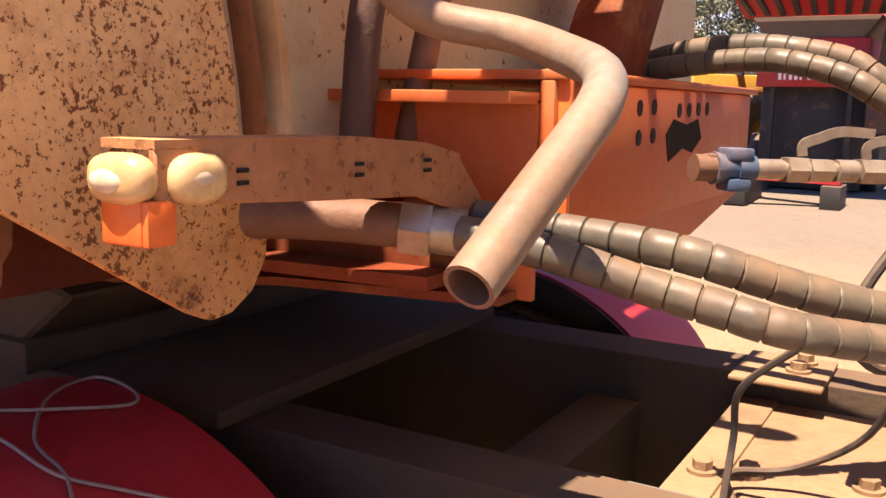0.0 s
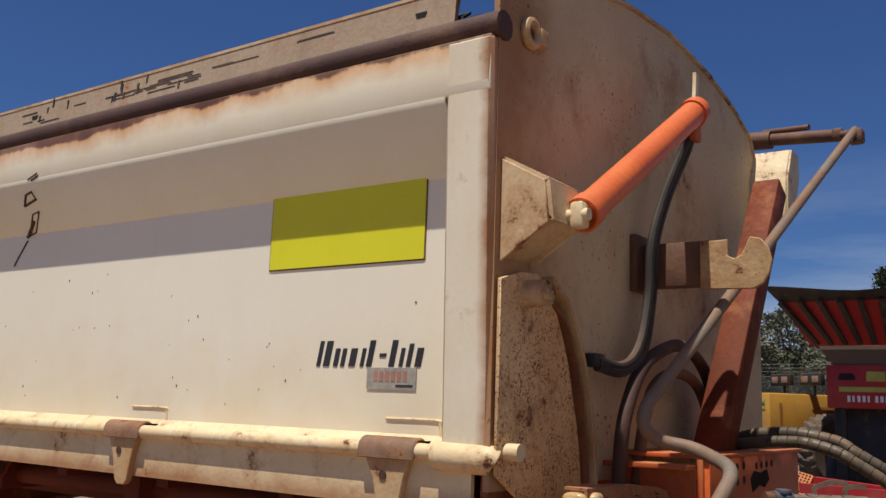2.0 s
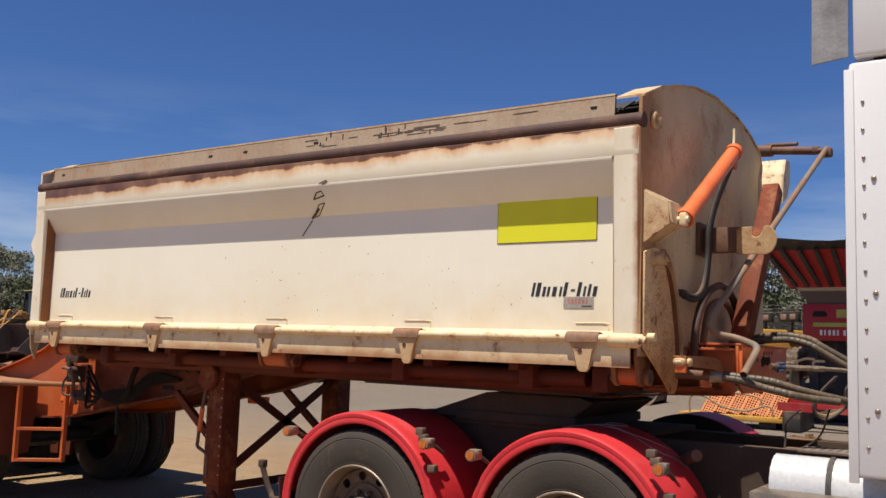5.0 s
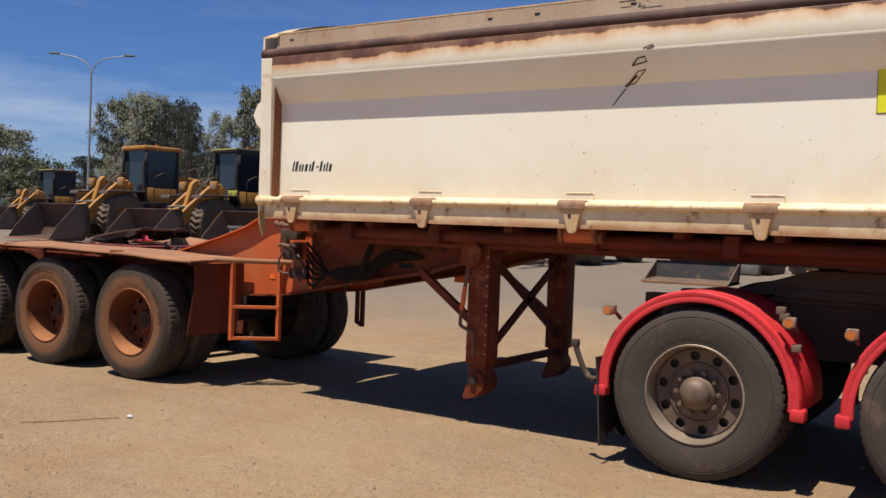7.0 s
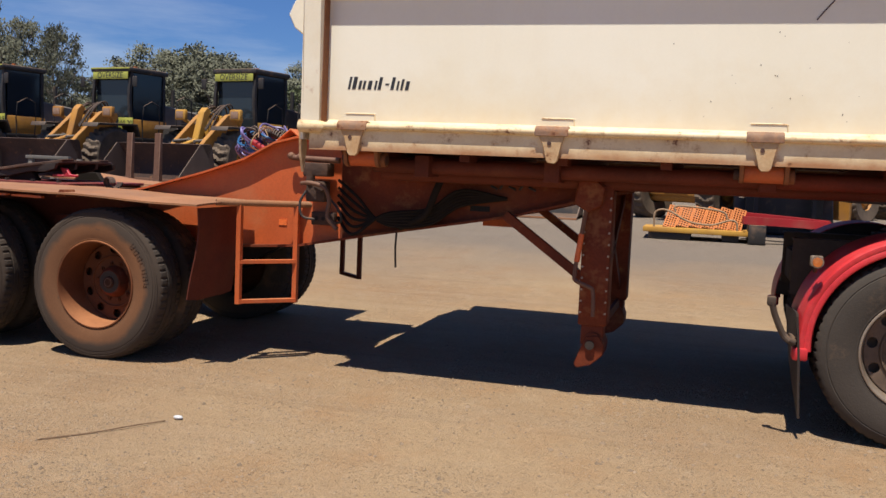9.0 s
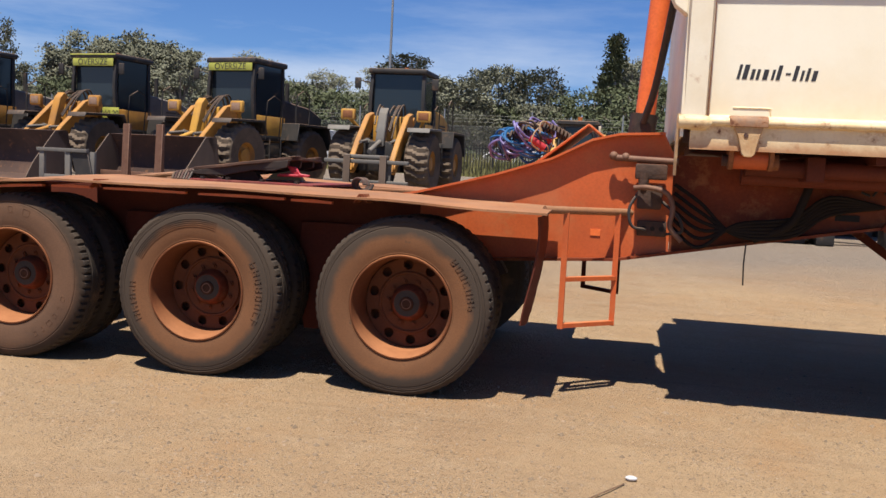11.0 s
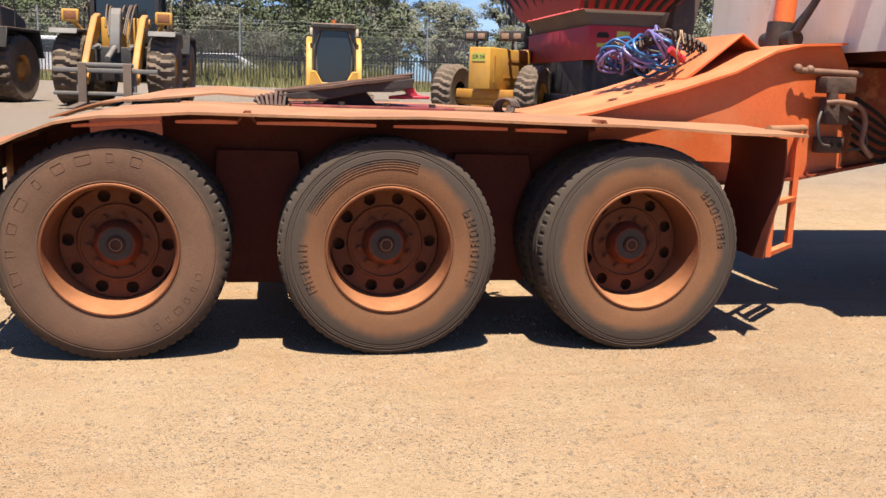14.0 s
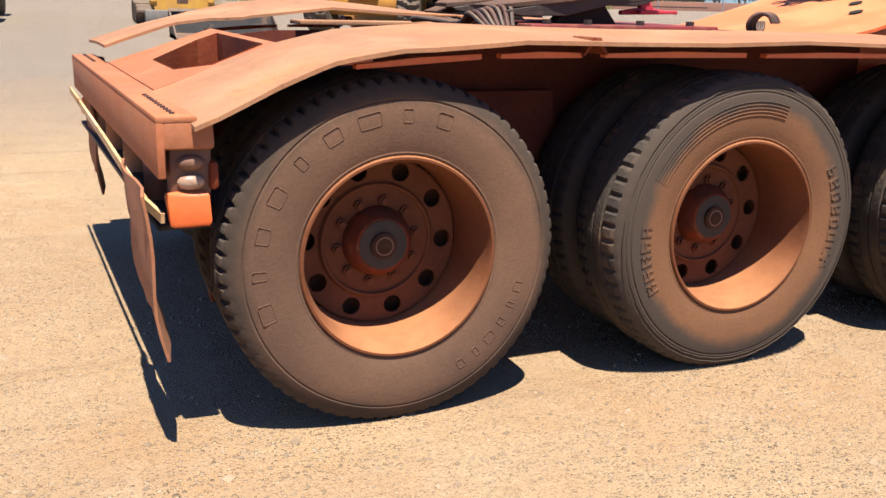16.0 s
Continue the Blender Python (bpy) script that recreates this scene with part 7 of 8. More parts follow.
def local(root):
    """Builds parts in the thing's own axes: ahead is -y, its left is +x as it faces the viewer."""
    base = world_of(root)

    def add(name, bm, material, label="", parent=None):
        bmesh.ops.transform(bm, matrix=base, verts=bm.verts)
        return part(name, bm, material, parent or root, label)
    return add


def text_part(words, size, m, material, parent):
    cu = bpy.data.curves.new("sign_text", "FONT")
    cu.body, cu.size, cu.align_x, cu.align_y, cu.extrude = words, size, "CENTER", "CENTER", 0.002
    tmp = bpy.data.objects.new("sign_text", cu)
    scene.collection.objects.link(tmp)
    me = bpy.data.meshes.new_from_object(tmp.evaluated_get(bpy.context.evaluated_depsgraph_get()))
    bpy.data.objects.remove(tmp)
    me.name = "sign_text"
    me.materials.clear()
    me.materials.append(material)
    ob = child("lettering", me, parent, m)
    return ob


def wheel_loader(loc, rz, label, sign=True, tag="", paint=YEL, front="bucket", lime=True, grey_arms=False, hood_m=None, wr=0.82):
    root = thing("wheel_loader", loc, label, "loader", "loaders parked in a row", rz=rz)
    add = local(root)
    arms = YEL
    for x in (-1.0, 1.0):
        for y in (-1.5, 1.55):
            machine_wheel(root, x + (0.30 if x > 0 else -0.30), y, wr, 1 if x > 0 else -1)
    bm = B()
    box(bm, -0.55, 0.55, -2.0, -0.5, 0.55, 1.35, 0.04), box(bm, -0.7, 0.7, -0.4, 2.3, 0.6, 1.25, 0.04)
    rod(bm, (-1.0, -1.5, 0.74), (1.0, -1.5, 0.74), 0.17), rod(bm, (-1.0, 1.55, 0.74), (1.0, 1.55, 0.74), 0.17)
    add("frame", bm, MBLACK)
    bm = B()
    prism(bm, [(0.75, 1.25), (2.75, 1.25), (2.85, 1.5), (2.8, 2.05), (2.2, 2.28), (0.75, 2.42)], "x", -0.72, 0.72, 0.04)
    hood = add("engine_hood", bm, hood_m or paint)
    bm = B()
    for k in range(6):
        box(bm, 0.722, 0.728, 1.5, 2.3, 1.5 + 0.09 * k, 1.55 + 0.09 * k)
    add("hood_vent", bm, MBLACK, parent=hood)
    bm = B()
    rod(bm, (0.35, 1.5, 2.3), (0.35, 1.5, 2.95), 0.06)
    add("exhaust_stack", bm, MBLACK, parent=hood)
    # cab
    bm = B()
    for x in (-0.74, 0.74):
        for y, lean in ((-0.62, 0.12), (0.72, 0.0)):
            sweep(bm, [(x, y + lean, 1.4), (x * 0.97, y + lean * 0.2, 2.5), (x * 0.95, y + lean * 0.8, 3.25)], 0, n=3, flat=(0.045, 0.045))
    box(bm, -0.78, 0.78, -0.6, 0.8, 1.25, 1.42, 0.03), box(bm, -0.72, 0.72, 0.70, 0.74, 1.4, 3.25)
    cabf = add("cab_frame", bm, MBLACK)
    bm = B()
    box(bm, -0.80, 0.80, -0.66, 0.86, 3.25, 3.40, 0.05)
    roof = add("cab_roof", bm, MBLACK if lime or sign or grey_arms else paint)
    if lime:
        bm = B()
        box(bm, -0.78, 0.78, -0.672, -0.655, 3.345, 3.385, 0.004)
        add("roof_stripe", bm, LIME, parent=roof)
    for x0, x1, y0, y1, z0 in ((-0.70, 0.70, -0.50, -0.488, 1.5), (-0.715, -0.70, -0.45, 0.68, 1.45), (0.70, 0.715, -0.45, 0.68, 1.45)):
        bm = B()
        box(bm, x0, x1, y0, y1, z0, 3.24)
        add("cab_glass", bm, GLASS, parent=cabf)
    for x in (-1, 1):
        bm = B()
        box(bm, min(x * 0.72, x * 0.775), max(x * 0.72, x * 0.775), -0.5, 0.82, 1.25, 1.92, 0.02)
        add("cab_side_panel", bm, paint, parent=cabf)
        bm = B()
        sweep(bm, [(x * 0.95, -0.3, 1.3), (x * 0.98, -0.3, 2.3), (x * 0.98, 0.3, 2.35), (x * 0.95, 0.3, 1.3)], 0.016, 6, 2)
        add("grab_rail", bm, MBLACK, parent=cabf)
    bm = B()
    box(bm, -0.25, 0.25, 0.0, 0.2, 1.45, 2.4, 0.06)
    sweep(bm, [(0, -0.25, 1.5), (0, -0.35, 1.9), (0.14, -0.37, 2.0), (-0.14, -0.37, 2.0)], 0.03, 8, 3)
    add("seat", bm, MBLACK, parent=cabf)
    bm = B()
    rod(bm, (0.0, 0.3, 3.40), (0.0, 0.3, 3.52), 0.06)
    add("beacon", bm, AMBER, parent=roof)
    for x in (-1, 1):
        bm = B()
        sweep(bm, [(x * 0.78, -0.55, 3.0), (x * 1.0, -0.7, 3.05)], 0.015, 6, 0), box(bm, x * 1.05 - 0.09, x * 1.05 + 0.09, -0.74, -0.70, 2.82, 3.12, 0.02)
        add("mirror", bm, MBLACK, parent=cabf)
        bm = B()
        prism(bm, [(-2.3, 1.60), (-2.25, 1.72), (-0.85, 1.76), (-0.72, 1.4), (-0.78, 1.4), (-0.9, 1.70), (-2.2, 1.66)], "x", min(x * 0.74, x * 1.32), max(x * 0.74, x * 1.32), 0.01)
        add("front_fender", bm, MGREY if grey_arms else MBLACK)
        bm = B()
        prism(bm, [(0.62, 1.3), (0.72, 1.78), (2.3, 1.78), (2.5, 1.1), (2.42, 1.1), (2.25, 1.72), (0.78, 1.72), (0.68, 1.3)], "x", min(x * 0.74, x * 1.32), max(x * 0.74, x * 1.32), 0.01)
        add("rear_fender", bm, MBLACK)
        bm = B()
        sweep(bm, [(x * 0.6, -0.9, 1.5), (x * 0.85, -1.3, 1.75), (x * 0.98, -1.55, 1.95)], 0.05, 8, 4), box(bm, x * 1.0 - 0.19, x * 1.0 + 0.19, -1.68, -1.55, 1.9, 2.19, 0.04)
        stalk = add("work_lamp", bm, paint)
        bm = B()
        box(bm, x * 1.0 - 0.13, x * 1.0 + 0.13, -1.695, -1.68, 1.95, 2.14, 0.01)
        add("lamp_glass", bm, LENSD if not grey_arms else RUSTFACE, parent=stalk)
        # boom arm
        bm = B()
        prism(bm, [(-0.9, 1.85), (-1.1, 2.15), (-1.5, 2.05), (-2.3, 1.35), (-2.78, 0.85), (-2.86, 0.55), (-2.65, 0.48), (-2.2, 0.85), (-1.5, 1.5)], "x", x * 0.52 - 0.07, x * 0.52 + 0.07, 0.02)
        rod(bm, (x * 0.52 - 0.10, -1.02, 1.95), (x * 0.52 + 0.10, -1.02, 1.95), 0.10), rod(bm, (x * 0.52 - 0.10, -2.72, 0.65), (x * 0.52 + 0.10, -2.72, 0.65), 0.10)
        add("boom_arm", bm, arms)
        bm = B()
        rod(bm, (x * 0.30, -0.9, 1.1), (x * 0.36, -2.0, 1.35), 0.075), rod(bm, (x * 0.36, -2.0, 1.35), (x * 0.38, -2.5, 1.3), 0.04)
        add("lift_ram", bm, MGREY)
    bm = B()
    box(bm, -0.42, 0.42, -1.3, -0.8, 1.3, 2.05, 0.04)
    add("boom_tower", bm, paint)
    bm = B()
    prism(bm, [(-1.9, 2.1), (-1.75, 2.25), (-1.62, 2.15), (-1.95, 1.25), (-2.1, 1.2), (-2.1, 1.4)], "x", -0.11, 0.11, 0.02)
    rod(bm, (0, -1.0, 1.9), (0, -1.75, 2.1), 0.085), rod(bm, (0, -2.02, 1.35), (0, -3.0, 1.05), 0.06)
    add("tilt_link", bm, MGREY if grey_arms else paint)
    for k in range(7):
        rr = random.Random(k)
        bm = B()
        x = rr.uniform(-0.35, 0.35)
        sweep(bm, [(x, -0.85, 1.7), (x * 1.1, -1.1, 2.2 + rr.uniform(0, 0.15)), (x, -1.5, 2.15), (x * 0.8, -1.9, rr.uniform(1.4, 1.9))], 0.022, 6, 5)
        add("hydraulic_hose", bm, RUBBER)
    # steps and rails by the cab
    for x in (-1, 1):
        bm = B()
        for z in (0.55, 0.85, 1.15):
            box(bm, min(x * 0.85, x * 1.12), max(x * 0.85, x * 1.12), -0.35, 0.15, z, z + 0.04)
        for y in (-0.35, 0.15):
            rod(bm, (x * 1.12, y, 0.5), (x * 1.12, y, 1.3), 0.02, seg=6)
        add("cab_step", bm, MBLACK)
        bm = B()
        sweep(bm, [(x * 1.1, 0.9, 1.6), (x * 1.1, 0.9, 2.55), (x * 1.1, 1.5, 2.6), (x * 1.1, 1.5, 1.65)], 0.02, 6, 2)
        add("deck_rail", bm, MBLACK)
    if sign:
        bm = B()
        box(bm, -0.70, 0.70, -0.66, -0.635, 3.06, 3.26, 0.004)
        sg = add("roof_sign", bm, LIME, "hi-vis yellow roof sign reading OVERSIZE")
        text_part("OVERSIZE", 0.235, Matrix.Translation((0, -0.663, 3.16)) @ pose(0, 0, 0, 90, 0, 0), INK, sg)
    if tag:
        bm = B()
        box(bm, 0.42, 0.98, -0.72, -0.70, 1.62, 1.95, 0.004)
        sg = add("fleet_tag", bm, LIME, "yellow fleet tag")
        text_part(tag, 0.22, Matrix.Translation((0.70, -0.723, 1.785)) @ pose(0, 0, 0, 90, 0, 0), INK, sg)
    if front == "bucket":
        bm = B()
        prof = [(-3.0, 1.15), (-3.05, 1.22), (-3.35, 1.2), (-3.1, 0.85), (-3.05, 0.45), (-3.2, 0.12), (-4.3, 0.03), (-4.3, 0.0), (-3.15, 0.0), (-2.98, 0.2), (-2.9, 0.6)]
        prism(bm, prof, "x", -1.5, 1.5)
        bk = add("bucket", bm, BUCKET, "worn brown steel bucket resting on the ground")
        for x in (-1.5, 1.47):
            bm = B()
            prism(bm, [(-3.02, 1.2), (-3.4, 1.2), (-4.05, 0.45), (-4.3, 0.03), (-3.1, 0.02), (-2.95, 0.5)], "x", x, x + 0.03)
            add("bucket_side", bm, BUCKET_G, parent=bk)
        bm = B()
        box(bm, -1.52, 1.52, -4.42, -4.15, -0.005, 0.035, 0.005)
        add("cutting_edge", bm, DECKM, parent=bk)
    else:
        bm = B()
        box(bm, -1.05, 1.05, -3.25, -3.12, 0.74, 0.84, 0.02), box(bm, -0.55, 0.55, -3.25, -3.05, 0.86, 0.96, 0.03), box(bm, -1.05, 1.05, -3.25, -3.12, 0.25, 0.33, 0.02)
        box(bm, -0.6, -0.45, -3.15, -3.05, 0.3, 0.85), box(bm, 0.45, 0.6, -3.15, -3.05, 0.3, 0.85)
        fk = add("fork_carriage", bm, MGREY)
        for x in (-0.45, 0.45):
            bm = B()
            prism(bm, [(-3.26, 0.95), (-3.34, 0.95), (-3.36, 0.10), (-4.6, 0.02), (-4.6, 0.0), (-3.26, 0.0)], "x", x - 0.08, x + 0.08, 0.008)
            add("fork_tine", bm, BUCKET_G, parent=fk)
    return root


def stand_on(x, y):
    return (x, y, gz(y) - 0.01)


for x, y, rz, size, label, look_of in (
        (-16.9, 20.25, -13, (1.05, 1.05, 1.05), "yellow and black wheel loader with brown bucket and OVERSIZE sign", dict(lime=False, paint=YEL_B, hood_m=MBLACK)),
        (-21.05, 20.1, -11, (1.05, 1.05, 1.05), "yellow wheel loader with OVERSIZE sign and fleet tag", dict(tag="WL20", hood_m=MGREY)),
        (-25.1, 19.45, -12, (1.05, 1.05, 1.05), "yellow wheel loader with lime fleet tag and dusty bucket", dict(sign=False, tag="WL19", lime=True, hood_m=MGREY)),
        (-30.8, 20.0, -9, (1.12, 1.12, 1.12), "older yellow wheel loader with dark cab and bucket", dict(sign=False, lime=False)),
        (-46.0, 26.2, -5, (0.98, 0.98, 0.98), "small yellow wheel loader at the end of the row", dict(sign=False, lime=True)),
        (-12.75, 22.2, -1, (1.10, 1.05, 1.05), "yellow wheel loader with dusty arms and pallet forks", dict(sign=False, lime=False, paint=YEL_B, front="forks", grey_arms=True))):
    machine = wheel_loader(stand_on(x, y), rz, label, **look_of)
    machine.matrix_basis = machine.matrix_basis @ Matrix.Diagonal((*size, 1))


def skid_steer():
    root = thing("skid_steer", stand_on(-7.44, 21.4), "compact yellow track loader with black cab facing the yard", "loader", rz=-2)
    add = local(root)
    bm = B()
    prism(bm, [(-0.60, 0.75), (0.60, 0.75), (0.60, 2.34), (0.5, 2.42), (-0.5, 2.42), (-0.60, 2.34)], "y", -0.5, 0.9, 0.03)
    cabb = add("cab", bm, MGREY)
    bm = B()
    prism(bm, [(-0.66, 2.36), (0.66, 2.36), (0.62, 2.50), (-0.62, 2.50)], "y", -0.66, 1.0, 0.03)
    add("cab_roof", bm, MBLACK, parent=cabb)
    bm = B()
    prism(bm, [(-0.30, 0.80), (0.30, 0.80), (0.46, 1.10), (0.50, 1.75), (0.36, 2.28), (-0.36, 2.28), (-0.50, 1.75), (-0.46, 1.10)], "y", -0.56, -0.505)
    add("cab_door", bm, GLASS, parent=cabb)
    for x in (-1, 1):
        bm = B()
        sweep(bm, [(x * 0.36, -0.57, 0.80), (x * 0.52, -0.57, 1.10), (x * 0.55, -0.57, 1.75), (x * 0.40, -0.57, 2.30)], 0.03, 8, 3)
        add("door_frame", bm, MBLACK, parent=cabb)
        bm = B()
        box(bm, min(x * 0.62, x * 0.70), max(x * 0.62, x * 0.70), -0.66, -0.58, 2.16, 2.36, 0.02)
        add("cab_lamp", bm, LENSG, parent=cabb)
    bm = B()
    prism(bm, [(-0.72, 0.28), (0.72, 0.28), (0.74, 0.62), (0.70, 1.15), (0.52, 1.15), (0.34, 0.82), (-0.34, 0.82), (-0.52, 1.15), (-0.70, 1.15), (-0.74, 0.62)], "y", -0.95, -0.62, 0.03)
    nose = add("nose", bm, YEL_B)
    bm = B()
    box(bm, -0.14, 0.14, -0.955, -0.95, 0.52, 0.62)
    add("maker_plate", bm, BROWN, parent=nose)
    for x in (-1, 1):
        bm = B()
        prism(bm, [(1.3, 2.05), (0.2, 2.15), (-0.45, 1.95), (-0.8, 1.2), (-1.0, 0.55), (-0.85, 0.4), (-0.62, 0.6), (-0.3, 1.6), (0.2, 1.8), (1.2, 1.6)], "x", min(x * 0.63, x * 0.80), max(x * 0.63, x * 0.80), 0.02)
        add("lift_arm", bm, YEL_B)
        bm = B()
        prism(bm, [(-1.05, 0.3), (-0.9, 0.5), (0.7, 0.62), (1.1, 0.4), (0.9, 0.02), (-0.8, 0.02)], "x", min(x * 0.75, x * 1.15), max(x * 0.75, x * 1.15), 0.04)
        trk = add("track", bm, MTYRE)
        for k in range(12):
            bm = B()
            box(bm, min(x * 0.74, x * 1.16), max(x * 0.74, x * 1.16), -0.88 - 0.02 * k % 0.1, -0.80, 0.05 + 0.04 * k, 0.065 + 0.04 * k)
            add("track_lug", bm, MTYRE, parent=trk)
    bm = B()
    box(bm, -0.5, 0.5, 0.85, 1.4, 0.5, 1.5, 0.05)
    add("engine_cover", bm, YEL_B)
    bm = B()
    rod(bm, (0, 0.0, 2.50), (0, 0.0, 2.64), 0.07)
    add("beacon", bm, AMBER)
    bm = B()
    box(bm, -0.95, 0.95, -1.35, -1.0, 0.0, 0.35, 0.03)
    add("low_bucket", bm, MGREY)

    root.matrix_basis = root.matrix_basis @ Matrix.Diagonal((0.9, 0.9, 0.9, 1))


skid_steer()


def grader():
    root = thing("road_grader", stand_on(-4.0, 17.4), "yellow road grader with black cab behind, facing the yard", "grader", rz=-38)
    add = local(root)
    for x in (-1, 1):
        machine_wheel(root, x * 1.22, 0.0, 0.64, x)
        for y in (5.4, 6.9):
            machine_wheel(root, x * 1.12, y, 0.6, x)
    bm = B()
    box(bm, -0.25, 0.25, -0.7, 1.4, 0.75, 1.62, 0.03)
    fr = add("front_box", bm, YEL_B)
    bm = B()
    box(bm, -0.17, 0.13, -0.712, -0.70, 1.33, 1.5)
    tg = add("fleet_tag", bm, LIME, parent=fr)
    text_part("GR 04", 0.11, Matrix.Translation((-0.02, -0.715, 1.415)) @ pose(0, 0, 0, 90, 0, 0), INK, tg)
    bm = B()
    for (y0, z0, y1, z1) in ((-0.5, 0.9, -0.5, 1.4), (0.0, 1.0, 1.1, 1.0), (0.2, 1.35, 1.2, 1.35)):
        box(bm, 0.25, 0.262, y0, y1 + 0.05, z0, z1 + 0.05)
    add("access_panel", bm, YEL, parent=fr)
    bm = B()
    rod(bm, (-1.1, 0, 0.52), (1.1, 0, 0.52), 0.11), box(bm, -0.9, 0.9, -0.15, 0.15, 0.55, 0.75, 0.02)
    add("front_axle", bm, YEL)
    bm = B()
    prism(bm, [(1.2, 1.3), (1.2, 1.62), (3.2, 1.80), (4.2, 2.15), (4.4, 1.8), (3.2, 1.5)], "x", -0.2, 0.2, 0.02)
    boom = add("main_boom", bm, YEL)
    bm = B()
    prism(bm, [(2.2, 1.62), (2.2, 1.72), (3.6, 1.95), (3.6, 1.82)], "x", 0.2, 0.205)
    add("boom_stripe", bm, LIME, parent=boom)
    bm = B()
    rod(bm, (0, 3.2, 0.75), (0, 3.2, 0.85), 0.8, seg=24), prism(bm, [(-2.0, 0.15), (2.0, 0.15), (2.0, 0.7), (-2.0, 0.7)], "y", 3.1, 3.2)
    add("blade", bm, YEL)
    bm = B()
    box(bm, -0.7, 0.7, 4.2, 5.6, 1.2, 3.0, 0.05)
    cb = add("cab", bm, GLASS)
    bm = B()
    box(bm, -0.8, 0.8, 4.0, 5.8, 3.0, 3.12, 0.04), box(bm, -0.72, 0.72, 4.15, 5.65, 1.1, 1.6, 0.03)
    for x in (-0.7, 0.7):
        for y in (4.2, 5.55):
            box(bm, x - 0.05, x + 0.05, y - 0.05, y + 0.05, 1.4, 3.0)
    add("cab_frame", bm, MBLACK, parent=cb)
    bm = B()
    box(bm, -0.65, 0.65, 5.8, 8.0, 1.0, 1.9, 0.06)
    add("engine_hood", bm, YEL)
    for x in (-0.5, 0.35):
        bm = B()
        rod(bm, (x, 0.2, 1.6), (x, 0.2, 1.8), 0.025), box(bm, x - 0.28, x + 0.28, 0.1, 0.2, 1.78, 2.0, 0.02)
        lm = add("lamp_housing", bm, MBLACK)
        for q in (-0.14, 0.14):
            bm = B()
            box(bm, x + q - 0.085, x + q + 0.085, 0.085, 0.099, 1.83, 1.95, 0.01)
            add("lamp_glass", bm, LENSD, parent=lm)
    for k in range(9):
        rr = random.Random(k + 40)
        bm = B()
        sweep(bm, [(rr.uniform(-0.4, 0.5), 2.2, 1.7), (rr.uniform(-0.5, 0.6), 3.0, rr.uniform(1.9, 2.5)), (rr.uniform(-0.5, 0.5), 3.9, rr.uniform(1.6, 2.2))], 0.025, 6, 5)
        add("hydraulic_hose", bm, RUBBER)
    for x in (-0.5, 0.5):
        bm = B()
        rod(bm, (x, 3.0, 0.9), (x, 3.0, 2.5), 0.06)
        add("blade_ram", bm, MBLACK)

    root.matrix_basis = root.matrix_basis @ Matrix.Diagonal((1.07, 1.07, 1.07, 1))


grader()


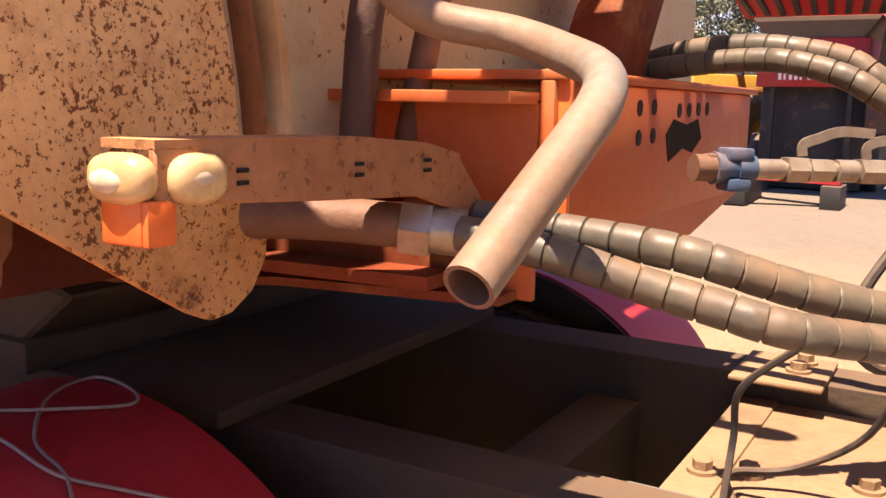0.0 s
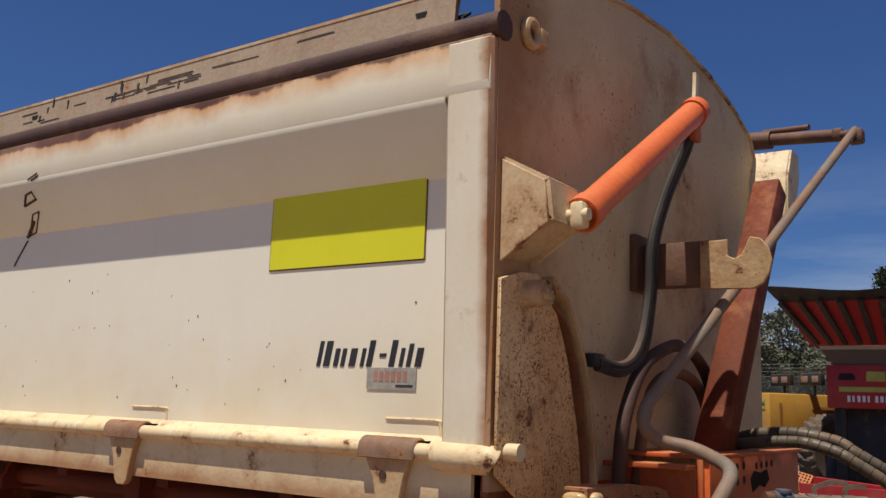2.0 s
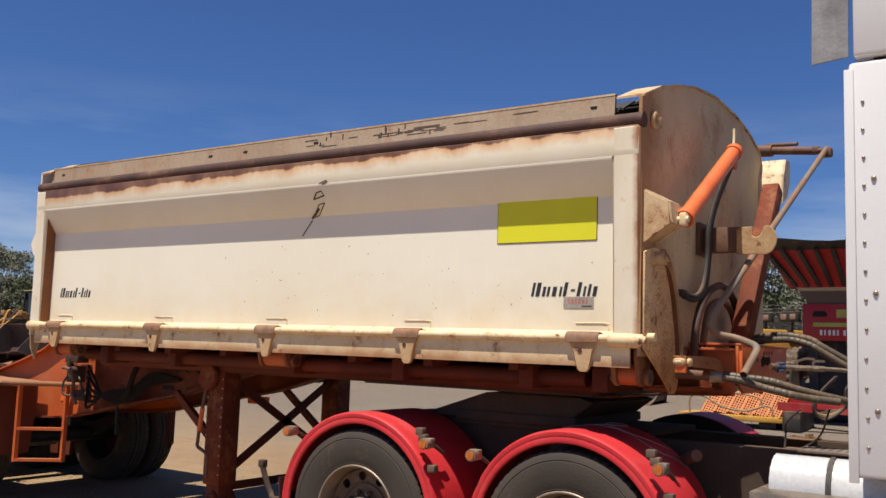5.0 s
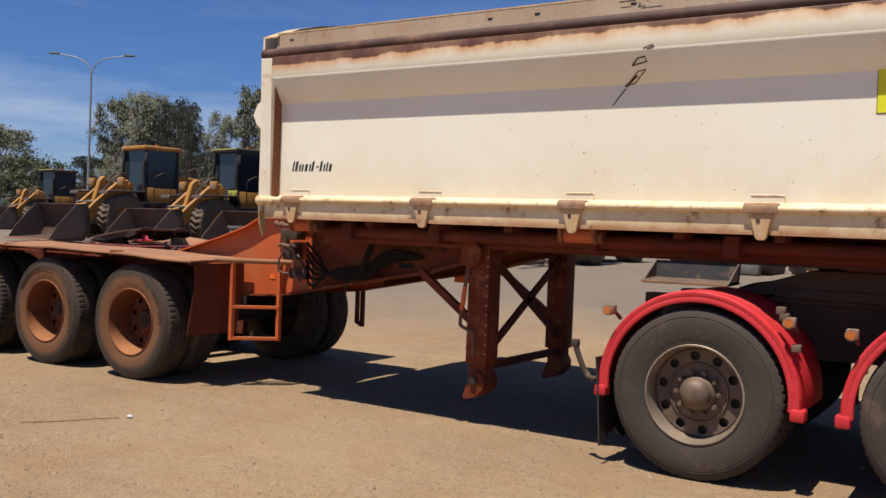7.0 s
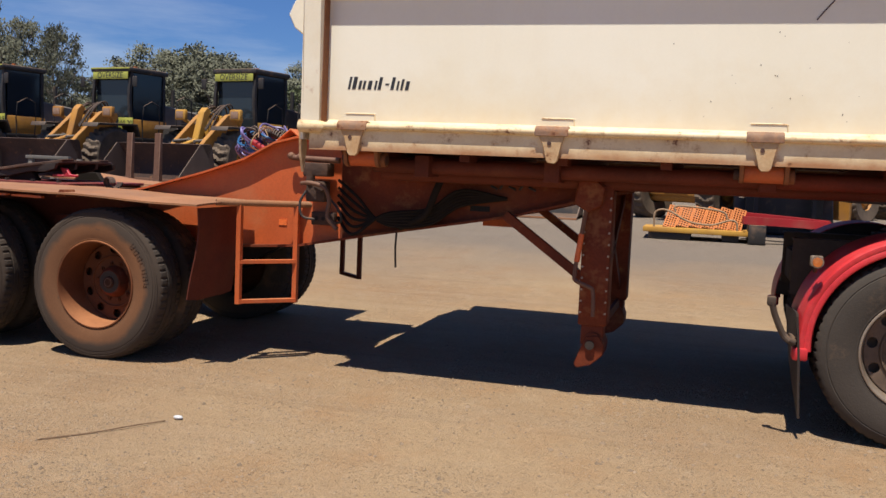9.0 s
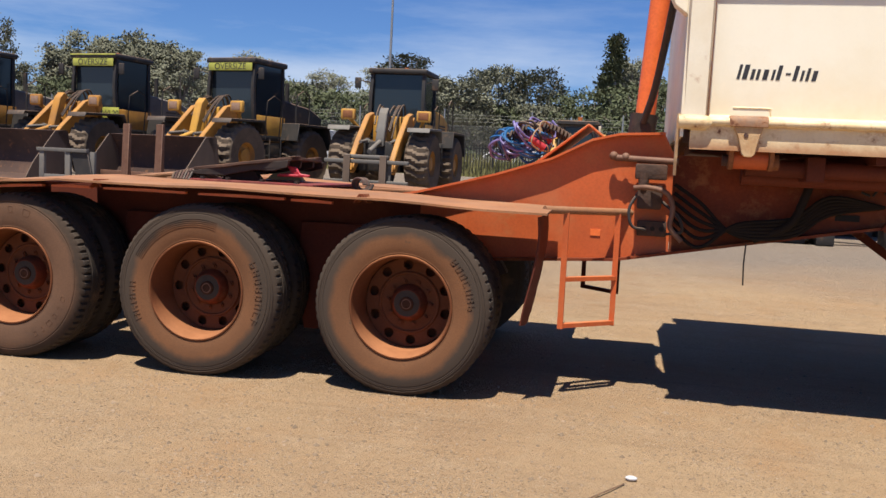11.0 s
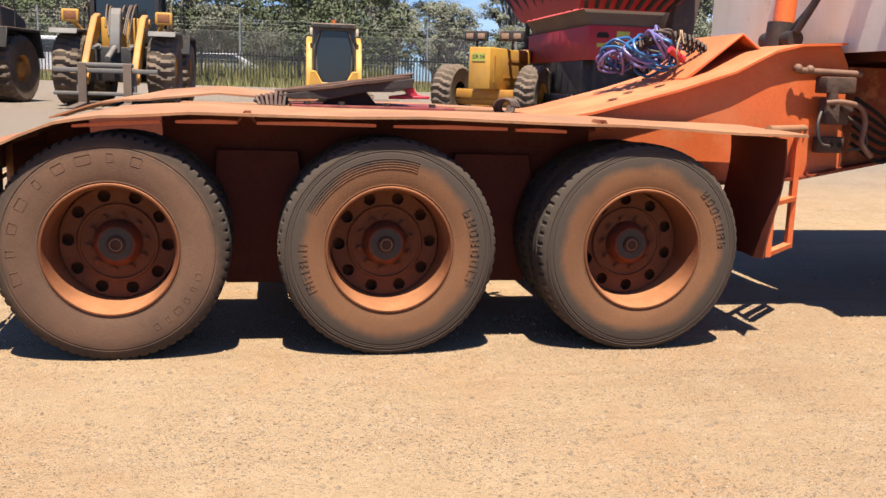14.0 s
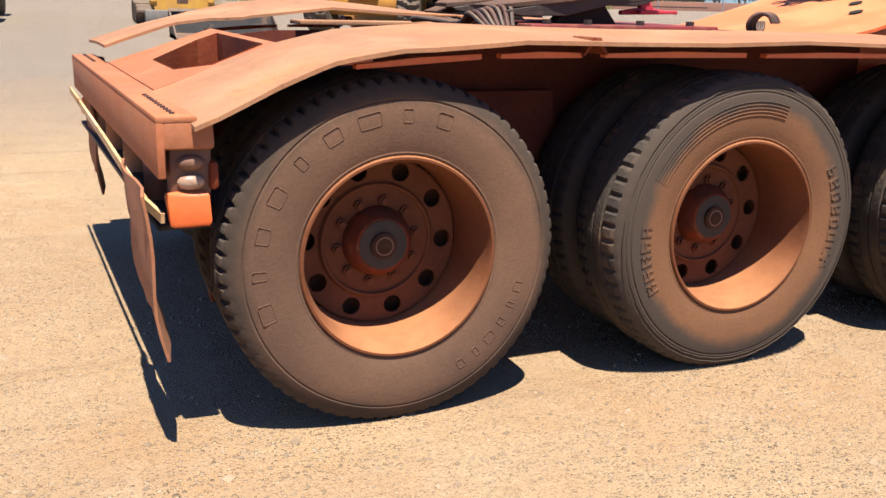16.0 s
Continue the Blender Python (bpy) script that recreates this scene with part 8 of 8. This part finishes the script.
def screen_plant():
    root = thing("screening_plant", (-1.98, 14.5, gz(14.6) + 0.16), "faded red mobile screening plant with flared hopper and tracks", "screening plant", rz=0)
    add = local(root)
    bm = B()
    box(bm, -1.27, 1.27, 0.0, 0.08, 1.02, 1.92, 0.02), box(bm, -1.27, -1.19, 0.08, 4.5, 1.02, 1.9, 0.01), box(bm, 1.19, 1.27, 0.08, 4.5, 1.02, 1.9, 0.01)
    pl = add("rear_plate", bm, SCREENRED)
    bm = B()
    box(bm, -0.26, 0.2, -0.012, 0.0, 1.58, 1.78)
    add("yellow_plate", bm, LIME, parent=pl)
    bm = B()
    box(bm, -0.95, 0.95, -0.01, 0.0, 1.36, 1.46)
    add("reflective_stripe", bm, LIME, parent=pl)
    for k in range(12):
        w = 0.09
        x = -0.75 + k * 0.125 + (0.06 if k > 4 else 0)
        bm = B()
        box(bm, x, x + w * (0.55 if k % 3 == 1 else 0.8), -0.01, 0.0, 1.15, 1.28)
        add("name_bar", bm, WHITECAB, parent=pl)
    for x in (-0.75, 0.72):
        bm = B()
        prism(bm, [(x - 0.2, 1.6), (x + 0.2, 1.6), (x + 0.22, 1.66), (x + 0.16, 1.74), (x - 0.16, 1.74), (x - 0.22, 1.66)], "y", -0.008, 0.0)
        add("lamp_slot", bm, BLACK, parent=pl)
    bm = B()
    lo = [(-1.1, 0.05), (1.1, 0.05), (1.1, 4.4), (-1.1, 4.4)]
    for (a, b) in zip(lo, lo[1:] + lo[:1]):
        vs = [bm.verts.new((a[0], a[1], 1.92)), bm.verts.new((b[0], b[1], 1.92)), bm.verts.new((b[0] * 1.02, b[1] - 0.02, 2.32)), bm.verts.new((a[0] * 1.02, a[1] - 0.02, 2.32))]
        bm.faces.new(vs)
    add("hopper_neck", bm, BUCKET_G)
    mid = [(-1.27, 0.0), (1.27, 0.0), (1.27, 4.5), (-1.27, 4.5)]
    top = [(-1.55, -1.0), (1.55, -1.0), (1.55, 5.4), (-1.55, 5.4)]
    bm = B()
    for i in range(4):
        j = (i + 1) % 4
        fs = [bm.faces.new([bm.verts.new((*p, z)) for p, z in ((mid[i], 2.32), (mid[j], 2.32), (top[j], 3.12), (top[i], 3.12))])]
        r = bmesh.ops.extrude_face_region(bm, geom=fs)
        bmesh.ops.translate(bm, vec=(0, 0, 0.05), verts=[v for v in r["geom"] if isinstance(v, bmesh.types.BMVert)])
    hp = add("hopper", bm, SCREENRED)
    for k in range(9):
        f = -1.0 + 2.0 * k / 8
        bm = B()
        sweep(bm, [(f * 1.1, -0.04, 2.36), (f * 1.50, -1.10, 3.1)], 0, n=0, flat=(0.05, 0.04))
        add("hopper_rib", bm, MBLACK, parent=hp)
        bm = B()
        y = 0.2 + 4.1 * k / 8
        sweep(bm, [(-1.16, y, 2.36), (-1.58, y * 1.4 - 0.9, 3.1)], 0, n=0, flat=(0.04, 0.05))
        add("hopper_rib", bm, MBLACK, parent=hp)
    out = [(-1.75, -1.35), (1.75, -1.35), (1.75, 5.8), (-1.75, 5.8)]
    bm = B()
    for i in range(4):
        j = (i + 1) % 4
        n = 8
        pts = []
        for k in range(n + 1):
            f = k / n
            a = Vector((*top[i], 3.12)).lerp(Vector((*top[j], 3.12)), f)
            b = Vector((*out[i], 3.42)).lerp(Vector((*out[j], 3.42)), f)
            b.z += -0.14 * math.sin(math.pi * f) + 0.02 * math.sin(9 * f)
            pts.append((bm.verts.new(a), bm.verts.new(b)))
        for (a, b), (c, d) in zip(pts, pts[1:]):
            bm.faces.new((a, c, d, b))
    add("rubber_lip", bm, RUBBER)
    for x in (-1.35, 1.35):
        bm = B()
        prism(bm, [(0.4, 0.2), (0.7, 0.55), (3.9, 0.55), (4.2, 0.2), (3.9, -0.17), (0.7, -0.17)], "x", x - 0.22, x + 0.22, 0.05)
        add("crawler_track", bm, MBLACK)
    # black block: frame, plus the shade beneath the plate filled in solid
    bm = B()
    box(bm, -1.22, 1.22, 0.35, 4.2, -0.12, 1.05, 0.03)
    for x in (-0.9, 0.9):
        box(bm, x - 0.06, x + 0.06, 0.1, 0.22, -0.17, 1.05)
    add("under_frame", bm, MBLACK)
    bm = B()
    prism(bm, [(0.3, 1.1), (3.2, 3.6), (3.2, 3.9), (0.3, 1.5)], "x", 2.05, 2.2, 0.02)
    prism(bm, [(0.3, 1.1), (3.2, 3.6), (3.2, 3.9), (0.3, 1.5)], "x", 2.35, 2.55, 0.02)
    add("conveyor_frame", bm, YEL_B)
    bm = B()
    box(bm, 1.3, 2.0, -0.2, 0.5, 0.6, 3.0, 0.03)
    add("power_pack", bm, BUCKET)

    # the hopper stands high over its tracks
    for c in [root, *root.children_recursive]:
        if c.type == "MESH":
            for v in c.data.vertices:
                v.co.x *= 0.60 if v.co.z < 2.0 else 0.78
                v.co.z = v.co.z * 0.771 + 0.60 if v.co.z > 1.02 else v.co.z if v.co.z < 0.3 else 0.3 + (v.co.z - 0.3) * 1.508


screen_plant()

# spare parts on the ground
rk = thing("steel_stand", stand_on(-16.5, 11.5), "dark grey welded steel stand on the ground", "stand")
add = local(rk)
for i, j in ((-0.45, -0.3), (0.1, -0.3), (-0.45, 0.5), (0.1, 0.5)):
    bm = B()
    box(bm, i - 0.05, i + 0.05, j - 0.04, j + 0.04, 0, 1.05, 0.005)
    add("stand_post", bm, MGREY)
bm = B()
box(bm, -0.55, 0.5, -0.36, -0.26, 1.03, 1.1, 0.006), box(bm, -0.5, 0.15, -0.33, -0.27, 0.45, 0.6, 0.006), box(bm, -0.55, 0.2, -0.36, 0.56, 0.0, 0.06, 0.006)
add("stand_frame", bm, MGREY)
bm = B()
prism(bm, [(0.15, 1.05), (0.5, 1.05), (0.62, 0.5), (1.1, 0.15), (1.0, 0.08), (0.3, 0.4)], "y", -0.32, -0.26, 0.01)
add("stand_gusset", bm, MBLACK)

fr = thing("pallet_fork_frame", stand_on(-17.7, 16.3), "rusty brown pallet fork frame before a bucket", "fork frame", rz=-18)
add = local(fr)
for x in (-0.5, 0.42):
    bm = B()
    prism(bm, [(0.0, 0.0), (0.0, 1.3), (-0.06, 1.3), (-0.10, 0.1), (-1.1, 0.04), (-1.1, 0.0)], "x", x - 0.09, x + 0.09, 0.006)
    add("fork", bm, PIPE_R)
bm = B()
box(bm, -1.3, 1.3, 0.0, 0.08, 0.25, 0.36, 0.006), box(bm, -1.3, 1.0, -0.4, -0.32, 0.06, 0.14, 0.006)
add("frame_bar", bm, PIPE_R)
bm = B()
box(bm, -1.4, 1.5, -0.75, -0.6, 0.0, 0.06, 0.004)
add("ground_plate", bm, DECKM)

fr.matrix_basis = fr.matrix_basis @ Matrix.Diagonal((1.25, 1.25, 1.25, 1))

sb = thing("spare_bucket", stand_on(-7.25, 16.3), "dark steel loader bucket lying in the yard", "bucket")
add = local(sb)
bm = B()
prism(bm, [(0.45, 0.5), (0.5, 0.55), (0.4, 0.1), (-0.4, 0.06), (-0.45, 0.0), (0.5, 0.0), (0.62, 0.5)], "x", -1.0, 1.0)
shell = add("bucket_shell", bm, MBLACK)
for x in (-1.0, 0.97):
    bm = B()
    prism(bm, [(0.5, 0.52), (-0.42, 0.02), (0.5, 0.02)], "x", x, x + 0.03)
    add("bucket_side", bm, BUCKET_G, parent=shell)
bm = B()
box(bm, -1.0, 1.0, -0.5, -0.38, 0.0, 0.04)
add("cutting_edge", bm, DECKM, parent=shell)

rk2 = thing("yellow_rack", stand_on(-3.65, 13.2), "orange yellow steel rack with grating steps and rail", "rack")
add = local(rk2)
bm = B()
box(bm, -0.92, 0.95, -0.4, 0.4, 0.12, 0.215, 0.012)
base = add("rack_base", bm, YEL_B)
for k in range(6):
    m = Matrix.Translation((-0.46 + 0.235 * k, -0.22, 0.21)) @ pose(0, 0, 0, -44, 14, 0)
    bm = B()
    for i in range(5):
        box(bm, -0.105 + 0.0475 * i, -0.085 + 0.0475 * i, 0.0, 0.03, 0.0, 0.56, 0, m)
    for i in range(11):
        box(bm, -0.105, 0.105, 0.002, 0.028, 0.0545 * i, 0.0545 * i + 0.02, 0, m)
    for x in (-0.112, 0.105):
        box(bm, x, x + 0.007, 0.0, 0.16, 0.0, 0.56, 0, m)
    add("grating", bm, GRATE, parent=base)
for pts in ([(-0.72, -0.36, 0.2), (-0.72, -0.36, 0.46), (-0.6, -0.36, 0.54), (-0.42, -0.36, 0.50), (-0.1, -0.36, 0.34), (0.3, -0.36, 0.30), (0.62, -0.36, 0.40), (0.74, -0.36, 0.36), (0.76, -0.36, 0.2)],
            [(-0.35, -0.34, 0.5), (-0.3, -0.34, 0.62), (0.45, -0.34, 0.56), (0.58, -0.34, 0.42)]):
    bm = B()
    sweep(bm, pts, 0.018, 8, 5)
    add("rail", bm, TANH)
bm = B()
box(bm, -0.82, -0.05, -0.36, 0.3, 0.0, 0.118, 0.01)
add("block", bm, MBLACK)
bm = B()
box(bm, 0.5, 0.8, -0.3, 0.3, 0.0, 0.118, 0.01)
add("block", bm, MBLACK)
rt = thing("drawbar", stand_on(-1.2, 13.3), "red painted drawbar lying on blocks in the yard", "drawbar")
add = local(rt)
bm = B()
sweep(bm, [(-1.6, 0.4, 0.45), (-0.9, 0.15, 0.42), (-0.1, -0.1, 0.38)], 0, n=3, flat=(0.07, 0.09))
sweep(bm, [(-1.6, -0.5, 0.42), (-0.9, -0.3, 0.4), (-0.1, -0.15, 0.38)], 0, n=3, flat=(0.06, 0.07))
add("drawbar_beam", bm, SCREENRED)
bm = B()
box(bm, -1.5, -1.2, -0.6, 0.5, 0.0, 0.34, 0.01)
add("block", bm, MBLACK)
bm = B()
box(bm, -0.3, -0.05, -0.4, 0.2, 0.0, 0.3, 0.01)
add("block", bm, MBLACK)

# ---- fence ----
FY = 36.0
pf = thing("palisade_fence", (-8, FY, gz(FY) - 0.15), "black steel palisade fence along the road verge", "fence", kind="structure")
bm = B()
for x in (-36, -32, -28, -24, -20, -16, -12, -8, -4, 0, 4, 8, 12, 16):
    box(bm, x + 8 - 0.04, x + 8 + 0.04, -0.04, 0.04, 0, 1.75)
child("fence_post", mesh_of("fence_post", bm, FENCEM), pf)
bm = B()
for z in (0.3, 1.4):
    box(bm, -32, 28, -0.02, 0.02, z, z + 0.05)
child("fence_rail", mesh_of("fence_rail", bm, FENCEM), pf)
bm = B()
prism(bm, [(-0.02, 0.05), (0.02, 0.05), (0.02, 1.55), (0.0, 1.65), (-0.02, 1.55)], "y", -0.03, -0.02)
PALE = mesh_of("pale", bm, FENCEM)
for k in range(296):
    child("pale", PALE, pf, Matrix.Translation((-18 + 0.13 * k, 0, 0)))
cf = thing("chain_wire_fence", (-7.58, FY + 1.2, gz(FY) - 0.1), "tall galvanised chain wire fence with barbed top", "fence", kind="structure")
for k in range(19):
    bm = B()
    rod(bm, (-40 + 4.05 * k + 0.65, 0, 0), (-40 + 4.05 * k + 0.65, 0, 3.15), 0.035, seg=8)
    child("wire_post", mesh_of("wire_post", bm, GALV), cf)
vs, fs = [], []


def strip(a, b, w=0.004):
    i = len(vs)
    vs.extend([(a[0] - w, 0, a[1]), (a[0] + w, 0, a[1]), (b[0] + w, 0, b[1]), (b[0] - w, 0, b[1])])
    fs.append((i, i + 1, i + 2, i + 3))


for k in range(900):
    x = -40 + 0.085 * k
    strip((x, 0.05), (x + 2.35, 2.4))
    strip((x, 2.4), (x + 2.35, 0.05))
me = bpy.data.meshes.new("wire_mesh")
me.from_pydata(vs, [], fs)
me.materials.append(WIREM)
tagged(child("wire_mesh", me, cf), kind="stuff")
bm = B()
for z in (0.05, 1.2, 2.4, 2.6, 2.75, 2.9):
    rod(bm, (-40, 0, z), (36, 0, z), 0.006, seg=4)
child("line_wire", mesh_of("line_wire", bm, WIREM), cf)

# ---- road side ----


def parked_car(x, y, kind, rz=0):
    root = thing("parked_car", (x, y, 1.0), "white parked %s beyond the fence" % kind, "car", "cars beyond the fence", rz=rz)
    add = local(root)
    bm = B()
    prof = [(-2.2, 0.35), (-2.25, 0.7), (-1.3, 0.95), (-0.6, 1.42), (1.2, 1.45), (2.0, 1.0), (2.25, 0.9), (2.25, 0.35)] if kind == "sedan" else [(-2.4, 0.4), (-2.45, 0.95), (-1.7, 1.15), (-1.1, 1.95), (2.4, 1.98), (2.45, 0.4)]
    prism(bm, prof, "y", -0.85, 0.85, 0.05)
    bd = add("body", bm, CARW)
    bm = B()
    win = [(-1.1, 1.0), (-0.55, 1.35), (1.1, 1.38), (1.6, 1.02)] if kind == "sedan" else [(-1.5, 1.25), (-1.05, 1.8), (2.2, 1.82), (2.2, 1.25)]
    prism(bm, win, "y", -0.862, 0.862)
    add("side_glass", bm, GLASS, parent=bd)
    for wx in (-1.4, 1.45):
        for wy in (-0.8, 0.8):
            bm = B()
            rod(bm, (wx, wy - 0.1, 0.33), (wx, wy + 0.1, 0.33), 0.33, seg=20)
            add("wheel", bm, TYRE_T)


parked_car(-12.0, 41.5, "sedan"), parked_car(-19.0, 42, "van"), parked_car(-23.5, 41, "van")
bm = B()
box(bm, -60, 50, 38.6, 39.2, 0.7, 1.45, 0.02)
solid("kerb_strip", bm, mat("red_brown_kerb", (0.30, 0.13, 0.08), (0.24, 0.12, 0.08), 0.9, scale=1.0), "low red-brown kerb strip behind the fence", "kerb", kind="structure")


def grass(x0, x1, y0, y1, count, h, seed):
    rnd = random.Random(seed)
    vs, fs = [], []
    for _ in range(count):
        x, y = rnd.uniform(x0, x1), rnd.uniform(y0, y1)
        z = gz(y) - 0.03
        a = rnd.uniform(0, math.pi)
        w, hh = rnd.uniform(0.015, 0.04), h * rnd.uniform(0.4, 1.25)
        lx, ly = rnd.uniform(-0.25, 0.25) * hh, rnd.uniform(-0.25, 0.25) * hh
        i = len(vs)
        c, s = math.cos(a) * w, math.sin(a) * w
        vs.extend([(x - c, y - s, z), (x + c, y + s, z), (x + lx + c * 0.3, y + ly + s * 0.3, z + hh), (x + lx * 1.1, y + ly, z + hh * 1.08)])
        fs.append((i, i + 1, i + 2, i + 3))
    me = bpy.data.meshes.new("grass")
    me.from_pydata(vs, [], fs)
    me.materials.append(GRASSM)
    tagged(new("grass", me), "dry yellow-green grass along the fence", "grass", kind="stuff")


grass(-26, 14, 35.2, 38.2, 14000, 0.42, 3)
grass(-14, -4, 36.2, 38.4, 5000, 0.9, 4)

# ---- street lamps ----


def street_lamp(x, y, h, arms):
    root = thing("street_lamp", (x, y, 0.3), "tall grey steel street lamp with curved arms", "street lamp", rz=arms)
    add = local(root)
    bm = B()
    rod(bm, (0, 0, 0), (0, 0, h * 0.90), 0.11, 0.07, seg=12)
    add("pole", bm, GALV)
    for s in (-1, 1):
        bm = B()
        sweep(bm, [(0, 0, h * 0.90), (s * 0.35, 0, h * 0.945), (s * 1.1, 0, h * 0.98), (s * 2.6, 0, h)], 0.045, 8, 6)
        a = add("arm", bm, GALV)
        bm = B()
        box(bm, min(s * 2.5, s * 3.3), max(s * 2.5, s * 3.3), -0.14, 0.14, h - 0.05, h + 0.08, 0.03)
        add("lamp_head", bm, MGREY, parent=a)


street_lamp(-62.2, 40.0, 13.6, 32)
street_lamp(-21.5, 53.0, 14.0, 0)

# ---- trees ----


def gum_tree(name, seed, h, spread, leaf, clumps, per, size, conical=False):
    rnd = random.Random(seed)
    root = thing(name, (0, 0, -200), "", "")
    add = local(root)
    bm = B()
    tips = []
    base = Vector((0, 0, 0))
    fork = h * rnd.uniform(0.22, 0.35)
    sweep(bm, [(0, 0, 0), (rnd.uniform(-0.2, 0.2), rnd.uniform(-0.2, 0.2), fork * 0.5), (rnd.uniform(-0.3, 0.3), rnd.uniform(-0.3, 0.3), fork), (0, 0, h * (0.95 if conical else 0.6))], 0.2, 7, 3, radius=lambda k, c: h * 0.022 * (1 - 0.75 * k / c))
    for i in range(clumps):
        if conical:
            f = (i + 0.5) / clumps
            z = h * (0.12 + 0.86 * f)
            rr = spread * (1.02 - f) * rnd.uniform(0.55, 1.0)
        else:
            z = h * rnd.uniform(0.33, 0.98)
            rr = spread * rnd.uniform(0.25, 1.0) * math.sqrt(max(0.08, 1 - ((z / h - 0.6) / 0.45) ** 2))
        a = rnd.uniform(0, 2 * math.pi)
        tip = Vector((rr * math.cos(a), rr * math.sin(a), z))
        tips.append(tip)
        if i % 2 == 0:
            st = Vector((0, 0, fork * rnd.uniform(0.8, 1.6) if not conical else z * 0.97))
            mid = st.lerp(tip, 0.5) + Vector((rnd.uniform(-0.3, 0.3), rnd.uniform(-0.3, 0.3), 0.25))
            sweep(bm, [st, mid, tip], 0.05, 5, 3, radius=lambda k, c: h * 0.008 * (1 - 0.8 * k / c))
    add("trunk", bm, BARK)
    vs, fs = [], []
    for tip in tips:
        cr = rnd.uniform(0.45, 1.0) * size
        hang = rnd.uniform(0.0, 0.5)
        for _ in range(per):
            d = Vector((rnd.gauss(0, 1), rnd.gauss(0, 1), rnd.gauss(0, 0.55)))
            p = tip + d * cr * 0.40
            p.z -= hang * d.length * cr * 0.18
            s = rnd.uniform(0.075, 0.17)
            u = Vector((rnd.gauss(0, 1), rnd.gauss(0, 1), rnd.gauss(0, 1))).normalized()
            v = u.orthogonal().normalized()
            i = len(vs)
            vs.extend([p - u * s, p + v * s * 0.45, p + u * s, p - v * s * 0.45])
            fs.append((i, i + 1, i + 2, i + 3))
    me = bpy.data.meshes.new("crown")
    me.from_pydata(vs, [], fs)
    me.materials.append(leaf)
    child("crown", me, root)
    return root


protos = [gum_tree("gum_tree", 1, 9.0, 3.2, LEAF, 95, 100, 1.15), gum_tree("gum_tree", 2, 8.0, 2.8, LEAF, 85, 100, 1.1), gum_tree("gum_tree", 3, 10.0, 2.6, LEAF, 90, 95, 1.05),
          gum_tree("broad_tree", 4, 6.5, 3.2, LEAF_D, 85, 80, 1.2), gum_tree("shrub", 5, 3.2, 2.0, LEAF_D, 45, 90, 0.9), gum_tree("pine_tree", 6, 9.5, 1.9, LEAF_D, 90, 80, 0.8, True)]
LABELS = ("grey-green gum tree with ragged crown beyond the fence", "slender gum tree with open crown beyond the fence", "tall gum tree with bare lower trunk beyond the fence",
          "dense dark green tree beyond the fence", "low dark green shrub beyond the fence", "dark conifer with tiered branches beyond the fence")
CATS = ("tree", "tree", "tree", "tree", "shrub", "tree")
rnd = random.Random(77)
spots = []
for k in range(38):
    x = -88 + 3.3 * k + rnd.uniform(-1.1, 1.1)
    spots.append((x, rnd.uniform(46, 56), rnd.choice((0, 1, 2, 0, 1)), rnd.uniform(0.45, 0.74)))
for k in range(46):
    spots.append((-84 + 2.7 * k + rnd.uniform(-1.5, 1.5), rnd.uniform(58, 70), rnd.choice((0, 1, 2, 3)), rnd.uniform(0.72, 1.05)))
# taller gums behind the loaders, and the tallest clump towards the far end of the yard
for k in range(20):
    spots.append((-56 + 2.3 * k + rnd.uniform(-0.8, 0.8), rnd.uniform(60, 68), rnd.choice((0, 1, 2)), rnd.uniform(0.74, 0.94)))
for k in range(4):
    spots.append((-49.5 + 2.3 * k, 64 + rnd.uniform(-2, 2), rnd.choice((0, 1)), rnd.uniform(1.08, 1.2)))
slim = [(-74.5, 52, 0, 1.0), (-71.5, 53, 1, 1.22), (-69.5, 51, 2, 1.0), (-67, 53, 1, 1.28), (-64.8, 52, 2, 0.92), (-62.5, 54, 0, 0.86),
        (-56.8, 52, 2, 1.02), (-54.4, 52.5, 1, 1.05), (-51.0, 53, 0, 0.85)]
for k in range(24):
    spots.append((-70 + 4.4 * k + rnd.uniform(-1.5, 1.5), rnd.uniform(43, 46), rnd.choice((4, 4, 3)), rnd.uniform(0.55, 1.0)))
for k in range(7):
    spots.append((-96 + 4.2 * k, 36 + 2 * k + rnd.uniform(-2, 2), rnd.choice((0, 3)), rnd.uniform(0.9, 1.2)))
spots += [(-7.2, 49, 5, 0.95), (-6.2, 60, 2, 0.9)]
for x, y, k, s in spots + slim:
    f, s = (0.55, s * 1.3) if (x, y, k, s) in slim else (1.0, s)
    t = copy_thing(protos[k], Matrix.Translation((x, y, 0.35)) @ pose(0, 0, 0, 0, 0, rnd.uniform(0, 360)) @ Matrix.Diagonal((s * f, s * f, s * rnd.uniform(0.9, 1.1), 1)))
    tagged(t, LABELS[k], CATS[k], "trees along the fence")
for p in protos:
    for c in list(p.children):
        bpy.data.objects.remove(c)
    bpy.data.objects.remove(p)

# sticks and scraps on the dirt
sk = B()
sweep(sk, [(-5.95, -0.56, 0.008), (-6.04, -0.72, 0.012), (-6.15, -0.88, 0.006), (-6.30, -1.07, 0.006)], 0.0035, 6, 5)
solid("stick", sk, WOODM, "thin dry stick lying on the dirt", "stick")
bm = B()
bmesh.ops.create_icosphere(bm, subdivisions=2, radius=0.022, matrix=Matrix.Translation((-5.92, -0.49, 0.012)) @ Matrix.Diagonal((1.2, 0.8, 0.5, 1)))
solid("paper_scrap", bm, CARW, "small white scrap of litter on the dirt", "litter")
